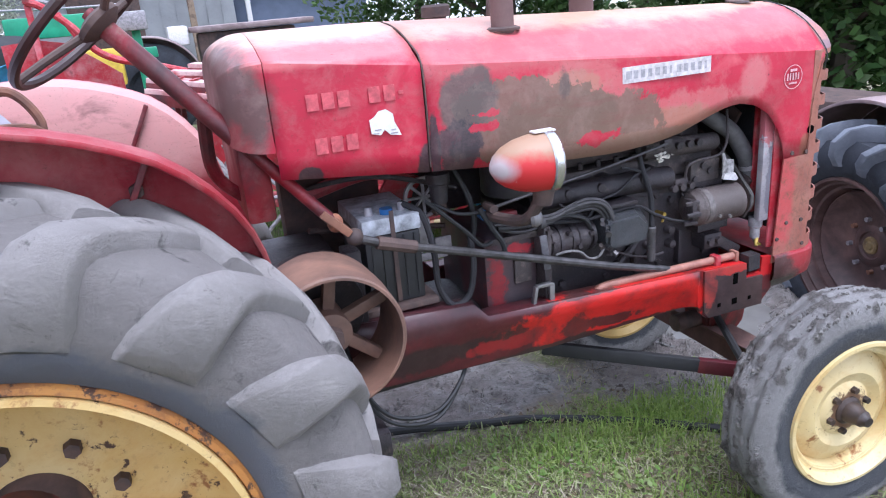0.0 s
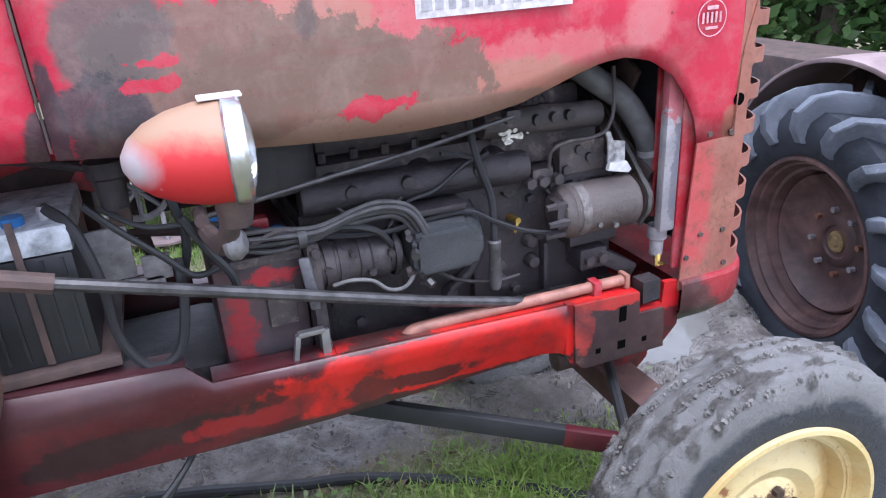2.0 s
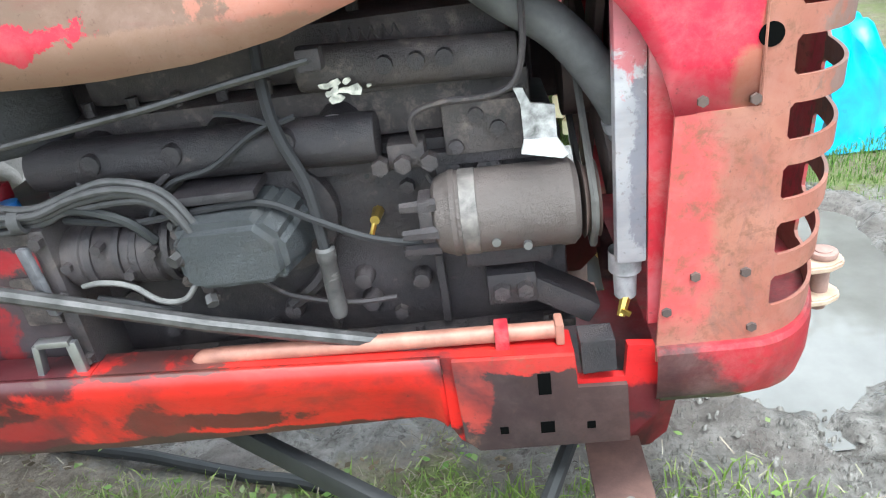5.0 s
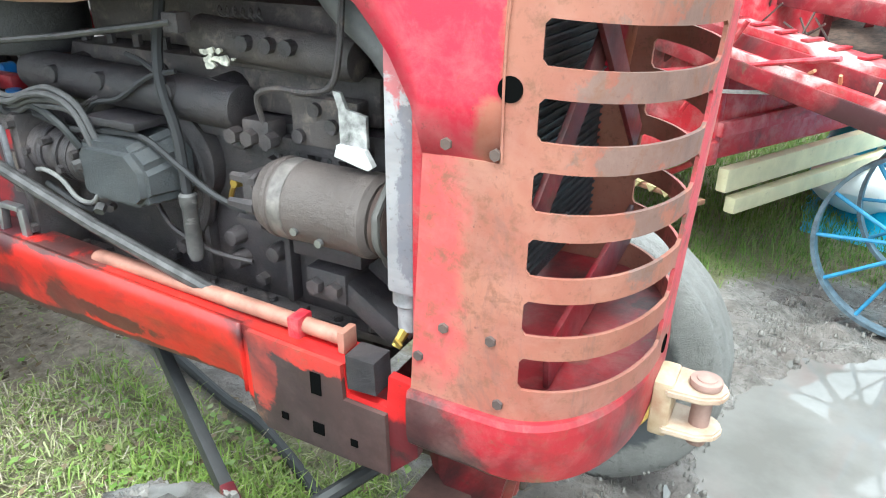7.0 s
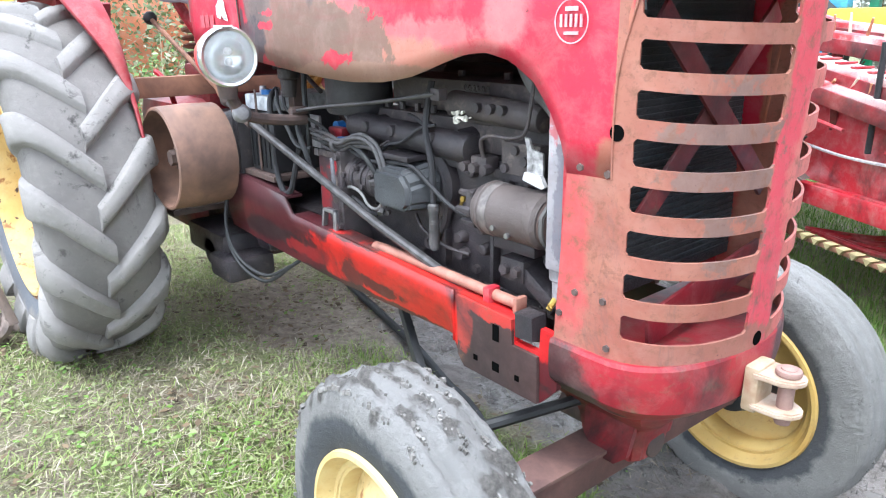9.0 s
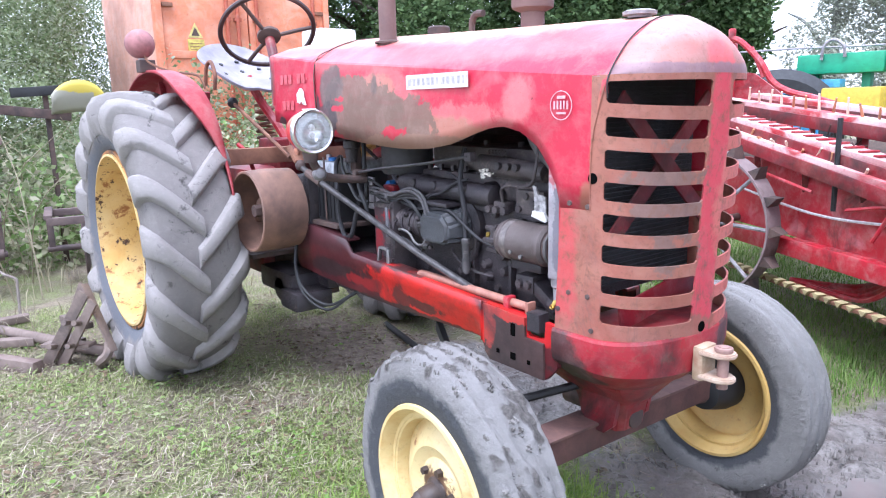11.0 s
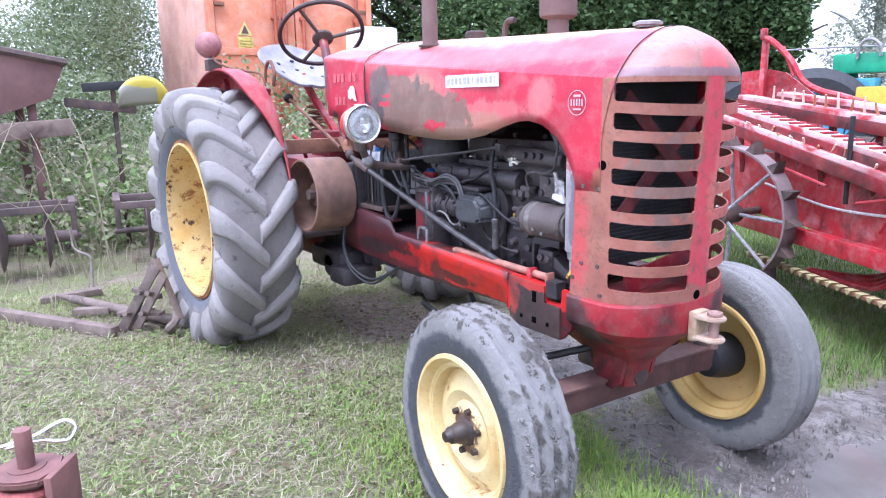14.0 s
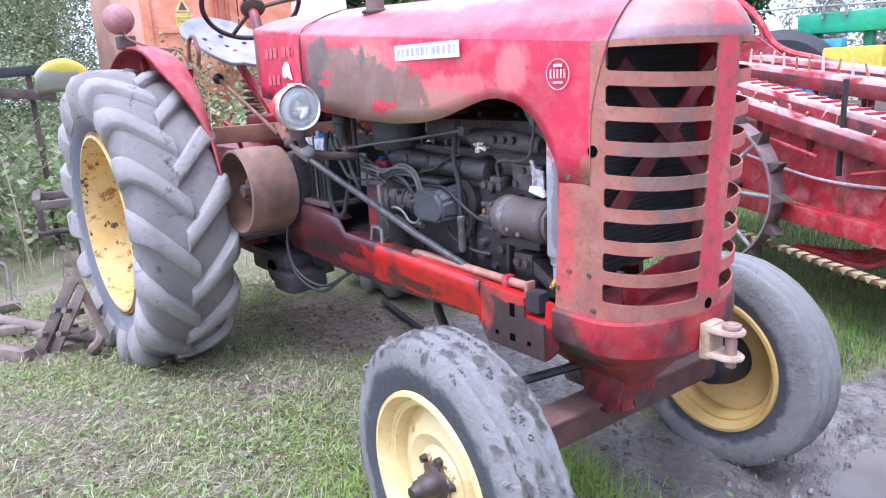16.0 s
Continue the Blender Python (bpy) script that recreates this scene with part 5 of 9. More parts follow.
part("stalk_knob", lathe(B(), [(-0.014, 0.0), (-0.014, 0.020), (-0.006, 0.026), (0.004, 0.026), (0.016, 0.017), (0.021, 0.0)], (-0.795, -0.415, 1.060), (1, -0.3, 0.1), 24), plain("dull_knob", (0.20, 0.19, 0.195), 0.5, 0.3, 0.4, 30.0), lamp, "dull grey round joint below the lamp")
part("stalk_cup", cyl(B(), (-0.79, -0.45, 1.105), (-0.787, -0.452, 1.150), 0.024, 0.030, 16), RUSTDARK, lamp)
lamp.scale = (0.94, 0.94, 0.94)
lamp.location = Vector((-0.79, -0.30, 1.22)) * 0.06

# ---- engine ----
block = part("engine_block", box(B(), -0.66, 0.055, -0.125, 0.125, 0.70, 1.00, 0.012), ENGINE, tractor, "black greasy engine block")
part("oil_pan", box(B(), -0.62, 0.0, -0.11, 0.11, 0.585, 0.695, 0.03), ENGINE, block)
part("pan_flange", box(B(), -0.68, 0.06, -0.150, 0.150, 0.688, 0.702, 0.003), ENGINE2, block)
for k in range(11):
    bolt(block, (-0.63 + k * 0.065, -0.140, 0.702), (0, 0, 1), 0.008, 0.008, ENGINE2)
part("cylinder_head", box(B(), -0.62, 0.02, -0.105, 0.105, 1.002, 1.075, 0.010), DUSTY, block)
part("valve_cover", box(B(), -0.60, 0.0, -0.07, 0.075, 1.076, 1.16, 0.022), DUSTY, block)
part("exhaust_manifold", cyl(B(), (-0.655, -0.150, 1.030), (-0.185, -0.150, 1.018), 0.034, None, 20, 0.006), ENGINE, block)
for x in (-0.58, -0.40, -0.24):
    part("manifold_port", cyl(B(), (x, -0.10, 1.03), (x, -0.15, 1.026), 0.03, None, 12), ENGINE, block)
for x in (-0.56, -0.45, -0.30):
    part("manifold_boss", cyl(B(), (x, -0.150, 1.035), (x, -0.188, 1.035), 0.016, 0.014, 12, 0.003), ENGINE, block)
im = B()
cyl(im, (-0.275, -0.130, 1.112), (0.005, -0.130, 1.098), 0.030, 0.028, 18, 0.006)
box(im, -0.25, -0.02, -0.13, -0.08, 1.07, 1.12, 0.01)
part("intake_manifold", im, DUSTY, block, "dusty dark intake manifold")
for x in (-0.12, -0.085, -0.16):
    part("manifold_boss", cyl(B(), (x, -0.155, 1.112), (x, -0.170, 1.112), 0.011, None, 10), ENGINE, block)
flakes = random.Random(3)
FLAKEW = plain("dirty_white_flakes", (0.56, 0.53, 0.47), 0.6, 0.0, 0.7, 90.0)
for k in range(14):
    fx, fz, fr_ = -0.212 + flakes.gauss(0, 0.018), 1.090 + flakes.gauss(0, 0.006), flakes.uniform(0.003, 0.0105)
    n_ = flakes.randint(5, 7)
    part("paint_flake", plate(B(), [(fx + fr_ * flakes.uniform(0.6, 1.5) * math.cos(2 * math.pi * q / n_), fz + 0.7 * fr_ * flakes.uniform(0.6, 1.3) * math.sin(2 * math.pi * q / n_)) for q in range(n_)], -0.1625 - 0.0002 * k, 0.004), FLAKEW, block, "flake of old white paint" if k == 0 else "")
sp = B()
tube(sp, [(-0.215 + 0.0035 * k, -0.150 + 0.007 * math.cos(k * 1.57), 1.150 + 0.007 * math.sin(k * 1.57)) for k in range(24)], 0.0016, 5, 2)
part("governor_spring", sp, ENGINE2, block)
cp = part("side_cover", box(B(), -0.100, 0.012, -0.150, -0.12, 0.978, 1.048, 0.006), DUSTY, block)
for x, z in ((-0.055, 1.032), (-0.028, 1.012), (-0.085, 0.992)):
    part("cover_boss", cyl(B(), (x, -0.150, z), (x, -0.158, z), 0.010, None, 12), ENGINE2, cp)
for x, z in ((-0.42, 0.966), (-0.212, 0.966), (-0.10, 0.955), (-0.045, 0.952)):
    c = part("core_plug", cyl(B(), (x, -0.12, z), (x, -0.140, z), 0.019, 0.017, 14, 0.003), ENGINE2, block)
    for dz in (-0.006, 0.006):
        part("plug_hole", cyl(B(), (x, -0.139, z + dz), (x, -0.1415, z + dz), 0.0035, None, 8), BLACKRUB, c)
part("block_rib", bar(B(), (-0.66, -0.133, 0.985), (0.02, -0.133, 0.970), 0.02, 0.02, 0.004), ENGINE, block)
part("block_rib", bar(B(), (-0.30, -0.13, 0.94), (-0.30, -0.13, 0.72), 0.012, 0.03, 0.003), ENGINE, block)
part("block_rib", bar(B(), (-0.13, -0.13, 0.83), (-0.13, -0.13, 0.715), 0.012, 0.035, 0.003), ENGINE, block)
for x, z in ((-0.165, 0.838), (-0.16, 0.79), (-0.245, 0.80), (-0.24, 0.76), (-0.36, 0.76)):
    part("block_boss", cyl(B(), (x, -0.12, z), (x, -0.15, z), 0.017, 0.013, 10, 0.003), ENGINE2, block)
part("flange_arc", tube(B(), [(-0.31, -0.14, 0.97), (-0.285, -0.14, 0.90), (-0.30, -0.14, 0.82), (-0.36, -0.14, 0.77)], 0.012, 8), ENGINE, block)
# spots for brass tap and plug leads
tap = part("brass_tap", cyl(B(), (-0.208, -0.125, 0.900), (-0.208, -0.165, 0.904), 0.009, 0.007, 8), BRASS, block, "small brass drain tap")
part("tap_lever", tube(B(), [(-0.208, -0.160, 0.904), (-0.212, -0.164, 0.893), (-0.217, -0.164, 0.880)], 0.004, 6), BRASS, tap)

# added fill on the far side that keeps daylight out of the bay
far_ = B()
box(far_, -0.62, 0.04, 0.10, 0.19, 0.98, 1.10, 0.02)
cyl(far_, (-0.60, 0.15, 1.14), (0.05, 0.15, 1.13), 0.045, None, 16, 0.006)
part("far_manifold", far_, ENGINE, block)
# added dark sheet, no tractor part, that closes the bay's far side
part("hood_baffle", box(B(), -0.93, 0.10, 0.235, 0.245, 0.93, 1.42, 0.002), ENGINE, tractor)
for k in range(10):
    part("head_stud", cyl(B(), (-0.59 + k * 0.064, -0.088, 1.070), (-0.59 + k * 0.064, -0.088, 1.094), 0.0085, None, 6), ENGINE2, block)
for k in range(4):
    part("cover_nut", cyl(B(), (-0.53 + k * 0.16, -0.02, 1.155), (-0.53 + k * 0.16, -0.02, 1.175), 0.010, None, 6), ENGINE2, block)
for x, z, r_ in ((-0.60, 0.80, 0.020), (-0.56, 0.74, 0.014), (-0.40, 0.73, 0.012), (-0.20, 0.73, 0.013), (-0.095, 0.88, 0.014), (-0.055, 0.80, 0.016), (-0.02, 0.735, 0.012), (-0.335, 0.98, 0.010), (-0.16, 0.935, 0.012), (-0.28, 0.915, 0.009)):
    part("block_bolt", cyl(B(), (x, -0.12, z), (x, -0.137, z), r_, r_ * 0.85, 6), ENGINE2, block)
for pts_, r_ in (([(-0.13, -0.145, 0.955), (-0.115, -0.16, 0.925), (-0.12, -0.16, 0.88), (-0.10, -0.15, 0.84)], 0.0035), ([(-0.60, -0.17, 1.02), (-0.56, -0.19, 0.99), (-0.50, -0.19, 0.99), (-0.45, -0.17, 1.02)], 0.004), ([(-0.40, -0.15, 0.83), (-0.35, -0.165, 0.80), (-0.27, -0.16, 0.775), (-0.20, -0.15, 0.77)], 0.0045), ([(-0.66, -0.20, 0.98), (-0.70, -0.21, 1.0), (-0.77, -0.20, 0.985), (-0.83, -0.17, 1.02)], 0.006)):
    part("fuel_line", tube(B(), pts_, r_, 6), ENGINE2, block)
GEN = (0.010, -0.172, 0.906)
gen = part("generator", lathe(B(), [(-0.135, 0.0), (-0.135, 0.040), (-0.130, 0.050), (-0.122, 0.054), (-0.112, 0.057), (-0.110, 0.059), (-0.104, 0.059), (-0.102, 0.057), (0.030, 0.057), (0.034, 0.059), (0.048, 0.058), (0.056, 0.050), (0.058, 0.0)], GEN, (1, 0, 0), 40), GENERATOR, tractor, "brown cylindrical generator")
part("end_band", lathe(B(), [(-0.098, 0.0565), (-0.097, 0.0583), (-0.076, 0.0583), (-0.075, 0.0565)], GEN, (1, 0, 0), 40), plain("worn_band", (0.15, 0.130, 0.124), 0.5, 0.1, 0.7, 40.0), gen, "bright worn end band")
part("generator_pulley", lathe(B(), [(0.062, 0.0), (0.062, 0.052), (0.068, 0.044), (0.076, 0.044), (0.082, 0.052), (0.082, 0.0)], GEN, (1, 0, 0), 32), RUSTDARK, gen)
for dx, dz in ((-0.005, -0.048), (-0.045, -0.030)):
    part("case_screw", cyl(B(), (dx, -0.222, 0.898 + dz * 0.5), (dx, -0.229, 0.898 + dz * 0.5), 0.006, None, 8), STEEL, gen)
for dy, dz in ((-0.035, 0.030), (-0.045, -0.005), (-0.030, -0.035)):
    part("terminal_post", cyl(B(), (-0.118, GEN[1] + dy, GEN[2] + dz), (-0.165, GEN[1] + dy, GEN[2] + dz), 0.010, 0.007, 6), ENGINE2, gen)
part("terminal_block", box(B(), -0.142, -0.124, -0.215, -0.17, 0.885, 0.945, 0.004), ENGINE2, gen)
part("generator_foot", box(B(), -0.09, 0.03, -0.18, -0.12, 0.822, 0.848, 0.004), ENGINE, gen)
belt = B()
loop = [(0.083, -0.02 + 0.065 * math.cos(a), 1.02 + 0.065 * math.sin(a)) for a in (0.2, 0.9, 1.6, 2.2)] + [(0.083, GEN[1] + 0.05 * math.cos(a), GEN[2] + 0.05 * math.sin(a)) for a in (2.3, 2.9, 3.5, 4.1, 4.7)] + [(0.083, -0.02 + 0.065 * math.cos(a), 1.02 + 0.065 * math.sin(a)) for a in (5.3, 5.9, 6.4832)]
tube(belt, loop, 0.0055, 6, 3)
part("fan_belt", belt, plain("dusty_belt", (0.085, 0.078, 0.075), 0.7, 0.0, 0.3), tractor, "dusty fan belt")
fan = B()
for a in range(4):
    bar(fan, (0.115, 0, 1.02), (0.115, 0.19 * math.cos(a * 1.571 + 0.5), 1.02 + 0.19 * math.sin(a * 1.571 + 0.5)), 0.012, 0.07, 0.002)
cyl(fan, (0.07, 0, 1.02), (0.125, 0, 1.02), 0.05, None, 20)
part("cooling_fan", fan, RUSTDARK, tractor)
part("radiator_hose", tube(B(), [(-0.05, -0.120, 1.205), (-0.008, -0.135, 1.170), (0.055, -0.142, 1.125), (0.101, -0.145, 1.067), (0.134, -0.145, 1.005), (0.146, -0.145, 0.945), (0.158, -0.140, 0.88)], 0.027, 18), plain("pale_rubber_hose", (0.105, 0.100, 0.104), 0.6, 0.0, 0.35, 30.0), tractor, "thick grey rubber radiator hose")
part("hose_clamp", lathe(B(), [(-0.007, 0.0275), (-0.007, 0.0300), (0.007, 0.0300), (0.007, 0.0275)], (0.136, -0.145, 1.000), (0.30, 0, -0.95), 20, True), SHELLGREY, tractor)
wb = part("white_bracket", plate(B(), [(-0.006, 1.068), (0.006, 1.066), (0.014, 1.046), (0.044, 1.040), (0.045, 0.998), (0.003, 1.000), (0.002, 1.045)], -0.178, 0.006), plain("dull_white", (0.34, 0.325, 0.325), 0.55, 0.0, 0.8, 45.0), tractor, "flaked white bracket")
part("bracket_foot", plate(B(), [(0.003, 1.000), (0.045, 0.998), (0.058, 0.978), (0.050, 0.972), (-0.002, 0.984)], -0.186, 0.010), plain("chalky_white", (0.60, 0.58, 0.58), 0.5, 0.0, 0.3, 40.0), wb)
part("oil_line", tube(B(), [(0.012, -0.17, 1.20), (0.010, -0.18, 1.12), (-0.005, -0.18, 1.075), (-0.04, -0.18, 1.062), (-0.10, -0.178, 1.060), (-0.135, -0.175, 1.045), (-0.135, -0.165, 1.0)], 0.0045, 7), ENGINE2, tractor)
part("line_fitting", box(B(), -0.175, -0.125, -0.17, -0.13, 0.975, 1.01, 0.006), ENGINE2, tractor)
for x in (-0.185, -0.155, -0.12):
    part("fitting_nut", cyl(B(), (x, -0.165, 0.985), (x, -0.185, 0.985), 0.012, None, 6), ENGINE2, tractor)

mag = B()
plate(mag, [(-0.475, 0.925), (-0.375, 0.925), (-0.345, 0.895), (-0.345, 0.848), (-0.365, 0.832), (-0.475, 0.832), (-0.49, 0.845), (-0.49, 0.91)], -0.235, 0.085)
for v in mag.verts:
    if v.co.y > -0.2:
        v.co.z += 0.022 if v.co.z > 0.88 else 0.0
        v.co.x += 0.028 if v.co.x > -0.4 else 0.0
bmesh.ops.bevel(mag, geom=list(mag.edges), offset=0.010, segments=2, affect="EDGES")
bmesh.ops.translate(mag, vec=(0.024, 0, 0.026), verts=mag.verts)
magneto = part("magneto", mag, greasy("magneto_black", (0.035, 0.037, 0.042), (0.065, 0.067, 0.073), (0.10, 0.09, 0.085), 0.35, 0.72), tractor, "black box-shaped magneto")
part("magneto_flange", cyl(B(), (-0.345, -0.150, 0.915), (-0.345, -0.11, 0.915), 0.085, None, 28, 0.004), ENGINE, magneto)
part("magneto_lid", box(B(), -0.46, -0.345, -0.215, -0.12, 0.974, 0.988, 0.005), ENGINE, magneto)
starter = part("starter_motor", lathe(B(), [(-0.100, 0.0), (-0.100, 0.030), (-0.096, 0.040), (-0.060, 0.042), (-0.058, 0.046), (-0.040, 0.046), (-0.038, 0.043), (0.030, 0.043), (0.032, 0.046), (0.066, 0.046), (0.070, 0.040), (0.095, 0.036), (0.100, 0.0)], (-0.573, -0.165, 0.898), (1, 0, -0.02), 32), ENGINE2, tractor, "dusty black starter motor")
for x in (-0.600, -0.560, -0.535, -0.490):
    part("starter_band", lathe(B(), [(-0.005, 0.042), (-0.005, 0.0475), (0.005, 0.0475), (0.005, 0.042)], (x, -0.165, 0.898), (1, 0, -0.02), 24, True), ENGINE, starter)
for x, z in ((-0.628, 0.905), (-0.578, 0.928), (-0.545, 0.885), (-0.505, 0.915)):
    part("starter_screw", cyl(B(), (x, -0.200, z), (x, -0.218, z), 0.008, None, 6), ENGINE, starter)
trm = random.Random(8)
for k in range(11):
    p = Vector((-0.452 + trm.uniform(-0.018, 0.018), -0.215 + trm.uniform(-0.015, 0.015), 0.945 - 0.011 * k))
    part("terminal_nut", cyl(B(), p, p + Vector((trm.uniform(-1, 1), -1.2, trm.uniform(-1, 1))).normalized() * 0.014, trm.uniform(0.006, 0.010), None, 6), DUSTY if k % 3 else LINK, starter)
CABLE = plain("dusty_cable", (0.060, 0.056, 0.059), 0.65, 0.0, 0.35, 40.0)
for dy, dz, j in ((0.0, 0.0, 0.0), (-0.010, 0.011, 0.010), (0.006, -0.012, -0.014), (-0.004, 0.020, 0.022)):
    part("engine_cable", tube(B(), [(-0.80 - j, -0.19 + dy, 0.985 + dz), (-0.72, -0.200 + dy, 0.975 + 1.4 * dz), (-0.641, -0.208 + dy, 0.979 + 0.8 * dz), (-0.589 + j, -0.212 + dy, 0.995 + dz), (-0.52, -0.214 + dy, 1.002 + dz), (-0.476 + 0.5 * j, -0.214 + dy, 0.990 + 0.7 * dz), (-0.450 + 0.6 * j, -0.214 + dy, 0.955 + 0.3 * dz), (-0.440 + 0.7 * j, -0.210 + dy, 0.907), (-0.456, -0.205 + dy, 0.869)], 0.0052, 8), CABLE, tractor, "dusty grey cable")
part("cable_wrap", lathe(B(), [(-0.008, 0.012), (-0.008, 0.018), (0.008, 0.018), (0.008, 0.012)], (-0.668, -0.207, 0.978), (1, 0, 0.05), 14, True), CABLE, tractor)
part("starter_lead", tube(B(), [(-0.622, -0.205, 0.870), (-0.588, -0.212, 0.876), (-0.548, -0.214, 0.867), (-0.516, -0.214, 0.840), (-0.481, -0.212, 0.838), (-0.458, -0.208, 0.864)], 0.0042, 8), plain("grey_lead", (0.16, 0.152, 0.15), 0.6, 0.0, 0.4, 40.0), tractor, "pale grey starter lead")
for pts, r in (([(-0.62, -0.19, 0.965), (-0.52, -0.20, 0.955), (-0.42, -0.205, 0.965), (-0.34, -0.205, 0.965), (-0.28, -0.20, 0.93), (-0.21, -0.20, 0.895), (-0.135, -0.19, 0.872)], 0.005),
               ([(-0.50, -0.19, 0.958), (-0.46, -0.19, 1.00), (-0.40, -0.19, 1.015), (-0.34, -0.185, 1.05), (-0.30, -0.18, 1.065)], 0.004),
               ([(-0.28, -0.18, 1.066), (-0.31, -0.185, 1.062), (-0.35, -0.18, 1.075), (-0.38, -0.18, 1.082)], 0.004),
               ([(-0.61, -0.20, 0.845), (-0.56, -0.21, 0.838), (-0.52, -0.21, 0.825), (-0.50, -0.20, 0.815)], 0.006)):
    part("wiring", tube(B(), pts, r, 6), HOSE, tractor)
dip = part("breather_tube", tube(B(), [(-0.315, -0.16, 1.16), (-0.312, -0.18, 1.09), (-0.302, -0.19, 1.04), (-0.282, -0.192, 0.975), (-0.278, -0.192, 0.88)], 0.008, 8), HOSE, tractor)
part("breather_end", lathe(B(), [(0, 0.010), (0.004, 0.014), (0.02, 0.014), (0.024, 0.012), (0.10, 0.013), (0.112, 0.010), (0.113, 0.0)], (-0.278, -0.192, 0.886), (0.0, 0, -1), 14), FLAKED, dip, "flaked silver tube end")

# clutch housing with red remains
hs = part("clutch_housing", box(B(), -0.835, -0.665, -0.175, 0.17, 0.64, 0.950, 0.022), CLUTCH, tractor, "greasy dark clutch housing with red paint remains")
part("housing_rib", box(B(), -0.665, -0.640, -0.215, 0.21, 0.62, 0.965, 0.008), ENGINE2, hs)
part("housing_cap", box(B(), -0.745, -0.690, -0.184, -0.174, 0.800, 0.880, 0.006), DUSTY, hs)
part("housing_arm", bar(B(), (-0.672, -0.222, 0.945), (-0.662, -0.226, 0.842), 0.010, 0.020, 0.003), plain("rubbed_iron", (0.15, 0.145, 0.16), 0.45, 0.3, 0.5, 40.0), hs, "worn bright clamp arm")
part("housing_lip", box(B(), -0.815, -0.668, -0.182, -0.174, 0.930, 0.948, 0.003), DUSTY, hs)
fr = B()
for a, b in (((-0.725, 0.70), (-0.705, 0.80)), ((-0.705, 0.80), (-0.655, 0.80)), ((-0.655, 0.80), (-0.655, 0.70)), ((-0.655, 0.70), (-0.725, 0.70))):
    bar(fr, (a[0], -0.232, a[1]), (b[0], -0.232, b[1]), 0.016, 0.010, 0.002)
part("bracket_frame", fr, STEEL, hs, "worn metal bracket frame")
for x, z in ((-0.63, 0.95), (-0.63, 0.86), (-0.63, 0.76), (-0.635, 0.68)):
    bolt(hs, (x - 0.02, -0.215, z), (0, -1, 0), 0.010, 0.012, ENGINE2)

# battery and its tray
bat = part("battery", box(B(), -1.180, -1.030, -0.215, 0.03, 0.845, 1.036, 0.006), BATTERY, tractor, "dark plastic battery with grey lid")
part("battery_lid", box(B(), -1.184, -1.026, -0.219, 0.034, 1.038, 1.083, 0.006), BATTOP, bat)
for x in (-1.15, -1.06):
    part("battery_terminal", cyl(B(), (x, -0.17, 1.083), (x, -0.17, 1.105), 0.012, 0.010, 12), SHELLGREY, bat)
part("battery_cap", cyl(B(), (-1.105, -0.18, 1.083), (-1.105, -0.18, 1.097), 0.017, None, 14), BLUE, bat)
part("battery_strap", box(B(), -1.110, -1.098, -0.2225, -0.2195, 0.85, 1.10, 0.001), RUSTDARK, bat)
for k in range(5):
    part("case_rib", box(B(), -1.165 + k * 0.029, -1.160 + k * 0.029, -0.2195, -0.2155, 0.86, 1.03), BATTERY, bat)
part("battery_tray", box(B(), -1.21, -1.0, -0.235, 0.05, 0.826, 0.844, 0.003), RUSTDARK, tractor)
part("blue_filter_cap", cyl(B(), (-0.80, -0.10, 1.005), (-0.80, -0.125, 1.005), 0.017, None, 16), BLUE, tractor, "blue plastic cap")
part("blue_fuel_cap", cyl(B(), (-0.705, -0.165, 0.972), (-0.705, -0.165, 0.992), 0.015, 0.013, 14), BLUE, tractor, "small blue plastic cap")
part("filter_cover", box(B(), -0.785, -0.715, -0.16, -0.13, 0.985, 1.012, 0.005), REDDARK, tractor)
part("battery_cable", tube(B(), [(-1.06, -0.17, 1.10), (-1.02, -0.215, 1.07), (-1.0, -0.225, 0.97), (-0.995, -0.225, 0.87), (-0.96, -0.225, 0.805), (-0.91, -0.225, 0.82), (-0.885, -0.215, 0.90), (-0.88, -0.19, 0.98)], 0.009, 8), HOSE, tractor)
part("tank_strap", box(B(), -0.97, -0.935, -0.18, -0.15, 1.05, 1.20, 0.004), RUSTDARK, tractor)
part("sediment_bowl", lathe(B(), [(0, 0.0), (0, 0.022), (0.05, 0.026), (0.055, 0.032), (0.08, 0.032), (0.085, 0.012), (0.14, 0.012)], (-0.955, -0.18, 1.085), (0, 0, 1), 18), ENGINE, tractor)
part("air_cleaner", lathe(B(), [(0, 0.0), (0, 0.085), (0.01, 0.092), (0.10, 0.092), (0.102, 0.097), (0.112, 0.097), (0.114, 0.092), (0.20, 0.092), (0.21, 0.05), (0.21, 0.0)], (-0.70, -0.105, 1.055), (0, 0, 1), 32), greasy("cleaner_grey", (0.018, 0.017, 0.021), (0.042, 0.039, 0.045), (0.10, 0.09, 0.085), 0.5, 0.68), tractor, "grey drum air cleaner under the hood")

# linkages on this side and beyond
part("throttle_rod", tube(B(), [(-0.83, -0.235, 1.058), (-0.70, -0.235, 1.078), (-0.45, -0.225, 1.108), (-0.24, -0.212, 1.139)], 0.005, 8, 1), LINK, tractor, "thin grey throttle rod")
part("rod_end", box(B(), -0.255, -0.225, -0.215, -0.19, 1.125, 1.152, 0.004), ENGINE2, tractor)
part("rod_end", cyl(B(), (-0.83, -0.25, 1.058), (-0.83, -0.20, 1.058), 0.012, None, 10), RUSTDARK, tractor)
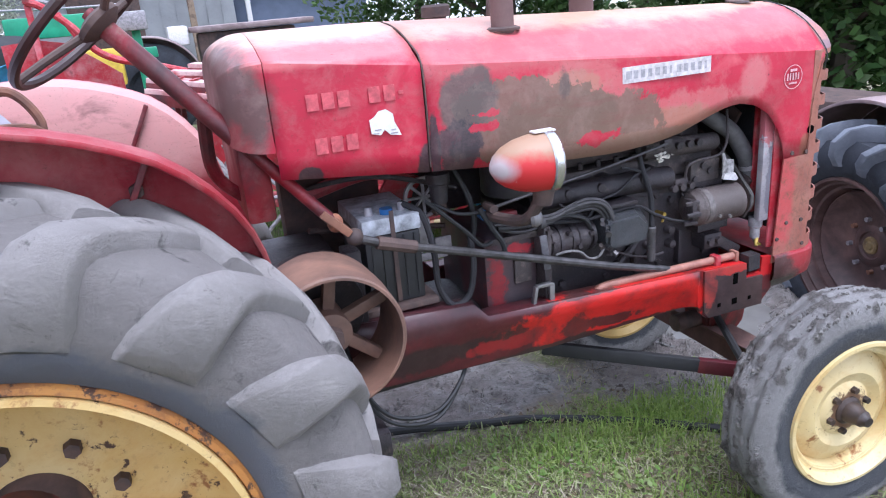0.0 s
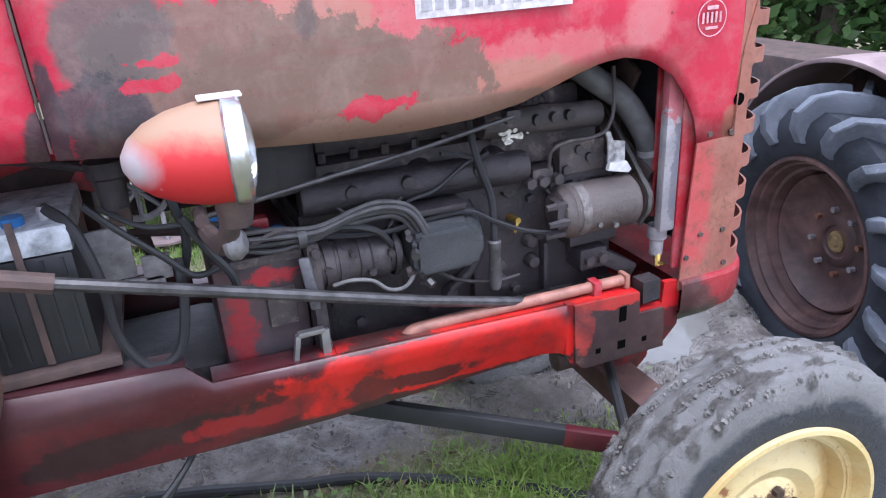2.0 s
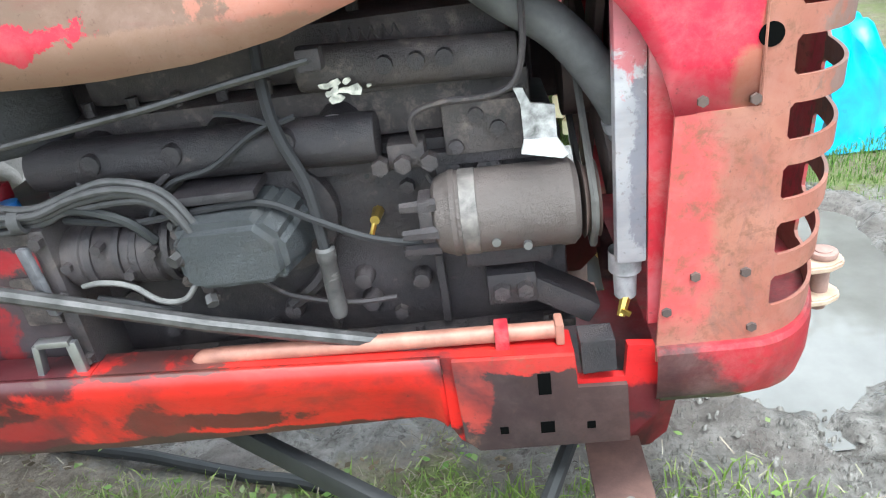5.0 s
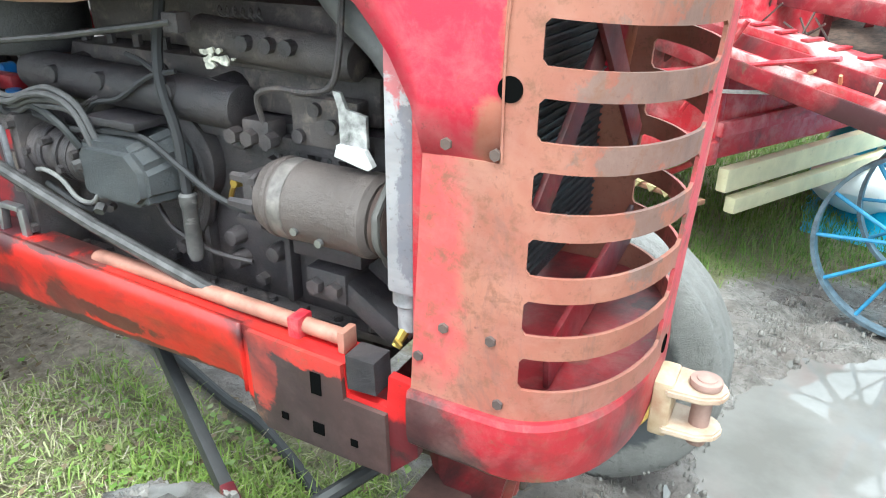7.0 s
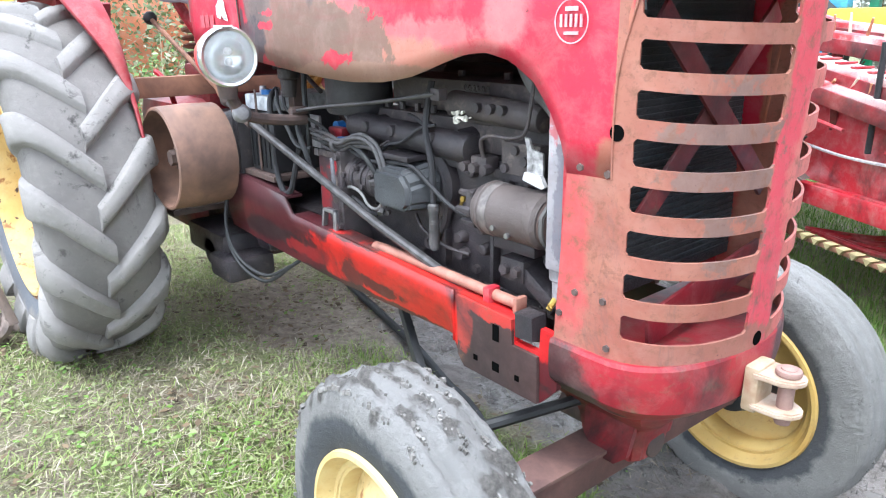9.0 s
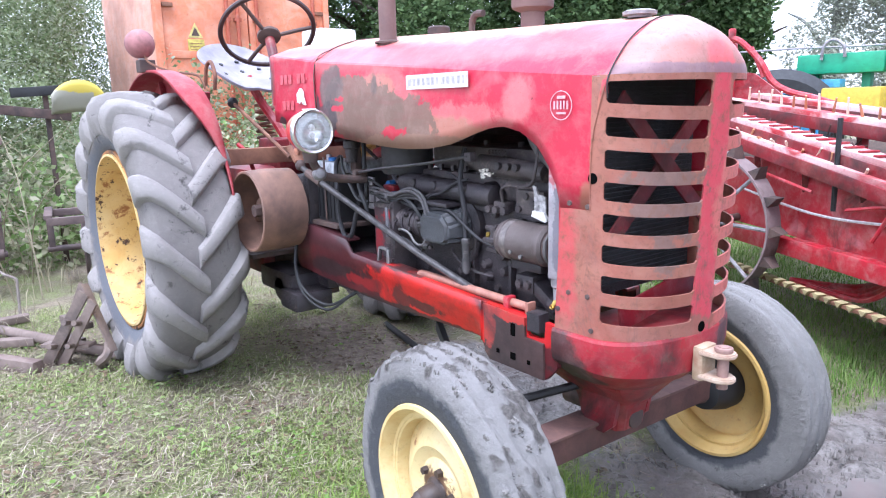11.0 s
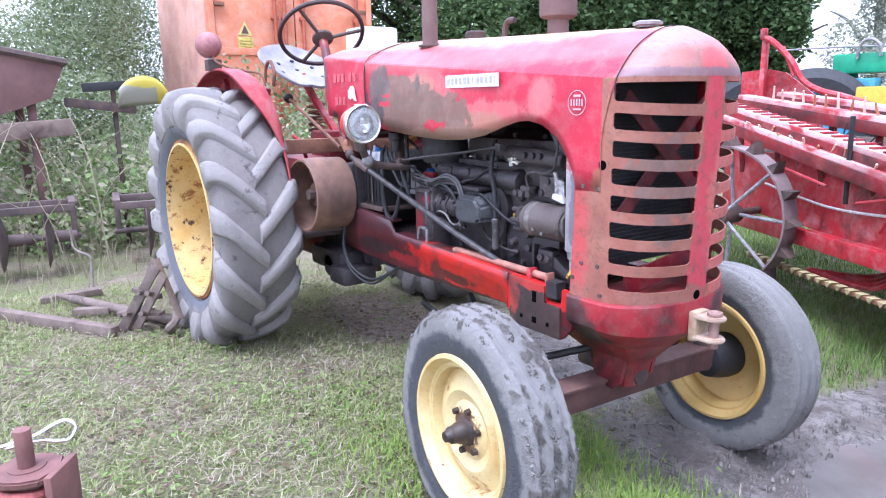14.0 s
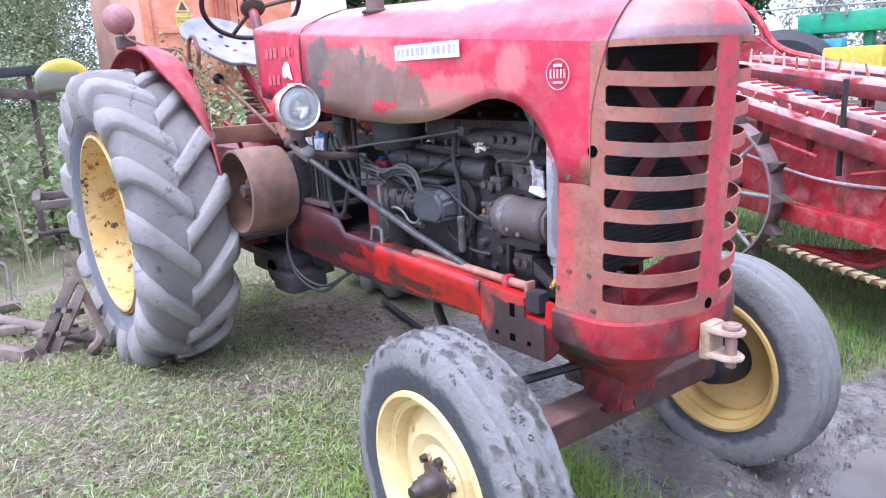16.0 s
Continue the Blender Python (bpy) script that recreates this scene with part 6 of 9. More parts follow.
lnk = part("drag_link", tube(B(), [(-1.21, -0.265, 1.060), (-1.14, -0.262, 1.030), (-0.45, -0.235, 0.808), (0.0, -0.20, 0.672)], 0.0115, 10, 1), LINK, tractor, "long grey steering drag link")
part("link_sleeve", tube(B(), [(-1.16, -0.263, 1.038), (-1.06, -0.259, 1.004)], 0.017, 10, 1), RUSTDARK, lnk)
part("link_joint", ball(B(), (-1.215, -0.265, 1.065), 0.022, 8), RUSTDARK, lnk)
pipe = part("return_pipe", tube(B(), [(-0.505, -0.215, 0.718), (-0.488, -0.218, 0.735), (-0.455, -0.220, 0.744), (-0.25, -0.220, 0.740), (0.032, -0.218, 0.733)], 0.0125, 12, 3), COPPER, tractor, "pinkish primer-coloured pipe along the rail")
part("pipe_clip", box(B(), -0.062, -0.042, -0.238, -0.205, 0.712, 0.752, 0.003), MACHINE, pipe)
part("pipe_cap", box(B(), 0.022, 0.034, -0.234, -0.202, 0.716, 0.75, 0.003), COPPER, pipe)
part("engine_mount", bar(B(), (-0.01, -0.15, 0.785), (0.085, -0.15, 0.725), 0.06, 0.035, 0.006), ENGINE, tractor)
for x in (-0.045, -0.012):
    bolt(tractor, (x, -0.185, 0.785), (0, -1, 0), 0.013, 0.012, ENGINE2)
part("mount_block", box(B(), -0.065, 0.005, -0.185, -0.12, 0.76, 0.81, 0.006), ENGINE, tractor)
part("mount_bracket", plate(B(), [(0.052, 0.735), (0.098, 0.735), (0.100, 0.685), (0.054, 0.682)], -0.2575, 0.04), ENGINE, tractor)
dv = part("drain_valve", lathe(B(), [(0, 0.022), (0.03, 0.022), (0.035, 0.016), (0.07, 0.015), (0.075, 0.010), (0.09, 0.0)], (0.122, -0.205, 0.842), (0, 0, -1), 16), SHELLGREY, tractor, "grey radiator drain with brass tap")
part("valve_tap", cyl(B(), (0.122, -0.212, 0.775), (0.112, -0.225, 0.750), 0.008, 0.006, 8), BRASS, dv)
part("valve_handle", bar(B(), (0.112, -0.226, 0.760), (0.124, -0.230, 0.754), 0.004, 0.007), BRASS, dv)

# loose wiring between battery and clutch
for pts_, r_ in (([(-1.00, -0.20, 1.10), (-0.96, -0.22, 1.06), (-0.90, -0.225, 1.0), (-0.86, -0.22, 0.955), (-0.82, -0.20, 0.95)], 0.006), ([(-0.98, -0.19, 1.09), (-0.92, -0.215, 1.055), (-0.85, -0.215, 1.045), (-0.78, -0.19, 1.02), (-0.70, -0.19, 0.985)], 0.005), ([(-0.86, -0.22, 1.06), (-0.83, -0.23, 1.0), (-0.80, -0.23, 0.95), (-0.79, -0.22, 0.90)], 0.0075), ([(-0.90, -0.16, 1.16), (-0.87, -0.18, 1.08), (-0.86, -0.18, 1.0), (-0.88, -0.17, 0.93)], 0.008), ([(-0.80, -0.20, 0.985), (-0.70, -0.20, 0.975), (-0.60, -0.205, 0.985), (-0.53, -0.21, 0.965), (-0.50, -0.20, 0.925)], 0.007)):
    part("loose_cable", tube(B(), pts_, r_, 7), BLACKRUB, tractor)
for x_, z_, w_, h_ in ((-0.99, 0.97, 0.07, 0.10), (-0.92, 0.93, 0.05, 0.05), (-0.955, 0.905, 0.09, 0.022)):
    part("bracket_plate", box(B(), x_ - w_ / 2, x_ + w_ / 2, -0.09, -0.08, z_ - h_ / 2, z_ + h_ / 2, 0.003), SHELLGREY, tractor)

# added dark box, no tractor part, that blocks the bright gap behind
part("far_toolbox", box(B(), -1.32, -1.02, 0.16, 0.235, 0.80, 1.17, 0.012), RUSTDARK, tractor)

# far-side bits seen through the gap
for pts, r, mt in (([(-1.25, 0.12, 1.09), (-1.05, 0.14, 1.12), (-0.90, 0.16, 1.06)], 0.022, MACHINE), ([(-0.98, 0.10, 1.20), (-0.95, 0.10, 1.0), (-0.93, 0.10, 0.85)], 0.012, RUSTDARK), ([(-1.3, -0.05, 1.15), (-1.1, -0.08, 1.16), (-0.88, -0.12, 1.10)], 0.007, ENGINE2), ([(-1.28, 0.0, 1.02), (-1.0, 0.06, 0.96), (-0.86, 0.05, 0.94)], 0.009, RUSTDARK)):
    part("linkage", tube(B(), pts, r, 8), mt, tractor)
part("hand_clutch_plate", plate(B(), [(-1.05, 1.06), (-1.0, 1.13), (-0.93, 1.10), (-0.95, 1.02)], 0.08, 0.012), MACHINE, tractor)
sw = lathe(B(), [(-0.006, 0.052), (-0.006, 0.062), (0.006, 0.062), (0.006, 0.052)], (-0.93, 0.02, 1.05), (0, 1, 0), 24, True)
drive = part("magneto_drive", sw, SHELLGREY, tractor)
for k in range(8):
    a = k * math.pi / 4
    part("drive_spoke", cyl(B(), (-0.93, 0.02, 1.05), (-0.93 + 0.055 * math.cos(a), 0.02, 1.05 + 0.055 * math.sin(a)), 0.005, None, 6), SHELLGREY, drive)

# ---- belt pulley and gearbox ----
PC = Vector((-1.330, -0.458, 0.885))
pul = part("belt_pulley", lathe(B(), [(0.0, 0.160), (0.003, 0.164), (0.095, 0.168), (0.190, 0.164), (0.193, 0.158), (0.095, 0.154), (0.0, 0.154)], PC, (0, 1, 0), 64, True), PULLEY, tractor, "rust-brown cast belt pulley with spokes")
for k in range(6):
    a = k * math.pi / 3 + 0.35
    sp = bar(B(), PC + Vector((0.04 * math.cos(a), 0.11, 0.04 * math.sin(a))), PC + Vector((0.157 * math.cos(a), 0.11, 0.157 * math.sin(a))), 0.030, 0.030, 0.007)
    part("spoke", sp, PULLEY, pul)
part("pulley_hub", cyl(B(), PC + Vector((0, 0.06, 0)), PC + Vector((0, 0.18, 0)), 0.052, None, 28, 0.006), PULLEY, pul)
part("pulley_nut", cyl(B(), PC + Vector((0, 0.03, 0)), PC + Vector((0, 0.06, 0)), 0.026, None, 6), RUSTDARK, pul)
gb = part("gearbox", box(B(), -1.95, -1.22, -0.175, 0.175, 0.52, 0.98, 0.05), ENGINE, tractor, "greasy dark gearbox housing")
part("clutch_tunnel", box(B(), -1.22, -0.815, -0.15, 0.15, 0.54, 0.74, 0.04), ENGINE, gb)
part("pulley_drive", cyl(B(), (-1.33, -0.258, 0.885), (-1.33, -0.17, 0.885), 0.120, 0.14, 32, 0.008), ENGINE, gb)
part("drive_flange", box(B(), -1.24, -1.20, -0.245, -0.17, 0.80, 1.02, 0.006), ENGINE, gb)
part("rear_axle", cyl(B(), (-1.97, -0.62, 0.725), (-1.97, 0.66, 0.725), 0.085, None, 28, 0.01), REDDARK, gb)
part("differential", box(B(), -2.22, -1.72, -0.24, 0.24, 0.50, 1.02, 0.07), REDDARK, gb)
part("seat_post", box(B(), -1.95, -1.72, -0.12, 0.12, 0.981, 1.15, 0.02), REDDARK, gb)
un = B()
box(un, -1.62, -1.30, -0.30, -0.14, 0.50, 0.60, 0.02)
box(un, -1.36, -1.20, -0.33, -0.16, 0.46, 0.54, 0.015)
cyl(un, (-1.42, -0.30, 0.52), (-1.42, -0.18, 0.52), 0.05, None, 16)
part("brake_linkage", un, ENGINE, gb)
for dz in (0, 0.02):
    part("cable_loop", tube(B(), [(-1.28, -0.26, 0.80), (-1.25, -0.30, 0.66 - dz), (-1.18, -0.30, 0.56 - dz), (-1.05, -0.27, 0.52 - dz), (-0.95, -0.22, 0.57), (-0.9, -0.16, 0.62)], 0.006, 6), BLACKRUB, gb)
part("drawbar", bar(B(), (-2.55, 0, 0.42), (-1.5, 0, 0.44), 0.08, 0.03, 0.004), RUSTDARK, gb)
part("footplate", box(B(), -1.80, -1.45, -0.40, -0.18, 0.66, 0.68, 0.004), RUSTDARK, gb)

# ---- steering, seat, levers ----
J, C = Vector((-1.257, -0.261, 1.108)), Vector((-1.692, -0.143, 1.628))
UP = (C - J).normalized()
col = part("steering_column", tube(B(), [J, J + (C - J) * 0.5, C], 0.015, 12, 1), REDDARK, tractor, "dark steering column")
part("column_tube", tube(B(), [J + (C - J) * 0.42, C - UP * 0.05], 0.022, 12, 1), REDDARK, col)
part("universal_joint", ball(B(), J, 0.020, 10, (1.0, 0.7, 1.2)), rusty("orange_rust", (0.22, 0.085, 0.05), (0.36, 0.15, 0.085), 30.0), col)
part("joint_yoke", bar(B(), J + Vector((0.03, 0, -0.03)), J + Vector((-0.03, 0, 0.03)), 0.045, 0.02, 0.004), RUST, col)
sw = part("steering_wheel", lathe(B(), [(0.011 * math.sin(a), 0.205 + 0.011 * math.cos(a)) for a in [k * math.pi / 4 for k in range(8)]], C, UP, 56, True), plain("brown_bakelite", (0.045, 0.025, 0.025), 0.4), col, "thin dark brown steering wheel rim")
rot = axes_to(UP)
for k in range(3):
    a = k * 2 * math.pi / 3 + 0.9
    d = rot @ Vector((math.cos(a), math.sin(a), 0))
    part("wheel_spoke", tube(B(), [C + d * 0.03 - UP * 0.03, C + d * 0.12 - UP * 0.012, C + d * 0.20], 0.009, 8), RUSTDARK, sw)
part("wheel_hub", lathe(B(), [(-0.05, 0.0), (-0.05, 0.03), (-0.035, 0.052), (-0.022, 0.052), (-0.012, 0.03), (-0.01, 0.0)], C, UP, 24), RUSTDARK, sw)
part("column_support", tube(B(), [C - UP * 0.30 + Vector((0.0, 0.02, 0)), (-1.50, -0.10, 1.24), (-1.42, -0.08, 1.15)], 0.016, 8), REDDARK, col)


SEAT_AT = pose(-2.03, -0.125, 1.455, -6, 27, 0)


def seat_mesh():
    """A pressed steel pan seat with upturned rim."""
    bm = B()
    rows = []
    n = 40
    for r in (0.0, 0.25, 0.5, 0.7, 0.85, 0.95, 1.0, 1.03):
        row = []
        for k in range(n):
            a = 2 * math.pi * k / n
            ca, sa = math.cos(a), math.sin(a)
            depth = 0.20 if ca < 0 else 0.17
            x = depth * ca * r * (1 + 0.08 * (abs(sa) ** 2 if ca > 0 else 0))
            y = 0.225 * sa * r * (1 - 0.12 * max(0, ca))
            rise = 0.06 * max(0, -ca * r) ** 2 + 0.05 * abs(sa * r) ** 2.2 + 0.012 * max(0, 1 - abs(y) / 0.06) * max(0, ca) * r
            x -= 0.03 * max(0, -ca) * r
            row.append((x, y, rise - (0.012 if r > 1 else 0)))
        rows.append([bm.verts.new(p) for p in row] if r > 0 else [bm.verts.new(row[0])])
    for a, b in zip(rows, rows[1:]):
        for j in range(n):
            q = list(dict.fromkeys((a[j % len(a)], a[(j + 1) % len(a)], b[(j + 1) % n], b[j])))
            bm.faces.new(q)
    bmesh.ops.transform(bm, matrix=SEAT_AT, verts=bm.verts)
    return bm


SEATM = plain("lilac_white_paint", (0.265, 0.245, 0.285), 0.55, 0.0, 0.35, 9.0, 0.1)
seat = solid(part("seat", seat_mesh(), SEATM, tractor, "pale lilac-white pressed steel pan seat", 0.9), 0.004)
for x, y in ((-0.06, -0.10), (-0.06, 0.10), (0.05, -0.12), (0.05, 0.12), (-0.03, 0.0), (-0.11, 0.0)):
    zz = 0.06 * max(0, -x / 0.2) ** 2 + 0.05 * abs(y / 0.225) ** 2.2
    part("seat_hole", cyl(B(), SEAT_AT @ Vector((x, y, zz - 0.004)), SEAT_AT @ Vector((x, y, zz + 0.003)), 0.011, None, 12), BLACKRUB, seat)
part("seat_spring", tube(B(), [(-2.03, -0.11, 1.445), (-1.99, -0.07, 1.33), (-1.91, -0.02, 1.20), (-1.84, 0, 1.10)], 0.022, 8), MACHINE, seat)
coil = B()
tube(coil, [(-2.10 + 0.045 * math.cos(k * 1.05), 0.0 + 0.045 * math.sin(k * 1.05), 1.12 + 0.0055 * k) for k in range(36)], 0.008, 6, 3)
part("seat_coil", coil, RUST, seat)
lev = part("hand_lever", tube(B(), [(-1.437, -0.20, 1.083), (-2.02, -0.20, 1.321)], 0.009, 8, 1), RUST, tractor, "hand lever with black ball knob")
part("lever_knob", ball(B(), (-2.02, -0.20, 1.321), 0.026, 10), BLACKRUB, lev)
part("platform_beam", bar(B(), (-1.66, -0.43, 1.085), (-1.66, 0.24, 1.080), 0.055, 0.070, 0.004), RUST, tractor, "rusty cross channel below the seat")
part("brake_lever", tube(B(), [(-1.62, -0.26, 0.90), (-1.72, -0.27, 1.08), (-1.80, -0.28, 1.13)], 0.010, 8), MACHINE, tractor)
bl = part("fender_lamp", ball(B(), (-2.02, -0.607, 1.584), 0.064, 14), plain("dull_red_lamp", (0.30, 0.13, 0.13), 0.6, 0.0, 0.3, 25.0), tractor, "round dull red lamp on the mudguard")
part("lamp_foot", box(B(), -2.05, -1.99, -0.625, -0.555, 1.462, 1.515, 0.004), RUSTDARK, bl)
part("lamp_stem", tube(B(), [(-2.02, -0.607, 1.51), (-2.015, -0.607, 1.53)], 0.014, 8, 1), PALE, bl)
part("lamp_wire", tube(B(), [(-1.99, -0.60, 1.535), (-1.96, -0.59, 1.50), (-1.90, -0.52, 1.46), (-1.80, -0.44, 1.44), (-1.77, -0.42, 1.38)], 0.005, 6), RUST, bl)
part("grab_loop", tube(B(), [(-1.93, -0.36, 1.40), (-1.90, -0.36, 1.48), (-1.84, -0.36, 1.50), (-1.80, -0.36, 1.44), (-1.82, -0.36, 1.38)], 0.009, 8), RUST, tractor)

# ---- front axle ----
ax = part("front_axle", bar(B(), (0.112, -0.50, 0.352), (0.132, 0.52, 0.338), 0.075, 0.080, 0.010), rusty("axle_rust", (0.075, 0.036, 0.034), (0.140, 0.066, 0.055)), tractor, "rusty red front axle beam")
part("axle_flange", bar(B(), (0.112, -0.44, 0.396), (0.130, 0.46, 0.383), 0.095, 0.010, 0.003), rusty("flange_rust", (0.085, 0.045, 0.042), (0.16, 0.085, 0.07), 12.0), ax)
pv = B()
pv_rows = [[pv.verts.new((0.155 + dx, dy, z)) for dx, dy in ((-hx, -hy), (hx * 0.75, -hy), (hx, -hy * 0.6), (hx, hy * 0.6), (hx * 0.75, hy), (-hx, hy))] for hx, hy, z in ((0.165, 0.150, 0.560), (0.155, 0.135, 0.535), (0.110, 0.080, 0.480), (0.085, 0.070, 0.455), (0.070, 0.062, 0.375))]
for a, b in zip(pv_rows, pv_rows[1:]):
    for k in range(6):
        pv.faces.new((a[k], a[(k + 1) % 6], b[(k + 1) % 6], b[k]))
pv.faces.new(pv_rows[0])
pv.faces.new(pv_rows[-1])
bmesh.ops.bevel(pv, geom=list(pv.edges), offset=0.006, segments=2, affect="EDGES")
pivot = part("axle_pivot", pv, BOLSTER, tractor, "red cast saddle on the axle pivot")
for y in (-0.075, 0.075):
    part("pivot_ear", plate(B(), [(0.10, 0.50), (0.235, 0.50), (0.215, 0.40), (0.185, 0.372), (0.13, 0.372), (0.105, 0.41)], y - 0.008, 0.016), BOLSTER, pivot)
part("pivot_pin", cyl(B(), (-0.02, 0, 0.41), (0.235, 0, 0.41), 0.032, None, 18, 0.004), RUSTDARK, tractor)
for s in (-1, 1):
    part("kingpin", cyl(B(), (0.112 if s < 0 else 0.130, s * 0.475, 0.29), (0.112 if s < 0 else 0.130, s * 0.475, 0.46), 0.034, None, 18, 0.005), RUSTDARK, ax)
    rod = part("radius_rod", bar(B(), (-0.60, s * 0.06, 0.50), (0.06, s * 0.42, 0.385), 0.022, 0.045, 0.005), BLACKRUB, tractor)
    part("rod_end", bar(B(), (-0.17, s * 0.2945, 0.425), (0.064, s * 0.4222, 0.3843), 0.025, 0.048, 0.005), RAIL, rod, "red painted rod end")
    part("steering_arm", bar(B(), (0.112, s * 0.475, 0.455), (-0.08, s * 0.42, 0.445), 0.05, 0.022, 0.005), RUSTDARK, ax)
    part("tie_rod", tube(B(), [(-0.08, s * 0.42, 0.43), (0.09, s * 0.05, 0.485)], 0.013, 8, 1), BLACKRUB, tractor)


# ---- things round the tractor ----
def at_ground(x, y, dz=0.0):
    return Vector((x, y, ground_z(x, y) + dz))


# the black hose lying in the grass
hose_pts = [(-1.75, 0.46), (-1.19, 0.325), (-0.99, 0.28), (-0.88, 0.25), (-0.70, 0.205), (-0.57, 0.185), (-0.39, 0.117), (-0.20, 0.02), (-0.01, -0.115), (0.11, -0.219), (0.26, -0.40), (0.34, -0.62), (0.33, -0.95)]
single("water_hose", tube(B(), [at_ground(x, y, 0.024) for x, y in hose_pts], 0.016, 10), BLACKRUB, "black rubber hose lying in the grass under the tractor", "hose")

# lorry-box container behind
ORANGE = red_paint("orange_container_paint", red=(0.66, 0.21, 0.10), fade=(0.68, 0.33, 0.22), lo=0.4, hi=0.7, rust=0.64, rough=0.6)
PINKOR = red_paint("pinkish_container_paint", red=(0.70, 0.36, 0.27), fade=(0.72, 0.45, 0.38), lo=0.4, hi=0.7, rust=0.68, rough=0.65)
DEEPOR = red_paint("deep_orange_steel", red=(0.42, 0.09, 0.045), fade=(0.50, 0.15, 0.08), rust=0.60, rough=0.6)
cont = thing("shipping_container", (-9.6, 2.65, 0.1), "faded orange steel container with lock rods, overgrown by brush", "container")
part("body", box(B(), -11.0, -8.42, 1.43, 3.90, 0.15, 3.30, 0.02), PINKOR, cont, "pinkish orange side wall")
for k, (y0, y1) in enumerate(((1.50, 2.66), (2.68, 3.84))):
    d = part("door", box(B(), -8.40, -8.34, y0, y1, 0.25, 3.22, 0.01), ORANGE, cont, "orange steel container door")
    for yy in ((y0 + 0.85, y0 + 1.0) if k == 0 else (y0 + 0.10, y0 + 0.98)):
        part("lock_rod", cyl(B(), (-8.29, yy, 0.3), (-8.29, yy, 3.2), 0.028, None, 10), DEEPOR, d)
        for zz in (0.9, 1.75, 2.45):
            part("rod_bracket", box(B(), -8.335, -8.27, yy - 0.05, yy + 0.05, zz, zz + 0.05, 0.004), DEEPOR, d)
    for zz in (0.8, 1.7, 2.6):
        part("hinge", box(B(), -8.345, -8.31, y0 + 0.0 if k == 0 else y1 - 0.14, y0 + 0.14 if k == 0 else y1, zz, zz + 0.05, 0.004), RUST, d)
    part("door_stiffener", box(B(), -8.338, -8.315, y0 + 0.05, y1 - 0.05, 1.95, 2.05, 0.006), ORANGE, d)
for y0 in (1.40, 3.84):
    part("corner_post", box(B(), -8.44, -8.30, y0, y0 + 0.09, 0.1, 3.32, 0.01), ORANGE, cont)
sg = part("warning_sign", box(B(), -8.335, -8.325, 1.80, 2.02, 2.02, 2.20, 0.002), plain("sign_yellow", (0.56, 0.44, 0.10), 0.5, 0.0, 0.4, 20.0), cont, "yellow warning sign with bars")
part("sign_triangle", plate(B(), [(0.0, 0.0), (0.20, 0.0), (0.10, 0.19)], 0.0, 0.008, Matrix.Translation((-8.33, 1.81, 2.22)) @ Matrix.Rotation(math.pi / 2, 4, "Z")), plain("sign_yellow_tri", (0.60, 0.50, 0.18), 0.5, 0.0, 0.3, 25.0), cont)
part("triangle_mark", plate(B(), [(0.045, 0.025), (0.155, 0.025), (0.10, 0.135)], 0.0, 0.004, Matrix.Translation((-8.326, 1.81, 2.22)) @ Matrix.Rotation(math.pi / 2, 4, "Z")), RUSTDARK, cont)
for k in range(3):
    part("sign_bar", box(B(), -8.324, -8.321, 1.83, 1.99, 2.06 + k * 0.04, 2.068 + k * 0.04), RUST, sg)

# white cabinet beyond the steering wheel
wc = thing("white_tank", (-7.2, 3.5, 0.1), "white plastic tank standing behind the tractor", "tank")
part("tank_body", box(B(), -7.5, -7.0, 3.03, 3.60, 0.1, 2.28, 0.05), WHITE, wc)
part("tank_tap", cyl(B(), (-7.0, 3.5, 1.8), (-6.95, 3.5, 1.8), 0.04, None, 12), BLACKRUB, wc)

# brown hopper trailer
hop = thing("hopper_trailer", (-5.6, -1.5, 0.15), "rust-brown sheet steel hopper on legs", "hopper")
HB = rusty("hopper_rust", (0.13, 0.065, 0.06), (0.19, 0.10, 0.09), 6.0, 0.7, (0.09, 0.05, 0.05))
hb = B()
top = [(-5.6, -2.6, 1.93), (-4.62, -2.45, 1.93), (-4.62, -0.90, 1.63), (-5.6, -0.95, 1.63)]
bot = [(-5.4, -2.3, 0.95), (-4.75, -2.2, 0.95), (-4.68, -1.02, 1.36), (-5.3, -1.1, 1.36)]
tv, bv = [hb.verts.new(p) for p in top], [hb.verts.new(p) for p in bot]
for k in range(4):
    hb.faces.new((tv[k], tv[(k + 1) % 4], bv[(k + 1) % 4], bv[k]))
hb.faces.new(bv)
solid(part("bin", hb, HB, hop), 0.02)
part("bin_rim", tube(B(), top + [top[0]], 0.03, 6, 1), RUSTDARK, hop)
for x, y in ((-5.3, -2.2), (-4.85, -2.1), (-4.80, -1.15), (-5.25, -1.2)):
    part("leg", bar(B(), (x, y, ground_z(x, y)), (x, y, 1.45), 0.06, 0.06, 0.004), HB, hop)
part("side_beam", bar(B(), (-4.66, -2.3, 1.06), (-4.60, -0.90, 1.14), 0.06, 0.13, 0.01), rusty("beam_rust", (0.17, 0.12, 0.10), (0.23, 0.17, 0.14)), hop)

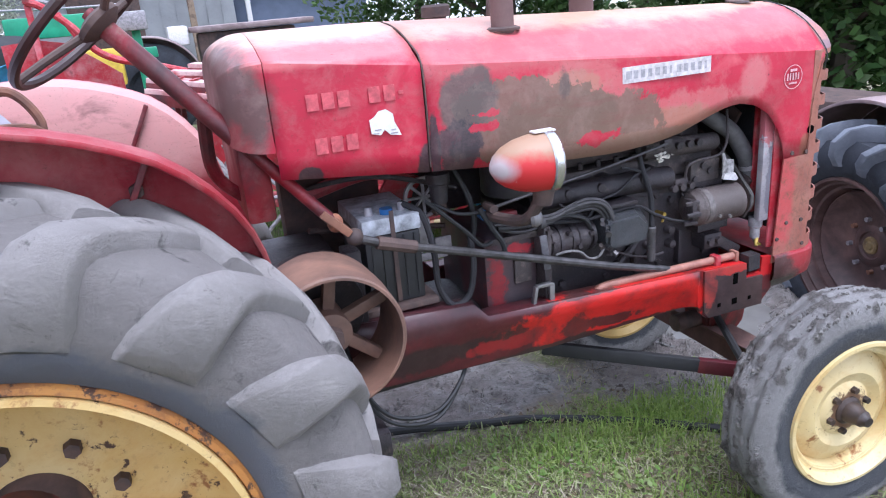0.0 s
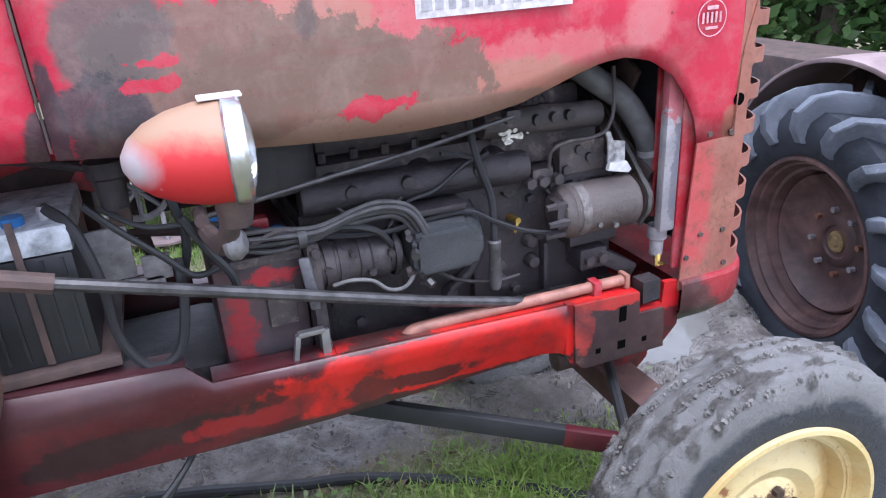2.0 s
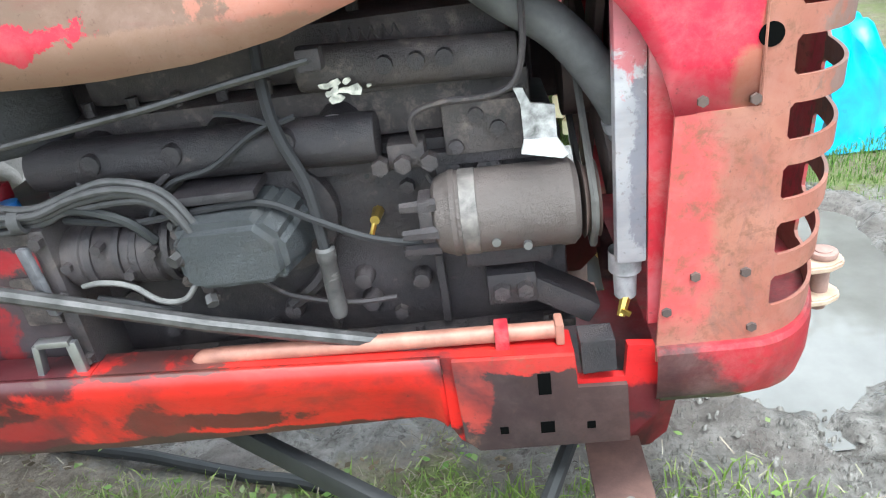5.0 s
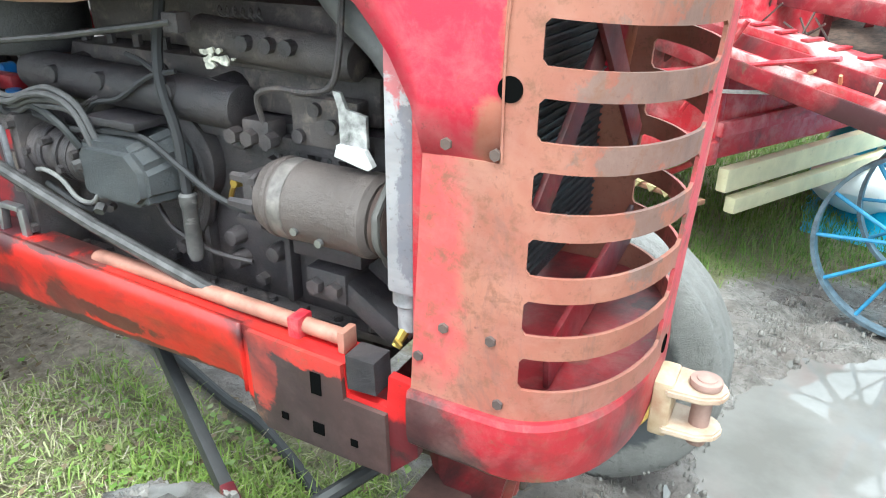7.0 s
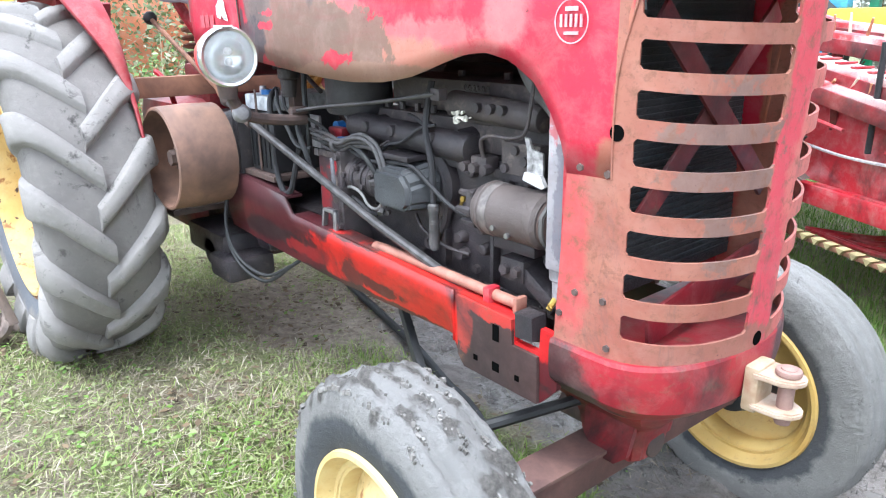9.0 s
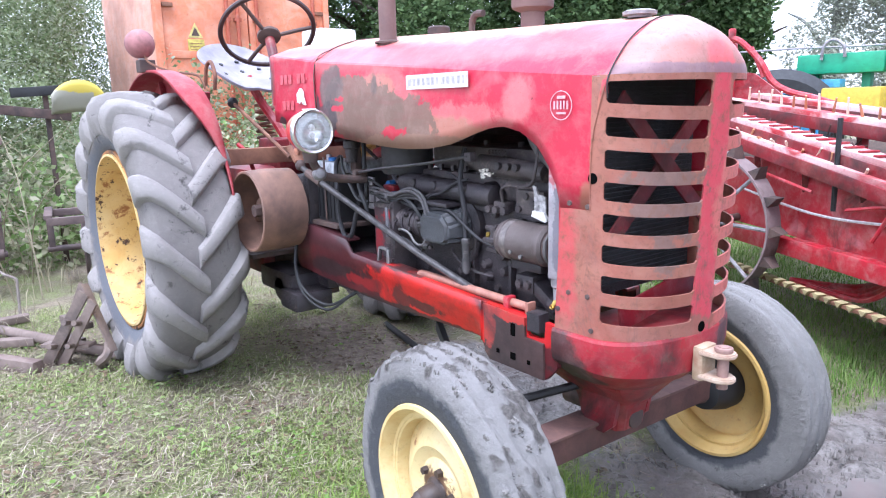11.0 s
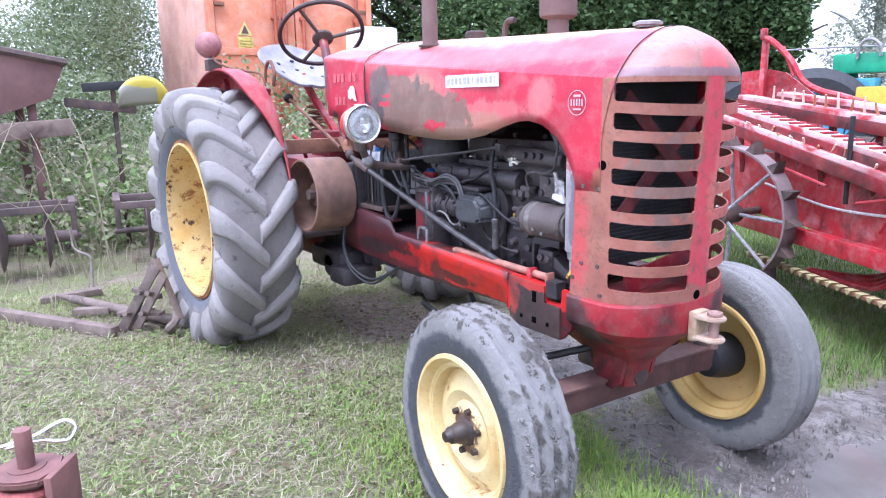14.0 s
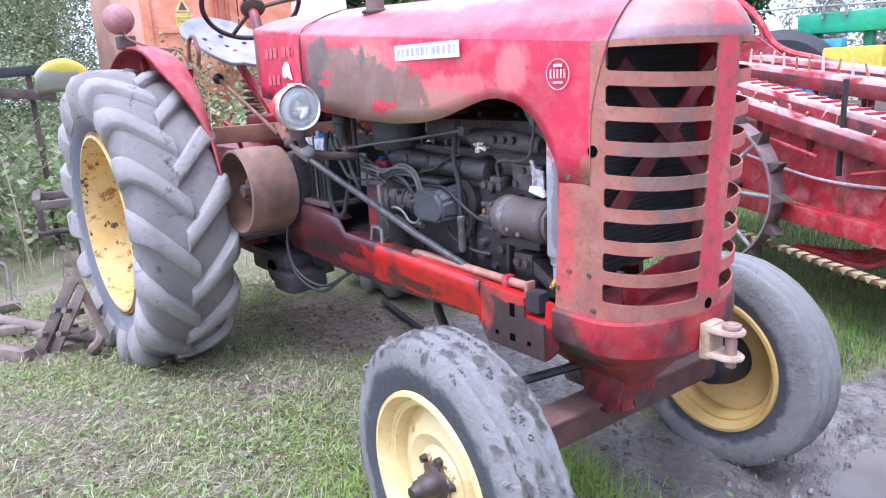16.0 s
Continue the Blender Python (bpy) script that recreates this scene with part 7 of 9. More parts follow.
# yellow-and-grey plough body
pl = thing("plough_board", (-4.7, -0.4, 0.1), "curved plough board, yellow and bare grey, on a dark beam", "plough")
pb = B()
rows = []
for i in range(13):
    t = i / 12
    hgt = 0.22 * math.sqrt(max(0.0, 1 - (2 * t - 0.95) ** 2 * 0.80)) + 0.01
    rows.append([pb.verts.new((-4.70 + 0.07 * math.sin(j / 6 * 2.0), -0.54 + 0.38 * t, 1.285 + 0.03 * t + hgt * j / 6)) for j in range(7)])
for a, b in zip(rows, rows[1:]):
    for j in range(6):
        pb.faces.new((a[j], a[j + 1], b[j + 1], b[j]))
_m = Mat("plough_paint")
solid(part("mouldboard", pb, _m.out(_m.mix(_m.math("ADD", _m.blob((-4.65, -0.34, 1.53), (0.5, 0.26, 0.09), 0.3, 0.25, 8.0), _m.blob((-4.65, -0.17, 1.40), (0.5, 0.07, 0.16), 0.3, 0.3, 8.0)), (0.33, 0.32, 0.26), (0.52, 0.41, 0.06)), 0.5, 0.0, _m.noise(30, 6), 0.3, 0.003), pl), 0.012)
part("beam", bar(B(), (-4.78, -0.78, 1.44), (-4.76, -0.45, 1.46), 0.05, 0.07, 0.005), BLACKRUB, pl)
part("beam", bar(B(), (-4.76, -0.92, 1.33), (-4.74, -0.40, 1.26), 0.06, 0.07, 0.005), RUSTDARK, pl)
part("upright", bar(B(), (-4.80, -0.55, ground_z(-4.80, -0.55)), (-4.80, -0.55, 1.42), 0.035, 0.035, 0.004), RUSTDARK, pl)


def disc_harrow(at, turn, label, n=4, deep=0.16):
    m = Matrix.Translation(at) @ Matrix.Rotation(radians(turn), 4, "Z")
    h = thing("disc_harrow", at, label, "harrow", "scrap implements")
    HR = rusty("harrow_rust", (0.085, 0.06, 0.06), (0.14, 0.10, 0.09), 10.0, 0.75, (0.05, 0.04, 0.04))

    def P(name, bm, mat=HR, par=None):
        bmesh.ops.transform(bm, matrix=m, verts=bm.verts)
        return part(name, bm, mat, par or h)
    L = 0.28 * n
    for y in (-deep, deep):
        P("frame_bar", bar(B(), (-0.06, y, 0.44), (L + 0.06, y, 0.44), 0.05, 0.05, 0.004))
    for x in (-0.05, L * 0.5, L + 0.05):
        P("cross_bar", bar(B(), (x, -deep - 0.02, 0.47), (x, deep + 0.02, 0.47), 0.05, 0.03, 0.004))
        P("hanger", bar(B(), (x, 0.0, 0.42), (x, 0.0, 0.22), 0.04, 0.03, 0.003))
    P("axle", cyl(B(), (-0.08, 0, 0.22), (L + 0.08, 0, 0.22), 0.022, None, 12))
    for k in range(n):
        x = 0.14 + 0.28 * k
        d = P("disc", lathe(B(), [(0.05, 0.0), (0.045, 0.06), (0.02, 0.16), (0, 0.215), (0.006, 0.216), (0.026, 0.16), (0.052, 0.06)], (x, 0, 0.22), (1, 0, 0), 32))
        P("spool", cyl(B(), (x + 0.05, 0, 0.22), (x + 0.20, 0, 0.22), 0.045, 0.04, 14))
    return h


disc_harrow(at_ground(-4.10, -2.22, 0.0) + Vector((0, 0, 0.05)), 84, "rusty disc harrow gang lying in weeds", 4)
disc_harrow(at_ground(-4.05, -0.70, 0.0) + Vector((0, 0, 0.03)), 80, "short rusty disc gang half hidden by weeds", 3, 0.24)

# scrap iron beside the rear wheel
sc = thing("scrap_toolbar", at_ground(-2.6, -1.2), "rusty toolbar with crossed flat bars lying on the grass", "scrap iron")
SR = rusty("scrap_rust", (0.115, 0.085, 0.072), (0.20, 0.152, 0.13), 12.0, 0.72, (0.06, 0.048, 0.045))
part("round_bar", cyl(B(), (-2.88, -1.245, 0.19), (-2.10, -0.82, 0.155), 0.026, 0.030, 14), SR, sc)
part("bar_tip", cyl(B(), (-2.88, -1.245, 0.19), (-3.02, -1.32, 0.195), 0.026, 0.006, 14), SR, sc)
for p, q, w_ in (((-2.275, -1.125, 0.11), (-2.10, -0.945, 0.485), 0.050), ((-2.240, -1.060, 0.11), (-2.03, -0.925, 0.455), 0.045)):
    part("flat_bar", bar(B(), p, q, 0.012, w_, 0.002), SR, sc)
part("strut", bar(B(), (-2.13, -0.935, 0.52), (-1.98, -0.875, 0.22), 0.035, 0.012, 0.002), SR, sc)
part("angle_edge", bar(B(), (-2.265, -1.075, 0.13), (-2.13, -0.94, 0.52), 0.014, 0.035, 0.002), SR, sc)
part("cross_plate", bar(B(), (-2.33, -1.10, 0.215), (-2.14, -0.93, 0.225), 0.06, 0.016, 0.003), SR, sc)
part("cross_tie", bar(B(), (-2.46, -0.98, 0.295), (-2.20, -0.93, 0.300), 0.055, 0.030, 0.004), SR, sc)
for p in ((-2.215, -1.075, 0.23), (-2.165, -1.01, 0.345), (-2.15, -1.01, 0.235), (-2.10, -0.98, 0.35)):
    part("clamp_bolt", cyl(B(), p, Vector(p) + Vector((0.035, -0.03, 0.012)), 0.014, None, 6), SR, sc)
part("chain_lump", tube(B(), [(-2.06, -0.90, 0.13), (-2.02, -0.93, 0.17), (-1.99, -0.90, 0.21), (-2.03, -0.88, 0.25)], 0.022, 7), SR, sc)
single("steel_channel", bar(B(), (-3.5, -1.955, 0.155), (-2.20, -1.155, 0.150), 0.055, 0.060, 0.005), rusty("bar_rust", (0.15, 0.11, 0.095), (0.21, 0.16, 0.14)), "long rusty square bar lying on the grass", "steel bar", "scrap implements")
for a, b, w in (((-3.12, -1.40), (-3.10, -1.06), 0.07), ((-2.72, -1.27), (-2.60, -1.10), 0.06), ((-2.60, -0.98), (-2.40, -0.93), 0.05)):
    single("scrap_bar", bar(B(), at_ground(*a, 0.035), at_ground(*b, 0.045), w, 0.04, 0.004), SR, "short rusty flat bar in the grass", "scrap iron", "scrap implements")
single("bent_rod", tube(B(), [(-3.30, -1.08, 0.13), (-3.34, -1.07, 0.28), (-3.36, -1.07, 0.34), (-3.44, -1.12, 0.365), (-3.60, -1.13, 0.38), (-3.62, -1.13, 0.50)], 0.008, 8), rusty("rod_rust", (0.14, 0.115, 0.10), (0.22, 0.19, 0.17)), "bent grey steel rod standing in the scrap", "steel rod")

# coupling of another implement in the foreground
cu = thing("implement_coupling", (0.30, -1.71, 0.0), "rusty implement coupling with red cord and a spring clip", "coupling")
CB = Vector((0.30, -1.712, -0.005))
CR = rusty("coupling_rust", (0.13, 0.06, 0.055), (0.22, 0.10, 0.09), 16.0, 0.7)
part("stand", cyl(B(), CB + Vector((0, 0, 0.03)), CB + Vector((0, 0, 0.62)), 0.040, None, 20), CR, cu)
RT, FW = Vector((0.57, 0.82, 0.0)), Vector((-0.82, 0.57, 0.0))
for z, r_ in ((0.588, 0.064), (0.682, 0.056)):
    jaw = B()
    low = [jaw.verts.new(CB + Vector((r_ * q * math.cos(a), r_ * q * math.sin(a), z))) for a, q in ((k * math.pi / 6 + 0.2, 1.0 if k % 3 else 1.1) for k in range(12))]
    ext = bmesh.ops.extrude_face_region(jaw, geom=[jaw.faces.new(low)])
    bmesh.ops.translate(jaw, verts=[g for g in ext["geom"] if isinstance(g, bmesh.types.BMVert)], vec=(0.004, 0.0, 0.016))
    bmesh.ops.bevel(jaw, geom=list(jaw.edges), offset=0.004, segments=2, affect="EDGES")
    part("jaw_plate", jaw, CR, cu)
side_ = Matrix((RT, FW, Vector((0, 0, 1)))).transposed().to_4x4()
side_.translation = CB + RT * 0.058
part("side_plate", box(B(), -0.007, 0.007, -0.045, 0.045, 0.44, 0.700, 0.004, side_), CR, cu)
for z in (0.50, 0.57):
    part("plate_bolt", cyl(B(), CB + RT * 0.060 - FW * 0.02 + Vector((0, 0, z)), CB + RT * 0.078 - FW * 0.02 + Vector((0, 0, z)), 0.013, None, 6), CR, cu)
part("lower_drum", lathe(B(), [(-0.05, 0.0), (-0.05, 0.040), (-0.04, 0.046), (0.03, 0.046), (0.036, 0.036), (0.04, 0.0)], CB + Vector((0, 0, 0.54)) - FW * 0.02, -FW, 28), CR, cu)
part("core", cyl(B(), CB + Vector((0, 0, 0.60)), CB + Vector((0, 0, 0.70)), 0.030, None, 20), CR, cu)
CORD = plain("red_cord", (0.42, 0.12, 0.11), 0.8, 0.0, 0.5, 60.0, 0.6)
for k in range(3):
    part("cord_turn", lathe(B(), [(0.008 * math.sin(a), 0.044 + 0.008 * math.cos(a)) for a in [j * math.pi / 3 for j in range(6)]], CB + Vector((0, 0, 0.628 + k * 0.016)), (0.10 - 0.09 * k, 0.06 * k, 1), 28, True), CORD, cu)
part("pin", cyl(B(), CB + Vector((0.0, 0, 0.70)), CB + Vector((0.0, 0, 0.768)), 0.014, None, 16, 0.002), CR, cu)
part("spring_clip", tube(B(), [(0.296 - 0.4 * u, y, 0.738 + u) for u, y in ((0.0, -1.748), (0.002, -1.72), (0.006, -1.69), (0.016, -1.66), (0.017, -1.642), (0.004, -1.630), (-0.013, -1.642), (-0.012, -1.662), (-0.004, -1.69), (-0.004, -1.738))], 0.0036, 8), CHROME, cu, "bright bent spring clip")


# ---- red harvesting implement ----
KO = Vector((0.22, 1.97, 0.0))
AA, BBX = Vector((-0.882, 0.471, 0)), Vector((0.471, 0.882, 0))
HM = Matrix((AA, BBX, Vector((0, 0, 1)))).transposed().to_4x4()
HM.translation = KO
hv = thing("harvester_header", KO, "red harvesting implement with toothed bars and cream boards", "harvester")
WORNRED = red_paint("worn_pink_red", red=(0.42, 0.022, 0.035), fade=(0.70, 0.50, 0.49), lo=0.40, hi=0.52, rust=0.66, rough=0.5, film=0.5, speckle=0.4)
# near-black chaff: shade in the gaps between the bars is put into it
TRASH = rusty("shaded_chaff", (0.035, 0.022, 0.018), (0.11, 0.07, 0.05), 40.0, 0.9, (0.015, 0.01, 0.01))
KNIFE = rusty("dirty_yellow_knife", (0.34, 0.28, 0.14), (0.44, 0.37, 0.20), 20.0, 0.7, (0.12, 0.08, 0.05))
CREAM = plain("cream_board", (0.66, 0.60, 0.40), 0.6, 0.0, 0.15, 8.0)


def hp(name, bm, mat=MACHINE, par=None, label=""):
    bmesh.ops.transform(bm, matrix=HM, verts=bm.verts)
    bmesh.ops.reverse_faces(bm, faces=bm.faces)
    return part(name, bm, mat, par or hv, label)


hp("front_panel", box(B(), 0.0, 0.74, 0.0, 0.03, 0.44, 0.93, 0.006))
hp("end_panel", box(B(), 0.0, 0.03, 0.031, 2.9, 0.44, 1.05, 0.006))
hp("floor", box(B(), 0.03, 0.74, 0.03, 2.9, 0.42, 0.44))
hp("inner_panel", box(B(), 0.74, 1.54, 0.56, 0.59, 0.44, 0.88, 0.006), REDDARK)
hp("inner_end", box(B(), 0.71, 0.74, 0.031, 0.56, 0.44, 0.93, 0.006))
hp("back_panel", box(B(), 1.52, 1.55, 0.60, 2.9, 0.44, 0.95, 0.006))
hp("cream_board", bar(B(), (-0.03, 0.05, 0.35), (-0.03, 2.8, 0.38), 0.05, 0.10, 0.008), CREAM)
hp("cream_board", bar(B(), (-0.05, 0.10, 0.24), (-0.04, 2.8, 0.26), 0.05, 0.07, 0.008), CREAM)
hp("pinch_bar", bar(B(), (-0.015, 0.0, 0.56), (-0.015, 2.9, 0.60), 0.03, 0.06, 0.006))
hp("pinch_bar", bar(B(), (0.0, -0.015, 0.50), (0.74, -0.015, 0.50), 0.03, 0.05, 0.006))
for z0 in (0.70,):
    hp("rope_line", tube(B(), [(-0.3, -0.03, 0.76), (0.1, -0.03, 0.70), (0.6, -0.03, 0.68), (1.2, -0.03, 0.74)], 0.008, 6), PALE)
TINE = plain("pale_tine", (0.66, 0.54, 0.42), 0.5)
TINE2 = rusty("orange_tine", (0.45, 0.20, 0.10), (0.58, 0.32, 0.18), 20.0)
tine_rng = random.Random(21)
for j, (b0, z0, w, sl) in enumerate(((0.30, 1.085, 0.10, 0.09), (0.03, 0.945, 0.13, 0.15), (-0.05, 0.865, 0.06, 0.16), (0.62, 1.10, 0.12, 0.09))):
    rb = hp("reel_bar", bar(B(), (-0.75, b0, z0 - 0.75 * sl), (2.1, b0, z0 + 2.1 * sl), w, 0.045, 0.006), WORNRED)
    hp("bar_lip", bar(B(), (-0.75, b0 - w / 2 - 0.008, z0 - 0.04 - 0.75 * sl), (2.1, b0 - w / 2 - 0.008, z0 - 0.04 + 2.1 * sl), 0.014, 0.07, 0.003), REDDARK, rb)
    if j in (0, 2):
        for k in range(24):
            a = -0.68 + k * 0.115
            zt, up = z0 + a * sl, 0.085 if j == 0 else 0.03
            if tine_rng.random() < 0.18:
                continue
            e1, e2 = tine_rng.uniform(-0.03, 0.03), tine_rng.uniform(-0.02, 0.02)
            t = tube(B(), [(a, b0 + 0.01, zt + 0.015), (a - 0.035 + e1, b0 - 0.02 + e2, zt + 0.02 + up + e2)], (0.009, 0.006), 6, 1)
            hp("tine", t, TINE if tine_rng.random() < 0.6 else TINE2, rb)
    elif j == 1:
        for k in range(27):
            a = -0.7 + k * 0.10
            hp("slat_rib", box(B(), a, a + 0.03, b0 - 0.05, b0 + 0.05, z0 + a * sl + 0.026, z0 + a * sl + 0.036, 0.003), FENDER, rb)
    for k in range(7):
        a = -0.6 + k * 0.42
        hp("bar_stay", bar(B(), (a, b0, z0 + a * sl - 0.02), (a + 0.05, b0 + 0.06, 0.78), 0.03, 0.02, 0.003), REDDARK, rb)
hp("deck", bar(B(), (0.7, 0.05, 0.80), (0.7, 1.0, 0.98), 2.7, 0.02), TRASH)
hp("side_panel", box(B(), 0.745, 1.80, 0.012, 0.040, 0.52, 0.93, 0.006), MACHINE)
hp("ledge_beam", box(B(), -0.02, 1.80, -0.05, 0.010, 0.42, 0.515, 0.008), MACHINE)
debris = random.Random(9)
for k in range(26):
    a, b_ = debris.uniform(-0.3, 1.8), debris.uniform(0.08, 0.3)
    hp("trash_stem", tube(B(), [(a, b_, 0.90 + 0.1 * a), (a + debris.uniform(-0.15, 0.15), b_ + debris.uniform(-0.1, 0.1), 0.95 + 0.12 * a + debris.uniform(0, 0.08))], 0.004, 4, 1), RUSTDARK)
hp("black_stake", tube(B(), [(0.42, -0.05, 0.72), (0.40, -0.07, 1.18)], 0.013, 8, 1), BLACKRUB)
for a0, z0, a1, z1 in ((-0.45, 0.90, 0.30, 0.74), (-0.10, 0.98, 0.12, 0.62), (0.55, 0.80, 1.20, 0.90)):
    hp("linkage_rod", tube(B(), [(a0, -0.075, z0), (a1, -0.075, z1)], 0.010, 8, 1), MACHINE)
for k in range(4):
    hp("under_rod", tube(B(), [(0.1 + 0.06 * k, 0.06 + 0.05 * k, 0.40), (0.35 + 0.08 * k, 0.10 + 0.06 * k, 0.26), (0.75 + 0.05 * k, 0.10, 0.24)], 0.014, 6), MACHINE)
hp("knife_bar", bar(B(), (-0.02, -0.05, 0.27), (1.30, -0.03, 0.25), 0.06, 0.02, 0.003), RUST)
for k in range(16):
    hp("knife_section", plate(B(), [(0.02 + 0.08 * k, 0.0), (0.07 + 0.08 * k, 0.0), (0.045 + 0.08 * k, -0.03)], -0.09, 0.05, Matrix.Translation((0, 0, 0.285)) @ Matrix.Rotation(0, 4, "X")), KNIFE)


def lug_wheel():
    c = Vector((-0.96, 2.28, 0.55))
    axis = Vector((-0.075, -0.995, 0.0)).normalized()
    w = part("drive_wheel", lathe(B(), [(-0.065, 0.425), (-0.065, 0.437), (0.065, 0.437), (0.065, 0.425)], c, axis, 64, True), rusty("wheel_rust", (0.17, 0.125, 0.125), (0.24, 0.18, 0.18)), hv, "rusty iron spoked wheel with lugs")
    m = axes_to(axis)
    for k in range(16):
        a = 2 * math.pi * k / 16
        r = m @ Vector((math.cos(a), math.sin(a), 0))
        t = m @ Vector((-math.sin(a), math.cos(a), 0))
        b = B()
        vs = [b.verts.new(p) for p in (c + r * 0.437 - axis * 0.055 - t * 0.03, c + r * 0.437 + axis * 0.055 - t * 0.03, c + r * 0.437 + axis * 0.055 + t * 0.03, c + r * 0.437 - axis * 0.055 + t * 0.03, c + r * 0.51 - axis * 0.02, c + r * 0.51 + axis * 0.05)]
        for f in ((0, 1, 5, 4), (3, 4, 5, 2), (0, 4, 3), (1, 2, 5), (0, 3, 2, 1)):
            b.faces.new([vs[i] for i in f])
        part("lug", b, RUSTDARK, w)
        if k % 2 == 0:
            part("spoke", cyl(B(), c + r * 0.05 + axis * (0.05 if k % 4 else -0.05), c + r * 0.426, 0.012, None, 8), SHELLGREY, w)
    part("hub", cyl(B(), c - axis * 0.09, c + axis * 0.09, 0.06, None, 18, 0.006), RUSTDARK, w)
    part("wheel_axle", cyl(B(), c - axis * 0.35, c + axis * 0.12, 0.025, None, 12), RUSTDARK, w)


lug_wheel()


# ---- blue-wheeled implement and tarpaulin ----
BLUEP = plain("weathered_blue_paint", (0.06, 0.26, 0.46), 0.5, 0.0, 0.3, 16.0)
bw = thing("hay_rake", (1.05, 2.2, -0.15), "old hay tool with blue spoked wheels and red arched frame", "hay rake")


def blue_wheel(c, axis, r=0.36):
    c, axis = Vector(c), Vector(axis).normalized()
    w = part("spoked_wheel", lathe(B(), [(-0.022, r - 0.014), (-0.022, r), (0.022, r), (0.022, r - 0.014)], c, axis, 56, True), plain("worn_blue_rim", (0.13, 0.17, 0.21), 0.5, 0.2, 0.45, 30.0), bw, "blue iron wheel with thin spokes")
    m = axes_to(axis)
    for k in range(12):
        a = 2 * math.pi * k / 12 + 0.1
        d = m @ Vector((math.cos(a), math.sin(a), 0))
        part("spoke", cyl(B(), c + d * 0.04 + axis * (0.03 if k % 2 else -0.03), c + d * (r - 0.008), 0.0075, None, 8), BLUEP, w)
    part("hub", lathe(B(), [(-0.06, 0.0), (-0.06, 0.035), (-0.03, 0.055), (0.03, 0.055), (0.06, 0.035), (0.075, 0.02), (0.075, 0.0)], c, axis, 20), BLUEP, w)


blue_wheel((0.95, 1.72, 0.305), (-0.22, -0.97, 0), 0.335)
blue_wheel((1.10, 2.22, 0.305), (-0.22, -0.97, 0), 0.335)
part("axle", cyl(B(), (0.94, 1.68, 0.305), (1.14, 2.32, 0.305), 0.02, None, 12), RUST, bw)
part("arch_frame", tube(B(), [(0.55, 2.6, 0.99), (0.74, 2.20, 1.04), (0.86, 1.92, 0.93), (0.905, 1.83, 0.66), (0.915, 1.84, 0.42)], 0.035, 10), MACHINE, bw, "red arched frame tube")
part("arch_foot", lathe(B(), [(0, 0.0), (0, 0.12), (0.02, 0.12), (0.03, 0.06), (0.12, 0.05), (0.12, 0.0)], (0.96, 1.92, 0.40), (0, 0, 1), 20), rusty("red_rust_foot", (0.32, 0.08, 0.06), (0.42, 0.14, 0.10)), bw)
part("frame_beam", bar(B(), (0.25, 2.35, 0.70), (0.88, 1.88, 0.84), 0.04, 0.10, 0.008), MACHINE, bw)
part("steering_ring", tube(B(), [(1.25 + 0.26 * math.cos(a), 2.05 + 0.26 * math.sin(a), 0.78) for a in [k * math.pi / 8 for k in range(17)]], 0.014, 6, 2), PALE, bw)
TARP = plain("blue_tarpaulin", (0.03, 0.36, 0.62), 0.35, 0.0, 0.25, 6.0)
tp = B()
bmesh.ops.create_grid(tp, x_segments=46, y_segments=40, size=1.0)
for v in tp.verts:
    x, y = v.co.x, v.co.y
    h = max(0.0, 1 - (x * x + y * y) ** 1.5) ** 0.6
    f = 0.16 * noise.noise((x * 3.1, y * 3.1, 0.5)) + 0.09 * noise.noise((x * 8, y * 8, 1.5)) + 0.05 * abs(noise.noise((x * 17, y * 17, 3)))
    wx, wy = 1.55 + x * 0.95, 3.55 + y * 0.85
    v.co = Vector((wx + 0.05 * noise.noise((x * 6, y * 6, 9)), wy, ground_z(wx, wy) + 0.75 * h + f * h + 0.005))
single("tarpaulin", tp, TARP, "crumpled blue plastic tarpaulin over a heap", "tarpaulin", angle=1.2)
ws = thing("plastic_sheeting", (1.0, 3.4, -0.1), "heap of white plastic sheeting beside the tarpaulin", "plastic sheet")
for k in range(5):
    b = ball(B(), (0.85 + 0.22 * k, 3.1 + 0.18 * (k % 3), ground_z(1, 3.2) + 0.20 + 0.13 * (k % 2)), 0.24, 10, (1.1, 0.9, 0.6))
    for v in b.verts:
        v.co += Vector((0.04 * noise.noise(v.co * 9), 0.04 * noise.noise(v.co * 9 + Vector((5, 0, 0))), 0.04 * noise.noise(v.co * 9 + Vector((0, 7, 0)))))
    part("wrap", b, plain("white_plastic", (0.72, 0.74, 0.76), 0.4, 0, 0.08), ws)


# ---- dark tractor parked across the track ----
tb = thing("parked_tractor", (1.6, 0.5, -0.42), "dark parked tractor with rusty wheel centre and grey mudguard", "tractor")
WC, WA = Vector((1.532, 0.481, 0.233)), Vector((-0.981, 0.194, 0.0))
wm = Matrix.Translation(WC) @ axes_to(WA)
WHEELBROWN = rusty("wheel_brown", (0.052, 0.028, 0.027), (0.185, 0.104, 0.092), 6.0, 0.50, (0.040, 0.024, 0.024))
# paler bluish copy of the tyre rubber: dust, with light on lugs put in
LUGRUB = rubber("dusty_lit_lug_rubber", (0.070, 0.076, 0.092), (0.150, 0.163, 0.195), 0.35, 0.6)
tw = part("rear_wheel", lathe(B(), [(-0.20, 0.0), (-0.20, 0.33), (-0.085, 0.33), (-0.085, 0.0)], WC, WA, 40), RUSTDARK, tb, "rust-brown wheel centre with big black tyre")
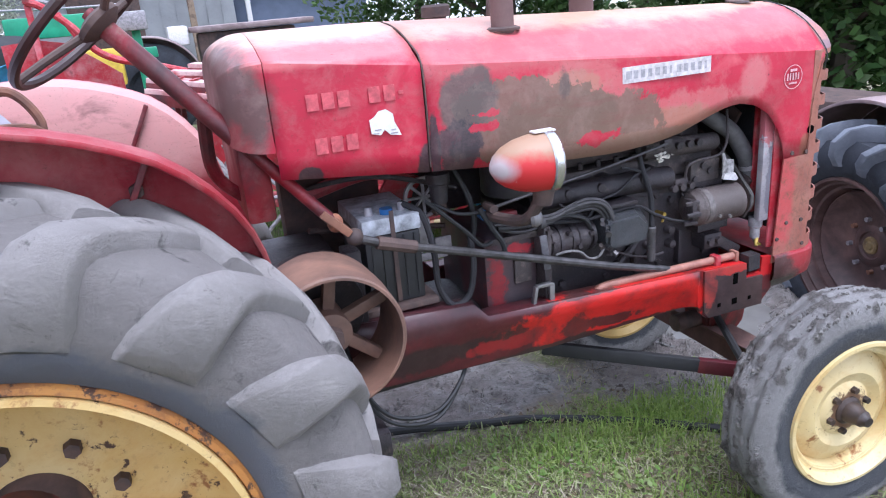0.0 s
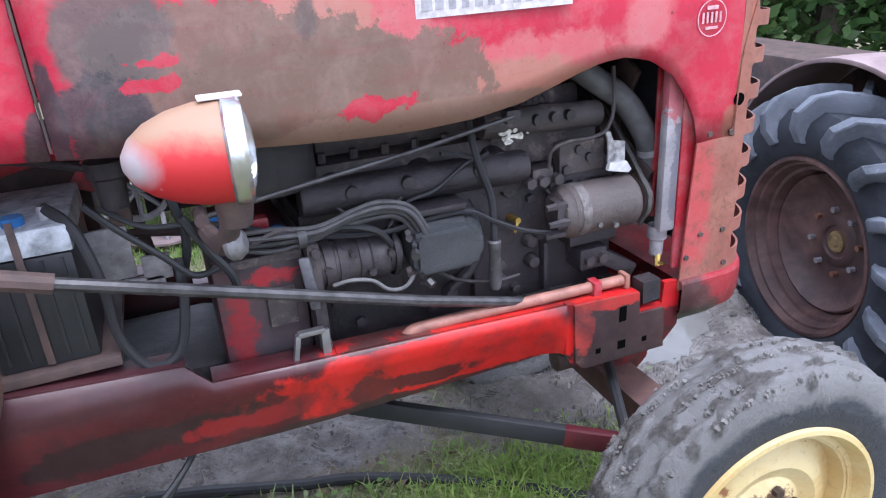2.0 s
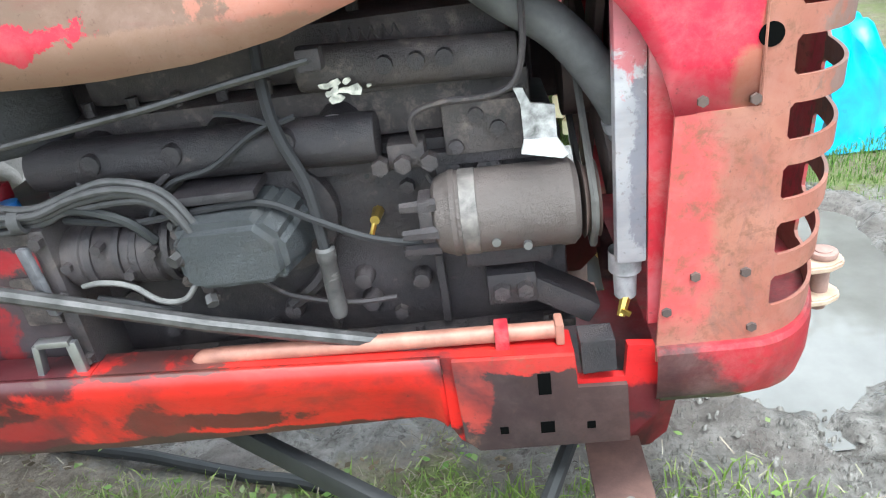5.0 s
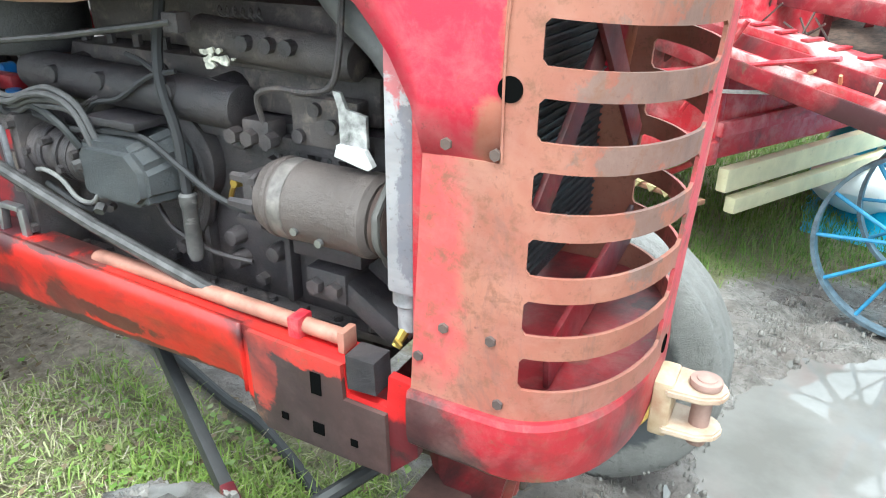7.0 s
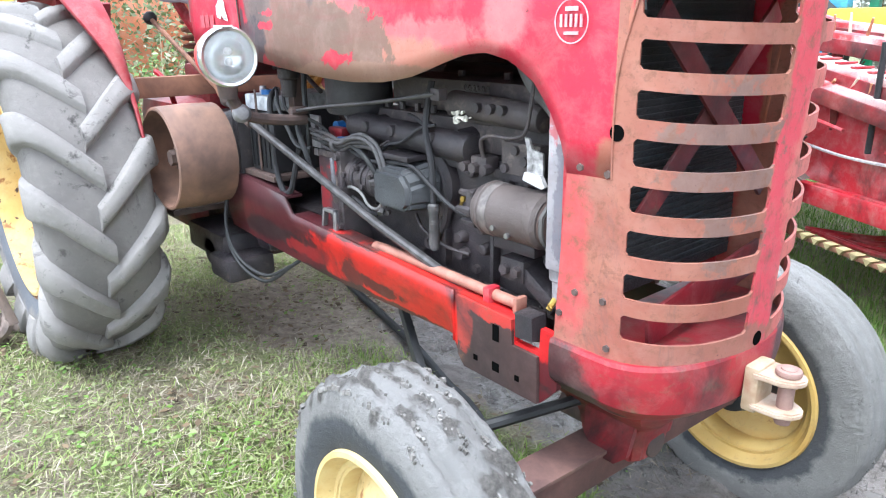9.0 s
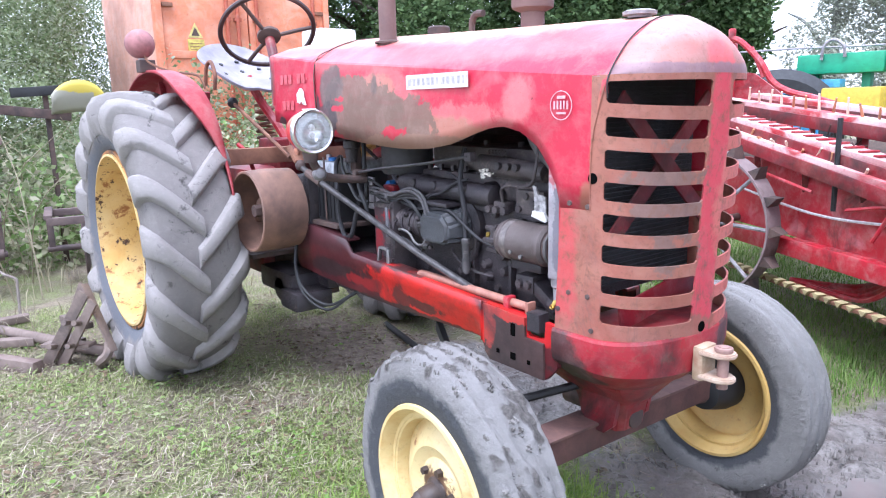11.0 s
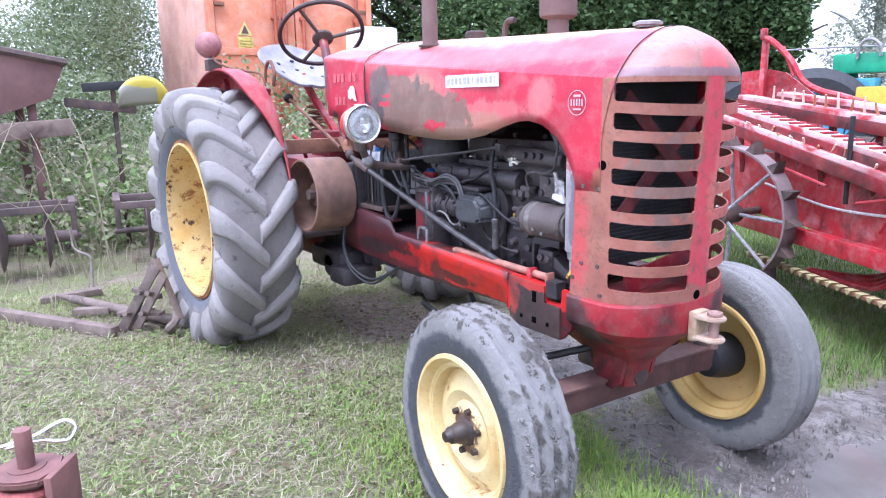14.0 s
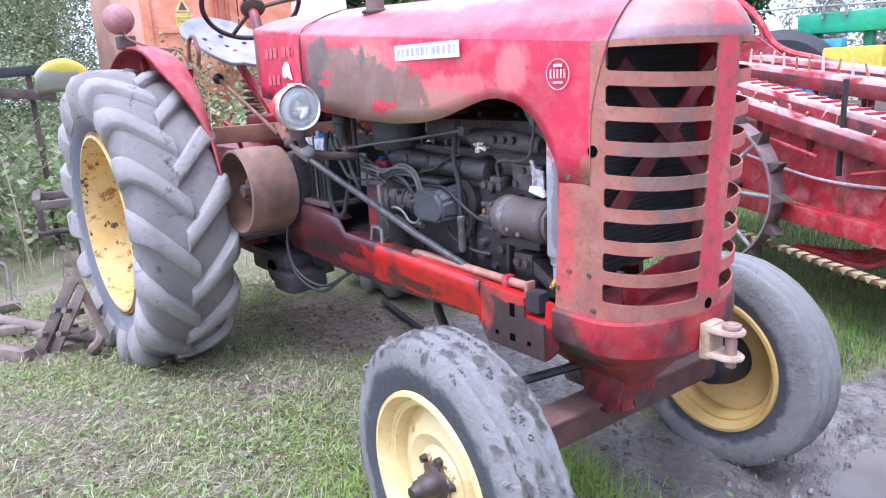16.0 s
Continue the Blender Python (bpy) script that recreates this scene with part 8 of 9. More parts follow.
part("tyre", lathe(B(), [(0.105, 0.368), (0.128, 0.390), (0.146, 0.45), (0.140, 0.512), (0.110, 0.556), (-0.03, 0.576), (-0.178, 0.572), (-0.208, 0.525), (-0.212, 0.46), (-0.190, 0.392), (-0.165, 0.368)], WC, WA, 72), TYRE_B, tw)
part("rim", lathe(B(), [(0.104, 0.374), (0.116, 0.368), (0.116, 0.354), (0.094, 0.346), (0.084, 0.344), (0.082, 0.334), (0.064, 0.326), (0.040, 0.320), (0.036, 0.306), (0.012, 0.300), (-0.016, 0.291), (0.004, 0.286), (0.008, 0.278), (-0.004, 0.266), (-0.028, 0.238), (-0.050, 0.205), (-0.060, 0.170), (-0.060, 0.110), (-0.052, 0.100), (-0.050, 0.072), (-0.060, 0.066), (-0.062, 0.0)], WC, WA, 64), WHEELBROWN, tw)
part("hub_plate", lathe(B(), [(-0.061, 0.046), (-0.050, 0.044), (-0.046, 0.036), (-0.050, 0.024), (-0.044, 0.016), (-0.044, 0.0)], WC, WA, 28), rusty("ochre_hub", (0.16, 0.105, 0.050), (0.30, 0.21, 0.09), 20.0, 0.6, (0.07, 0.045, 0.035)), tw)
for k in range(8):
    a = k * math.pi / 4 + 0.2
    p = wm @ Vector((0.135 * math.cos(a), 0.135 * math.sin(a), -0.062))
    part("wheel_bolt", cyl(B(), p, p + WA * 0.026, 0.013, None, 6), SHELLGREY if k % 3 else RUST, tw)
# tall hooked bars of the tread
WTURN = math.atan2((wm.to_3x3().inverted() @ Vector((0, 0, 1))).y, (wm.to_3x3().inverted() @ Vector((0, 0, 1))).x) - math.pi / 2
LUG_RUN = [(-0.01, 0.576, 0.0), (0.05, 0.573, 0.10), (0.095, 0.565, 0.20), (0.135, 0.550, 0.29), (0.168, 0.518, 0.345), (0.180, 0.485, 0.375), (0.178, 0.430, 0.385)]
for s in (-1, 1):
    for k in range(17):
        a0 = 2 * math.pi * (k + (0.5 if s > 0 else 0)) / 17
        b, rows = B(), []
        for i, (h, r, da) in enumerate(LUG_RUN):
            (ha, ra, _), (hb, rb, _) = LUG_RUN[max(i - 1, 0)], LUG_RUN[min(i + 1, 6)]
            nn = Vector((-(rb - ra), hb - ha)).normalized()
            up = (0.062, 0.070, 0.076, 0.076, 0.064, 0.040, 0.006)[i]
            rows.append([b.verts.new(wm @ Vector(((r + nn.y * u) * math.cos(a0 + da + dw / r), (r + nn.y * u) * math.sin(a0 + da + dw / r), -0.03 + s * (h + nn.x * u)))) for dw, u in ((-0.030, -0.006), (-0.020, up * 0.92), (-0.014, up), (0.014, up), (0.020, up * 0.92), (0.030, -0.006))])
        for p, q in zip(rows, rows[1:]):
            for j in range(5):
                b.faces.new((p[j], p[j + 1], q[j + 1], q[j]))
        b.faces.new(rows[0])
        b.faces.new(rows[-1])
        part("tread_lug", b, LUGRUB, tw)
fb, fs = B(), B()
rows, sides = [], []
for a in [radians(v) for v in np.linspace(-70, 78, 31)]:
    def at(r, h):
        return wm @ Vector((r * math.cos(a + math.pi / 2 + WTURN), r * math.sin(a + math.pi / 2 + WTURN), h))
    rows.append([fb.verts.new(at(r, h)) for h, r in ((0.035, 0.722), (0.030, 0.738), (-0.10, 0.742), (-0.36, 0.735))])
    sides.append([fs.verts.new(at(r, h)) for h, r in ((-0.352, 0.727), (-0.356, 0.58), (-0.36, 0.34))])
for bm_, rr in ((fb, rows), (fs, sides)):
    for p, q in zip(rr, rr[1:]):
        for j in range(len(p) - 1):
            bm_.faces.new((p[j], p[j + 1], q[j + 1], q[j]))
guard = solid(part("mudguard", fb, rusty("pinkish_guard", (0.24, 0.17, 0.17), (0.34, 0.25, 0.25), 8.0, 0.6, (0.15, 0.10, 0.10)), tb), 0.006)
# inner wall in dark rust: shade under the guard put into its colour
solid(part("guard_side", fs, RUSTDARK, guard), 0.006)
part("axle_housing", cyl(B(), WC - WA * 0.20, WC - WA * 1.0, 0.09, None, 20), RUSTDARK, tb)
part("body", box(B(), 2.45, 2.95, -0.4, 2.4, 0.1, 0.75, 0.05), RUSTDARK, tb)

# ---- machines in the distance ----
ot = thing("old_tractor", (-1.2, 6.3, 0.0), "old rusty grey tractor with open engine and white tank", "tractor")
RG = rusty("grey_pink_rust", (0.20, 0.15, 0.15), (0.30, 0.23, 0.23), 5.0, 0.6, (0.14, 0.09, 0.09))
part("hood", box(B(), -1.30, 0.60, 5.95, 6.55, 1.46, 1.55, 0.04), RG, ot)
part("engine", box(B(), -1.2, 0.3, 6.05, 6.45, 0.75, 1.45, 0.05), RUSTDARK, ot)
for k in range(5):
    part("engine_detail", cyl(B(), (-1.0 + 0.28 * k, 6.04, 1.0 + 0.1 * (k % 2)), (-1.0 + 0.28 * k, 5.94, 1.02 + 0.1 * (k % 2)), 0.08 - 0.008 * k, None, 12), RUST if k % 2 else ENGINE2, ot)
part("white_tank", box(B(), -1.62, -1.32, 6.0, 6.5, 1.30, 1.58, 0.05), WHITE, ot)
fg = B()
rows = []
for a in [radians(v) for v in np.linspace(10, 170, 21)]:
    rows.append([fg.verts.new((-1.95 + r * math.cos(a), y, 0.72 + r * math.sin(a))) for y, r in ((5.70, 0.74), (5.72, 0.76), (6.0, 0.77), (6.02, 0.5))])
for p, q in zip(rows, rows[1:]):
    for j in range(3):
        fg.faces.new((p[j], p[j + 1], q[j + 1], q[j]))
solid(part("mudguard", fg, RG, ot), 0.008)
part("rear_wheel", lathe(B(), [(-0.14, 0.36), (-0.16, 0.55), (-0.10, 0.68), (0.10, 0.68), (0.16, 0.55), (0.14, 0.36), (0.05, 0.30), (0.05, 0.0)], (-1.95, 5.85, 0.70), (0, -1, 0), 40), TYRE_B, ot)
part("front_wheel", lathe(B(), [(-0.08, 0.20), (-0.09, 0.30), (-0.05, 0.37), (0.05, 0.37), (0.09, 0.30), (0.08, 0.20), (0.03, 0.16), (0.03, 0.0)], (0.25, 5.75, 0.35), (0, -1, 0), 32), TYRE_B, ot)
part("frame", box(B(), -2.2, 0.5, 6.1, 6.4, 0.5, 0.74, 0.03), RUSTDARK, ot)

ot.location += Vector((0.32, 3.8, -0.06))

gm = thing("green_machine", (-2.5, 7.8, 0.0), "green and grey farm machine with yellow hopper and blue wheels", "farm machine")
GREEN = plain("machine_green", (0.03, 0.30, 0.16), 0.45, 0.0, 0.25, 6.0)
part("tank_body", box(B(), -3.06, -2.05, 7.62, 8.1, 1.53, 1.77, 0.03), GREEN, gm)
part("seed_box", box(B(), -2.044, -1.55, 7.64, 8.08, 1.53, 1.75, 0.03), SHELLGREY, gm, "dull grey metal box")
part("guide_rail", tube(B(), [(-3.9, 7.75, 1.87), (-3.0, 7.7, 1.86), (-2.4, 7.7, 1.84), (-1.8, 7.7, 1.84)], 0.012, 8), SHELLGREY, gm)
part("handle_loop", tube(B(), [(-2.75, 7.6, 1.70), (-2.72, 7.58, 1.86), (-2.62, 7.58, 1.93), (-2.50, 7.58, 1.86), (-2.48, 7.6, 1.72)], 0.02, 8), SHELLGREY, gm)
part("chassis", box(B(), -3.2, -1.5, 7.7, 8.0, 1.20, 1.32, 0.02), GREEN, gm)
for x in (-2.9, -2.3, -1.7):
    part("leg", bar(B(), (x, 7.85, 0.0), (x, 7.85, 1.53), 0.10, 0.10, 0.01), GREEN, gm)
part("yellow_box", box(B(), -2.55, -1.9, 7.2, 7.6, 0.95, 1.36, 0.03), plain("machine_yellow", (0.60, 0.42, 0.05), 0.5), gm)
for x, y in ((-3.04, 7.2), (-4.0, 7.6)):
    gw = part("wheel", lathe(B(), [(-0.16, 0.46), (-0.19, 0.62), (-0.12, 0.74), (0.12, 0.74), (0.19, 0.62), (0.16, 0.46)], (x, y, 0.86), (0.45, -0.9, 0), 40, True), plain("black_tyre", (0.035, 0.037, 0.042), 0.7), gm)
    part("wheel_rim", lathe(B(), [(0.15, 0.465), (0.16, 0.45), (0.08, 0.42), (0.02, 0.30), (0.03, 0.10), (0.06, 0.0)], (x, y, 0.86), (0.45, -0.9, 0), 32), BLUEP, gw, "blue wheel rim")
part("blue_frame", box(B(), -3.6, -2.4, 7.35, 7.5, 1.36, 1.46, 0.02), BLUEP, gm)

la = thing("red_loader", (-2.3, 5.0, 0.0), "red implement with a bent lifting arm standing behind the header", "implement")
part("lift_arm", tube(B(), [(-2.44, 5.0, 1.84), (-2.33, 5.0, 1.79), (-2.14, 5.0, 1.61), (-2.01, 5.0, 1.42), (-1.84, 5.0, 1.32), (-1.58, 5.0, 1.25), (-1.0, 5.0, 1.06)], 0.030, 8), MACHINE, la)
part("arm_brace", tube(B(), [(-2.23, 5.0, 1.74), (-2.10, 5.0, 1.46)], 0.018, 8, 1), MACHINE, la)
part("arm_eye", box(B(), -2.465, -2.405, 4.97, 5.03, 1.82, 1.93, 0.02), MACHINE, la)
part("arm_post", bar(B(), (-2.45, 5.05, 0.0), (-2.44, 5.05, 1.82), 0.06, 0.05, 0.006), MACHINE, la)
part("arm_post", bar(B(), (-1.0, 5.05, 0.0), (-1.0, 5.02, 1.05), 0.06, 0.05, 0.006), MACHINE, la)
part("side_sheet", plate(B(), [(-2.72, 1.52), (-2.45, 1.54), (-2.25, 1.50), (-2.05, 1.36), (-1.85, 1.20), (-1.85, 0.5), (-2.72, 0.5)], 5.12, 0.02), MACHINE, la)

barn = thing("barn", (-1.0, 19.0, 0.0), "grey sheet-clad barn with a blue-grey lean-to", "barn")
BARNM = plain("weathered_grey_sheet", (0.30, 0.31, 0.33), 0.7, 0.0, 0.2, 1.5)
part("wall", box(B(), -4.5, 0.6, 17.5, 24.0, 0, 3.0, 0.03), BARNM, barn)
rf = B()
plate(rf, [(-4.9, 2.9), (1.0, 2.9), (-1.9, 4.6)], 17.2, 7.0)
part("roof", rf, plain("dark_roof_sheet", (0.16, 0.17, 0.18), 0.7, 0, 0.2, 2.0), barn)
part("lean_to", box(B(), 0.62, 4.2, 18.0, 22.0, 0, 2.2, 0.03), plain("blue_grey_sheet", (0.13, 0.16, 0.24), 0.6, 0, 0.2, 2.0), barn)
part("lean_to_roof", box(B(), 0.62, 4.5, 17.8, 22.2, 2.21, 2.32, 0.02), BARNM, barn)
for k in range(14):
    part("cladding_rib", box(B(), -4.4 + k * 0.36, -4.34 + k * 0.36, 17.46, 17.499, 0.1, 2.9), BARNM, barn)
part("door", box(B(), -3.2, -1.6, 17.44, 17.48, 0, 2.3, 0.01), RUSTDARK, barn)
part("post", box(B(), 0.9, 1.02, 17.6, 17.72, 0, 2.3, 0.01), WHITE, barn)
part("post", box(B(), -0.55, -0.40, 16.8, 16.95, 0, 2.9, 0.01), rusty("wood_post", (0.24, 0.18, 0.13), (0.30, 0.22, 0.16)), barn)


# ---- plants ----
rng = np.random.default_rng(7)


def stuff(name, verts, faces, material, label, category):
    me = bpy.data.meshes.new(name)
    me.from_pydata(verts, [], faces)
    me.materials.append(material)
    return tagged(new(name, me), label, category, kind="stuff")


def blades(n, region, height, width, keep, lean=0.5):
    """Bent grass blades of three triangles each."""
    V, F = [], []
    x0, x1, y0, y1 = region
    while n > 0:
        x, y = rng.uniform(x0, x1), rng.uniform(y0, y1)
        n -= 1
        k = keep(x, y)
        if rng.random() > k:
            continue
        h = height * rng.uniform(0.45, 1.25) * (0.6 + 0.6 * k)
        w = width * rng.uniform(0.6, 1.3)
        a = rng.uniform(0, 2 * math.pi)
        l = lean * rng.uniform(0.1, 1.2) * h
        dx, dy = math.cos(a), math.sin(a)
        px, py = -dy * w / 2, dx * w / 2
        z = ground_z(x, y) - 0.005
        b = len(V)
        V += [(x - px, y - py, z), (x + px, y + py, z), (x + dx * l * 0.35 - px * 0.8, y + dy * l * 0.35 - py * 0.8, z + h * 0.6), (x + dx * l * 0.35 + px * 0.8, y + dy * l * 0.35 + py * 0.8, z + h * 0.6), (x + dx * l, y + dy * l, z + h * (1 - 0.25 * l / h))]
        F += [(b, b + 1, b + 3, b + 2), (b + 2, b + 3, b + 4)]
    return V, F


def patch(x, y, s=1.6, o=0.0):
    return 0.5 + 0.5 * noise.noise((x * s + o, y * s - o, 0.7))


def mown(x, y):
    """1 where withered clippings cover the ground."""
    return min(1.0, 1.15 * math.exp(-((x + 0.55) / 0.42) ** 2 - ((y + 1.08) / 0.42) ** 2) + 0.7 * math.exp(-((x + 1.7) / 0.5) ** 2 - ((y + 1.7) / 0.5) ** 2))


def grassy(x, y):
    m = mud_amount(x, y)
    g = max(0.0, 1 - 1.7 * m) * (0.16 + 0.84 * min(1, max(0, (0.6 * patch(x, y) + 0.4 * patch(x, y, 5.0, 4.0) - 0.36) * 3.0)))
    # lush strip by the front wheels and under the belly's edge
    g += 1.1 * math.exp(-((x - 0.36) / 0.22) ** 2 - ((y + 0.22) / 0.26) ** 2) + 0.9 * math.exp(-((x + 0.10) / 0.30) ** 2 - ((y + 0.12) / 0.20) ** 2)
    g *= 1 - 0.72 * mown(x, y)
    if -2.2 < x < -0.3 and (0.20 if x > -1.15 else -0.05) + 0.06 * math.sin(x * 5) < y < 0.9:
        g *= 0.12 if x < -0.5 else 0.3
    return g


GRASS = leafy("grass_blades", [(0.08, 0.12, 0.03), (0.19, 0.26, 0.07), (0.31, 0.37, 0.13), (0.45, 0.45, 0.23), (0.56, 0.51, 0.38)], (0.36, 0.35, 0.18), 0.7, 0.3)
V, F = blades(170000, (-3.4, 1.9, -2.5, 1.2), 0.034, 0.0036, grassy, 1.9)
stuff("grass", V, F, GRASS, "short trampled green and yellowed grass", "grass")
LUSH = leafy("lush_blades", [(0.15, 0.24, 0.05), (0.25, 0.36, 0.08), (0.37, 0.45, 0.13)], (0.26, 0.34, 0.09), 0.6, 0.35)
V, F = blades(36000, (-1.2, 0.75, -0.95, 0.25), 0.085, 0.0045, lambda x, y: 1.0 * math.exp(-((x - 0.42) / 0.17) ** 2 - ((y + 0.20) / 0.24) ** 2) + 0.9 * math.exp(-((x + 0.12) / 0.30) ** 2 - ((y + 0.02) / 0.15) ** 2) + 0.30 * math.exp(-((x + 0.88) / 0.20) ** 2 - ((y - 0.10) / 0.09) ** 2) + 0.55 * math.exp(-((x + 0.58) / 0.17) ** 2 - ((y + 0.06) / 0.13) ** 2) + 0.42 * math.exp(-((x + 0.28) / 0.34) ** 2 - ((y + 0.60) / 0.22) ** 2), 0.9)
stuff("lush_grass", V, F, LUSH, "lush bright green tuft of grass by the front wheel", "grass")
V, F = blades(100000, (-3, 2.6, 1.2, 6.0), 0.055, 0.0045, lambda x, y: max(0, 1 - 1.6 * mud_amount(x, y)), 0.9)
# darker greens: shade under the header is put into the blades' colour
FARG = leafy("far_grass_blades", [(0.07, 0.14, 0.025), (0.13, 0.24, 0.045), (0.20, 0.31, 0.07), (0.30, 0.33, 0.15)], (0.14, 0.21, 0.06), 0.6, 0.3)
stuff("far_grass", V, F, FARG, "green grass beyond the track", "grass")
DRY = leafy("dry_stems", [(0.30, 0.26, 0.17), (0.40, 0.35, 0.24), (0.24, 0.20, 0.13), (0.46, 0.42, 0.32)], (0.30, 0.26, 0.18), 0.7, 0.2)
V, F = blades(2600, (-5.2, -2.3, -2.6, 0.4), 0.19, 0.006, lambda x, y: 0.75 * patch(x, y, 2.0, 3.0) ** 1.5 * (1 if x < -2.7 or y < -1.6 else 0.3), 0.8)
stuff("dry_grass", V, F, DRY, "tall dry bleached grass stems among scrap", "grass")


def litter(n, region, keep, size=(0.02, 0.08), lift=0.014, wide=(0.0012, 0.0036)):
    V, F = [], []
    x0, x1, y0, y1 = region
    for _ in range(n):
        x, y = rng.uniform(x0, x1), rng.uniform(y0, y1)
        if rng.random() > keep(x, y) or pool_radius(x, y) < 1.3:
            continue
        l, w, a = rng.uniform(*size), rng.uniform(*wide), rng.uniform(0, math.pi)
        z = ground_z(x, y) + rng.uniform(0.004, lift + 0.014)
        c, s, t = math.cos(a), math.sin(a), rng.uniform(-0.012, 0.02)
        b = len(V)
        V += [(x - c * l / 2 + s * w / 2, y - s * l / 2 - c * w / 2, z), (x - c * l / 2 - s * w / 2, y - s * l / 2 + c * w / 2, z + 0.001), (x + c * l / 2 - s * w / 2, y + s * l / 2 + c * w / 2, z + t), (x + c * l / 2 + s * w / 2, y + s * l / 2 - c * w / 2, z + t + 0.001)]
        F.append((b, b + 1, b + 2, b + 3))
    return V, F


STRAW = leafy("cut_straw", [(0.10, 0.078, 0.055), (0.24, 0.195, 0.145), (0.38, 0.32, 0.255), (0.26, 0.25, 0.15), (0.54, 0.47, 0.40)], (0.32, 0.27, 0.205), 0.8, 0.1)
V, F = litter(85000, (-3.2, 1.9, -2.5, 0.9), lambda x, y: (0.35 if -1.9 < x < -0.35 and y > (0.22 if x > -1.15 else -0.05) else 1.0) * max(0.05, 1 - 1.2 * mud_amount(x, y)) * (0.20 + 0.4 * patch(x, y, 1.2, 9.0) + 0.5 * mown(x, y)), (0.015, 0.060), 0.012, (0.0010, 0.0032))
stuff("straw", V, F, STRAW, "cut withered straw and clippings strewn on the ground", "straw")
CLIP = leafy("green_clippings", [(0.09, 0.13, 0.035), (0.17, 0.23, 0.065), (0.27, 0.33, 0.12), (0.40, 0.42, 0.23)], (0.21, 0.26, 0.095), 0.8, 0.2)
V, F = litter(75000, (-3.2, 1.5, -2.5, 0.6), lambda x, y: max(0.0, 1 - 1.6 * mud_amount(x, y)) * min(1, 0.75 * grassy(x, y)), (0.012, 0.042), 0.018, (0.0014, 0.0042))
stuff("grass_clippings", V, F, CLIP, "mown green grass clippings lying in the turf", "grass")


def leaves(points, size, flat=0.5):
    """Small pointed leaves, folded along the middle, at the given places."""
    V, F = [], []
    for p in points:
        l = size * rng.uniform(0.6, 1.4)
        a, e = rng.uniform(0, 2 * math.pi), rng.uniform(-1, 1) * (1 - flat) * 1.4
        d = np.array([math.cos(a) * math.cos(e), math.sin(a) * math.cos(e), math.sin(e)])
        s = np.cross(d, rng.normal(size=3) * (1 - flat) + np.array([0, 0, 1.0]))
        s /= np.linalg.norm(s) + 1e-9
        b = len(V)
        q = np.array(p)
        V += [tuple(q), tuple(q + d * l * 0.5 + s * l * 0.30), tuple(q + d * l), tuple(q + d * l * 0.5 - s * l * 0.30)]
        F += [(b, b + 1, b + 2, b + 3)]
    return V, F


CLOVER = leafy("broad_leaves", [(0.12, 0.22, 0.045), (0.17, 0.29, 0.06), (0.24, 0.33, 0.11), (0.34, 0.35, 0.20)], (0.19, 0.26, 0.09), 0.55, 0.3)
pts = []
while len(pts) < 3600:
    x, y = rng.uniform(-2.6, 1.3), rng.uniform(-2.2, 0.4)
    if rng.random() < grassy(x, y) * (0.15 + 0.85 * (patch(x, y, 2.3, 5.0) > 0.52)):
        pts.append((x, y, ground_z(x, y) + rng.uniform(0.012, 0.045)))
V, F = leaves(pts, 0.022, 0.8)
stuff("broadleaf_weeds", V, F, CLOVER, "low broad-leaved weeds in the grass", "weeds")


DEAD = leafy("dead_leaves", [(0.06, 0.045, 0.032), (0.13, 0.09, 0.055), (0.22, 0.16, 0.10), (0.09, 0.075, 0.05)], (0.11, 0.085, 0.055), 0.8, 0.1)
pts = []
while len(pts) < 3800:
    x, y = rng.uniform(-3.0, 1.5), rng.uniform(-2.4, 0.5)
    if rng.random() < 0.25 + 0.75 * (patch(x, y, 1.9, 2.0) > 0.5) and mud_amount(x, y) < 0.5:
        pts.append((x, y, ground_z(x, y) + rng.uniform(0.008, 0.032)))
V, F = leaves(pts, 0.026, 0.8)
stuff("dead_leaf_litter", V, F, DEAD, "brown dead leaves and rotted clippings in the grass", "leaf litter")


def cloud_points(n, lobes):
    """Places in the outer shell of a heap of uneven lobes."""
    out = []
    w = np.array([l[3] * l[4] for l in lobes])
    w = w / w.sum()
    for i in rng.choice(len(lobes), n, p=w):
        x, y, z, rx, rz = lobes[i]
        v = rng.normal(size=3)
        v /= np.linalg.norm(v)
        k = 1 + 0.35 * noise.noise((v[0] * 2.2 + i, v[1] * 2.2, v[2] * 2.2)) + 0.18 * noise.noise((v[0] * 6, v[1] * 6 + i, v[2] * 6))
        r = k * (1 - 0.45 * rng.random() ** 1.6)
        p = (x + v[0] * rx * r, y + v[1] * rx * r, z + v[2] * rz * r)
        if p[2] > 0.02:
            out.append(p)
    return out


HEDGE = leafy("hedge_leaves", [(0.06, 0.11, 0.045), (0.09, 0.15, 0.055), (0.13, 0.20, 0.075), (0.18, 0.24, 0.12)], (0.10, 0.15, 0.06), 0.8, 0.35)
BRUSH = leafy("brush_leaves", [(0.09, 0.14, 0.05), (0.17, 0.22, 0.10), (0.27, 0.31, 0.18), (0.38, 0.40, 0.31)], (0.24, 0.28, 0.16), 0.8, 0.4)
HEDGE2 = leafy("near_hedge_leaves", [(0.03, 0.07, 0.02), (0.06, 0.12, 0.03), (0.10, 0.17, 0.05), (0.16, 0.21, 0.10)], (0.06, 0.11, 0.035), 0.5, 0.25)
BARK = rusty("bark", (0.07, 0.055, 0.04), (0.11, 0.09, 0.07), 8.0, 0.9)


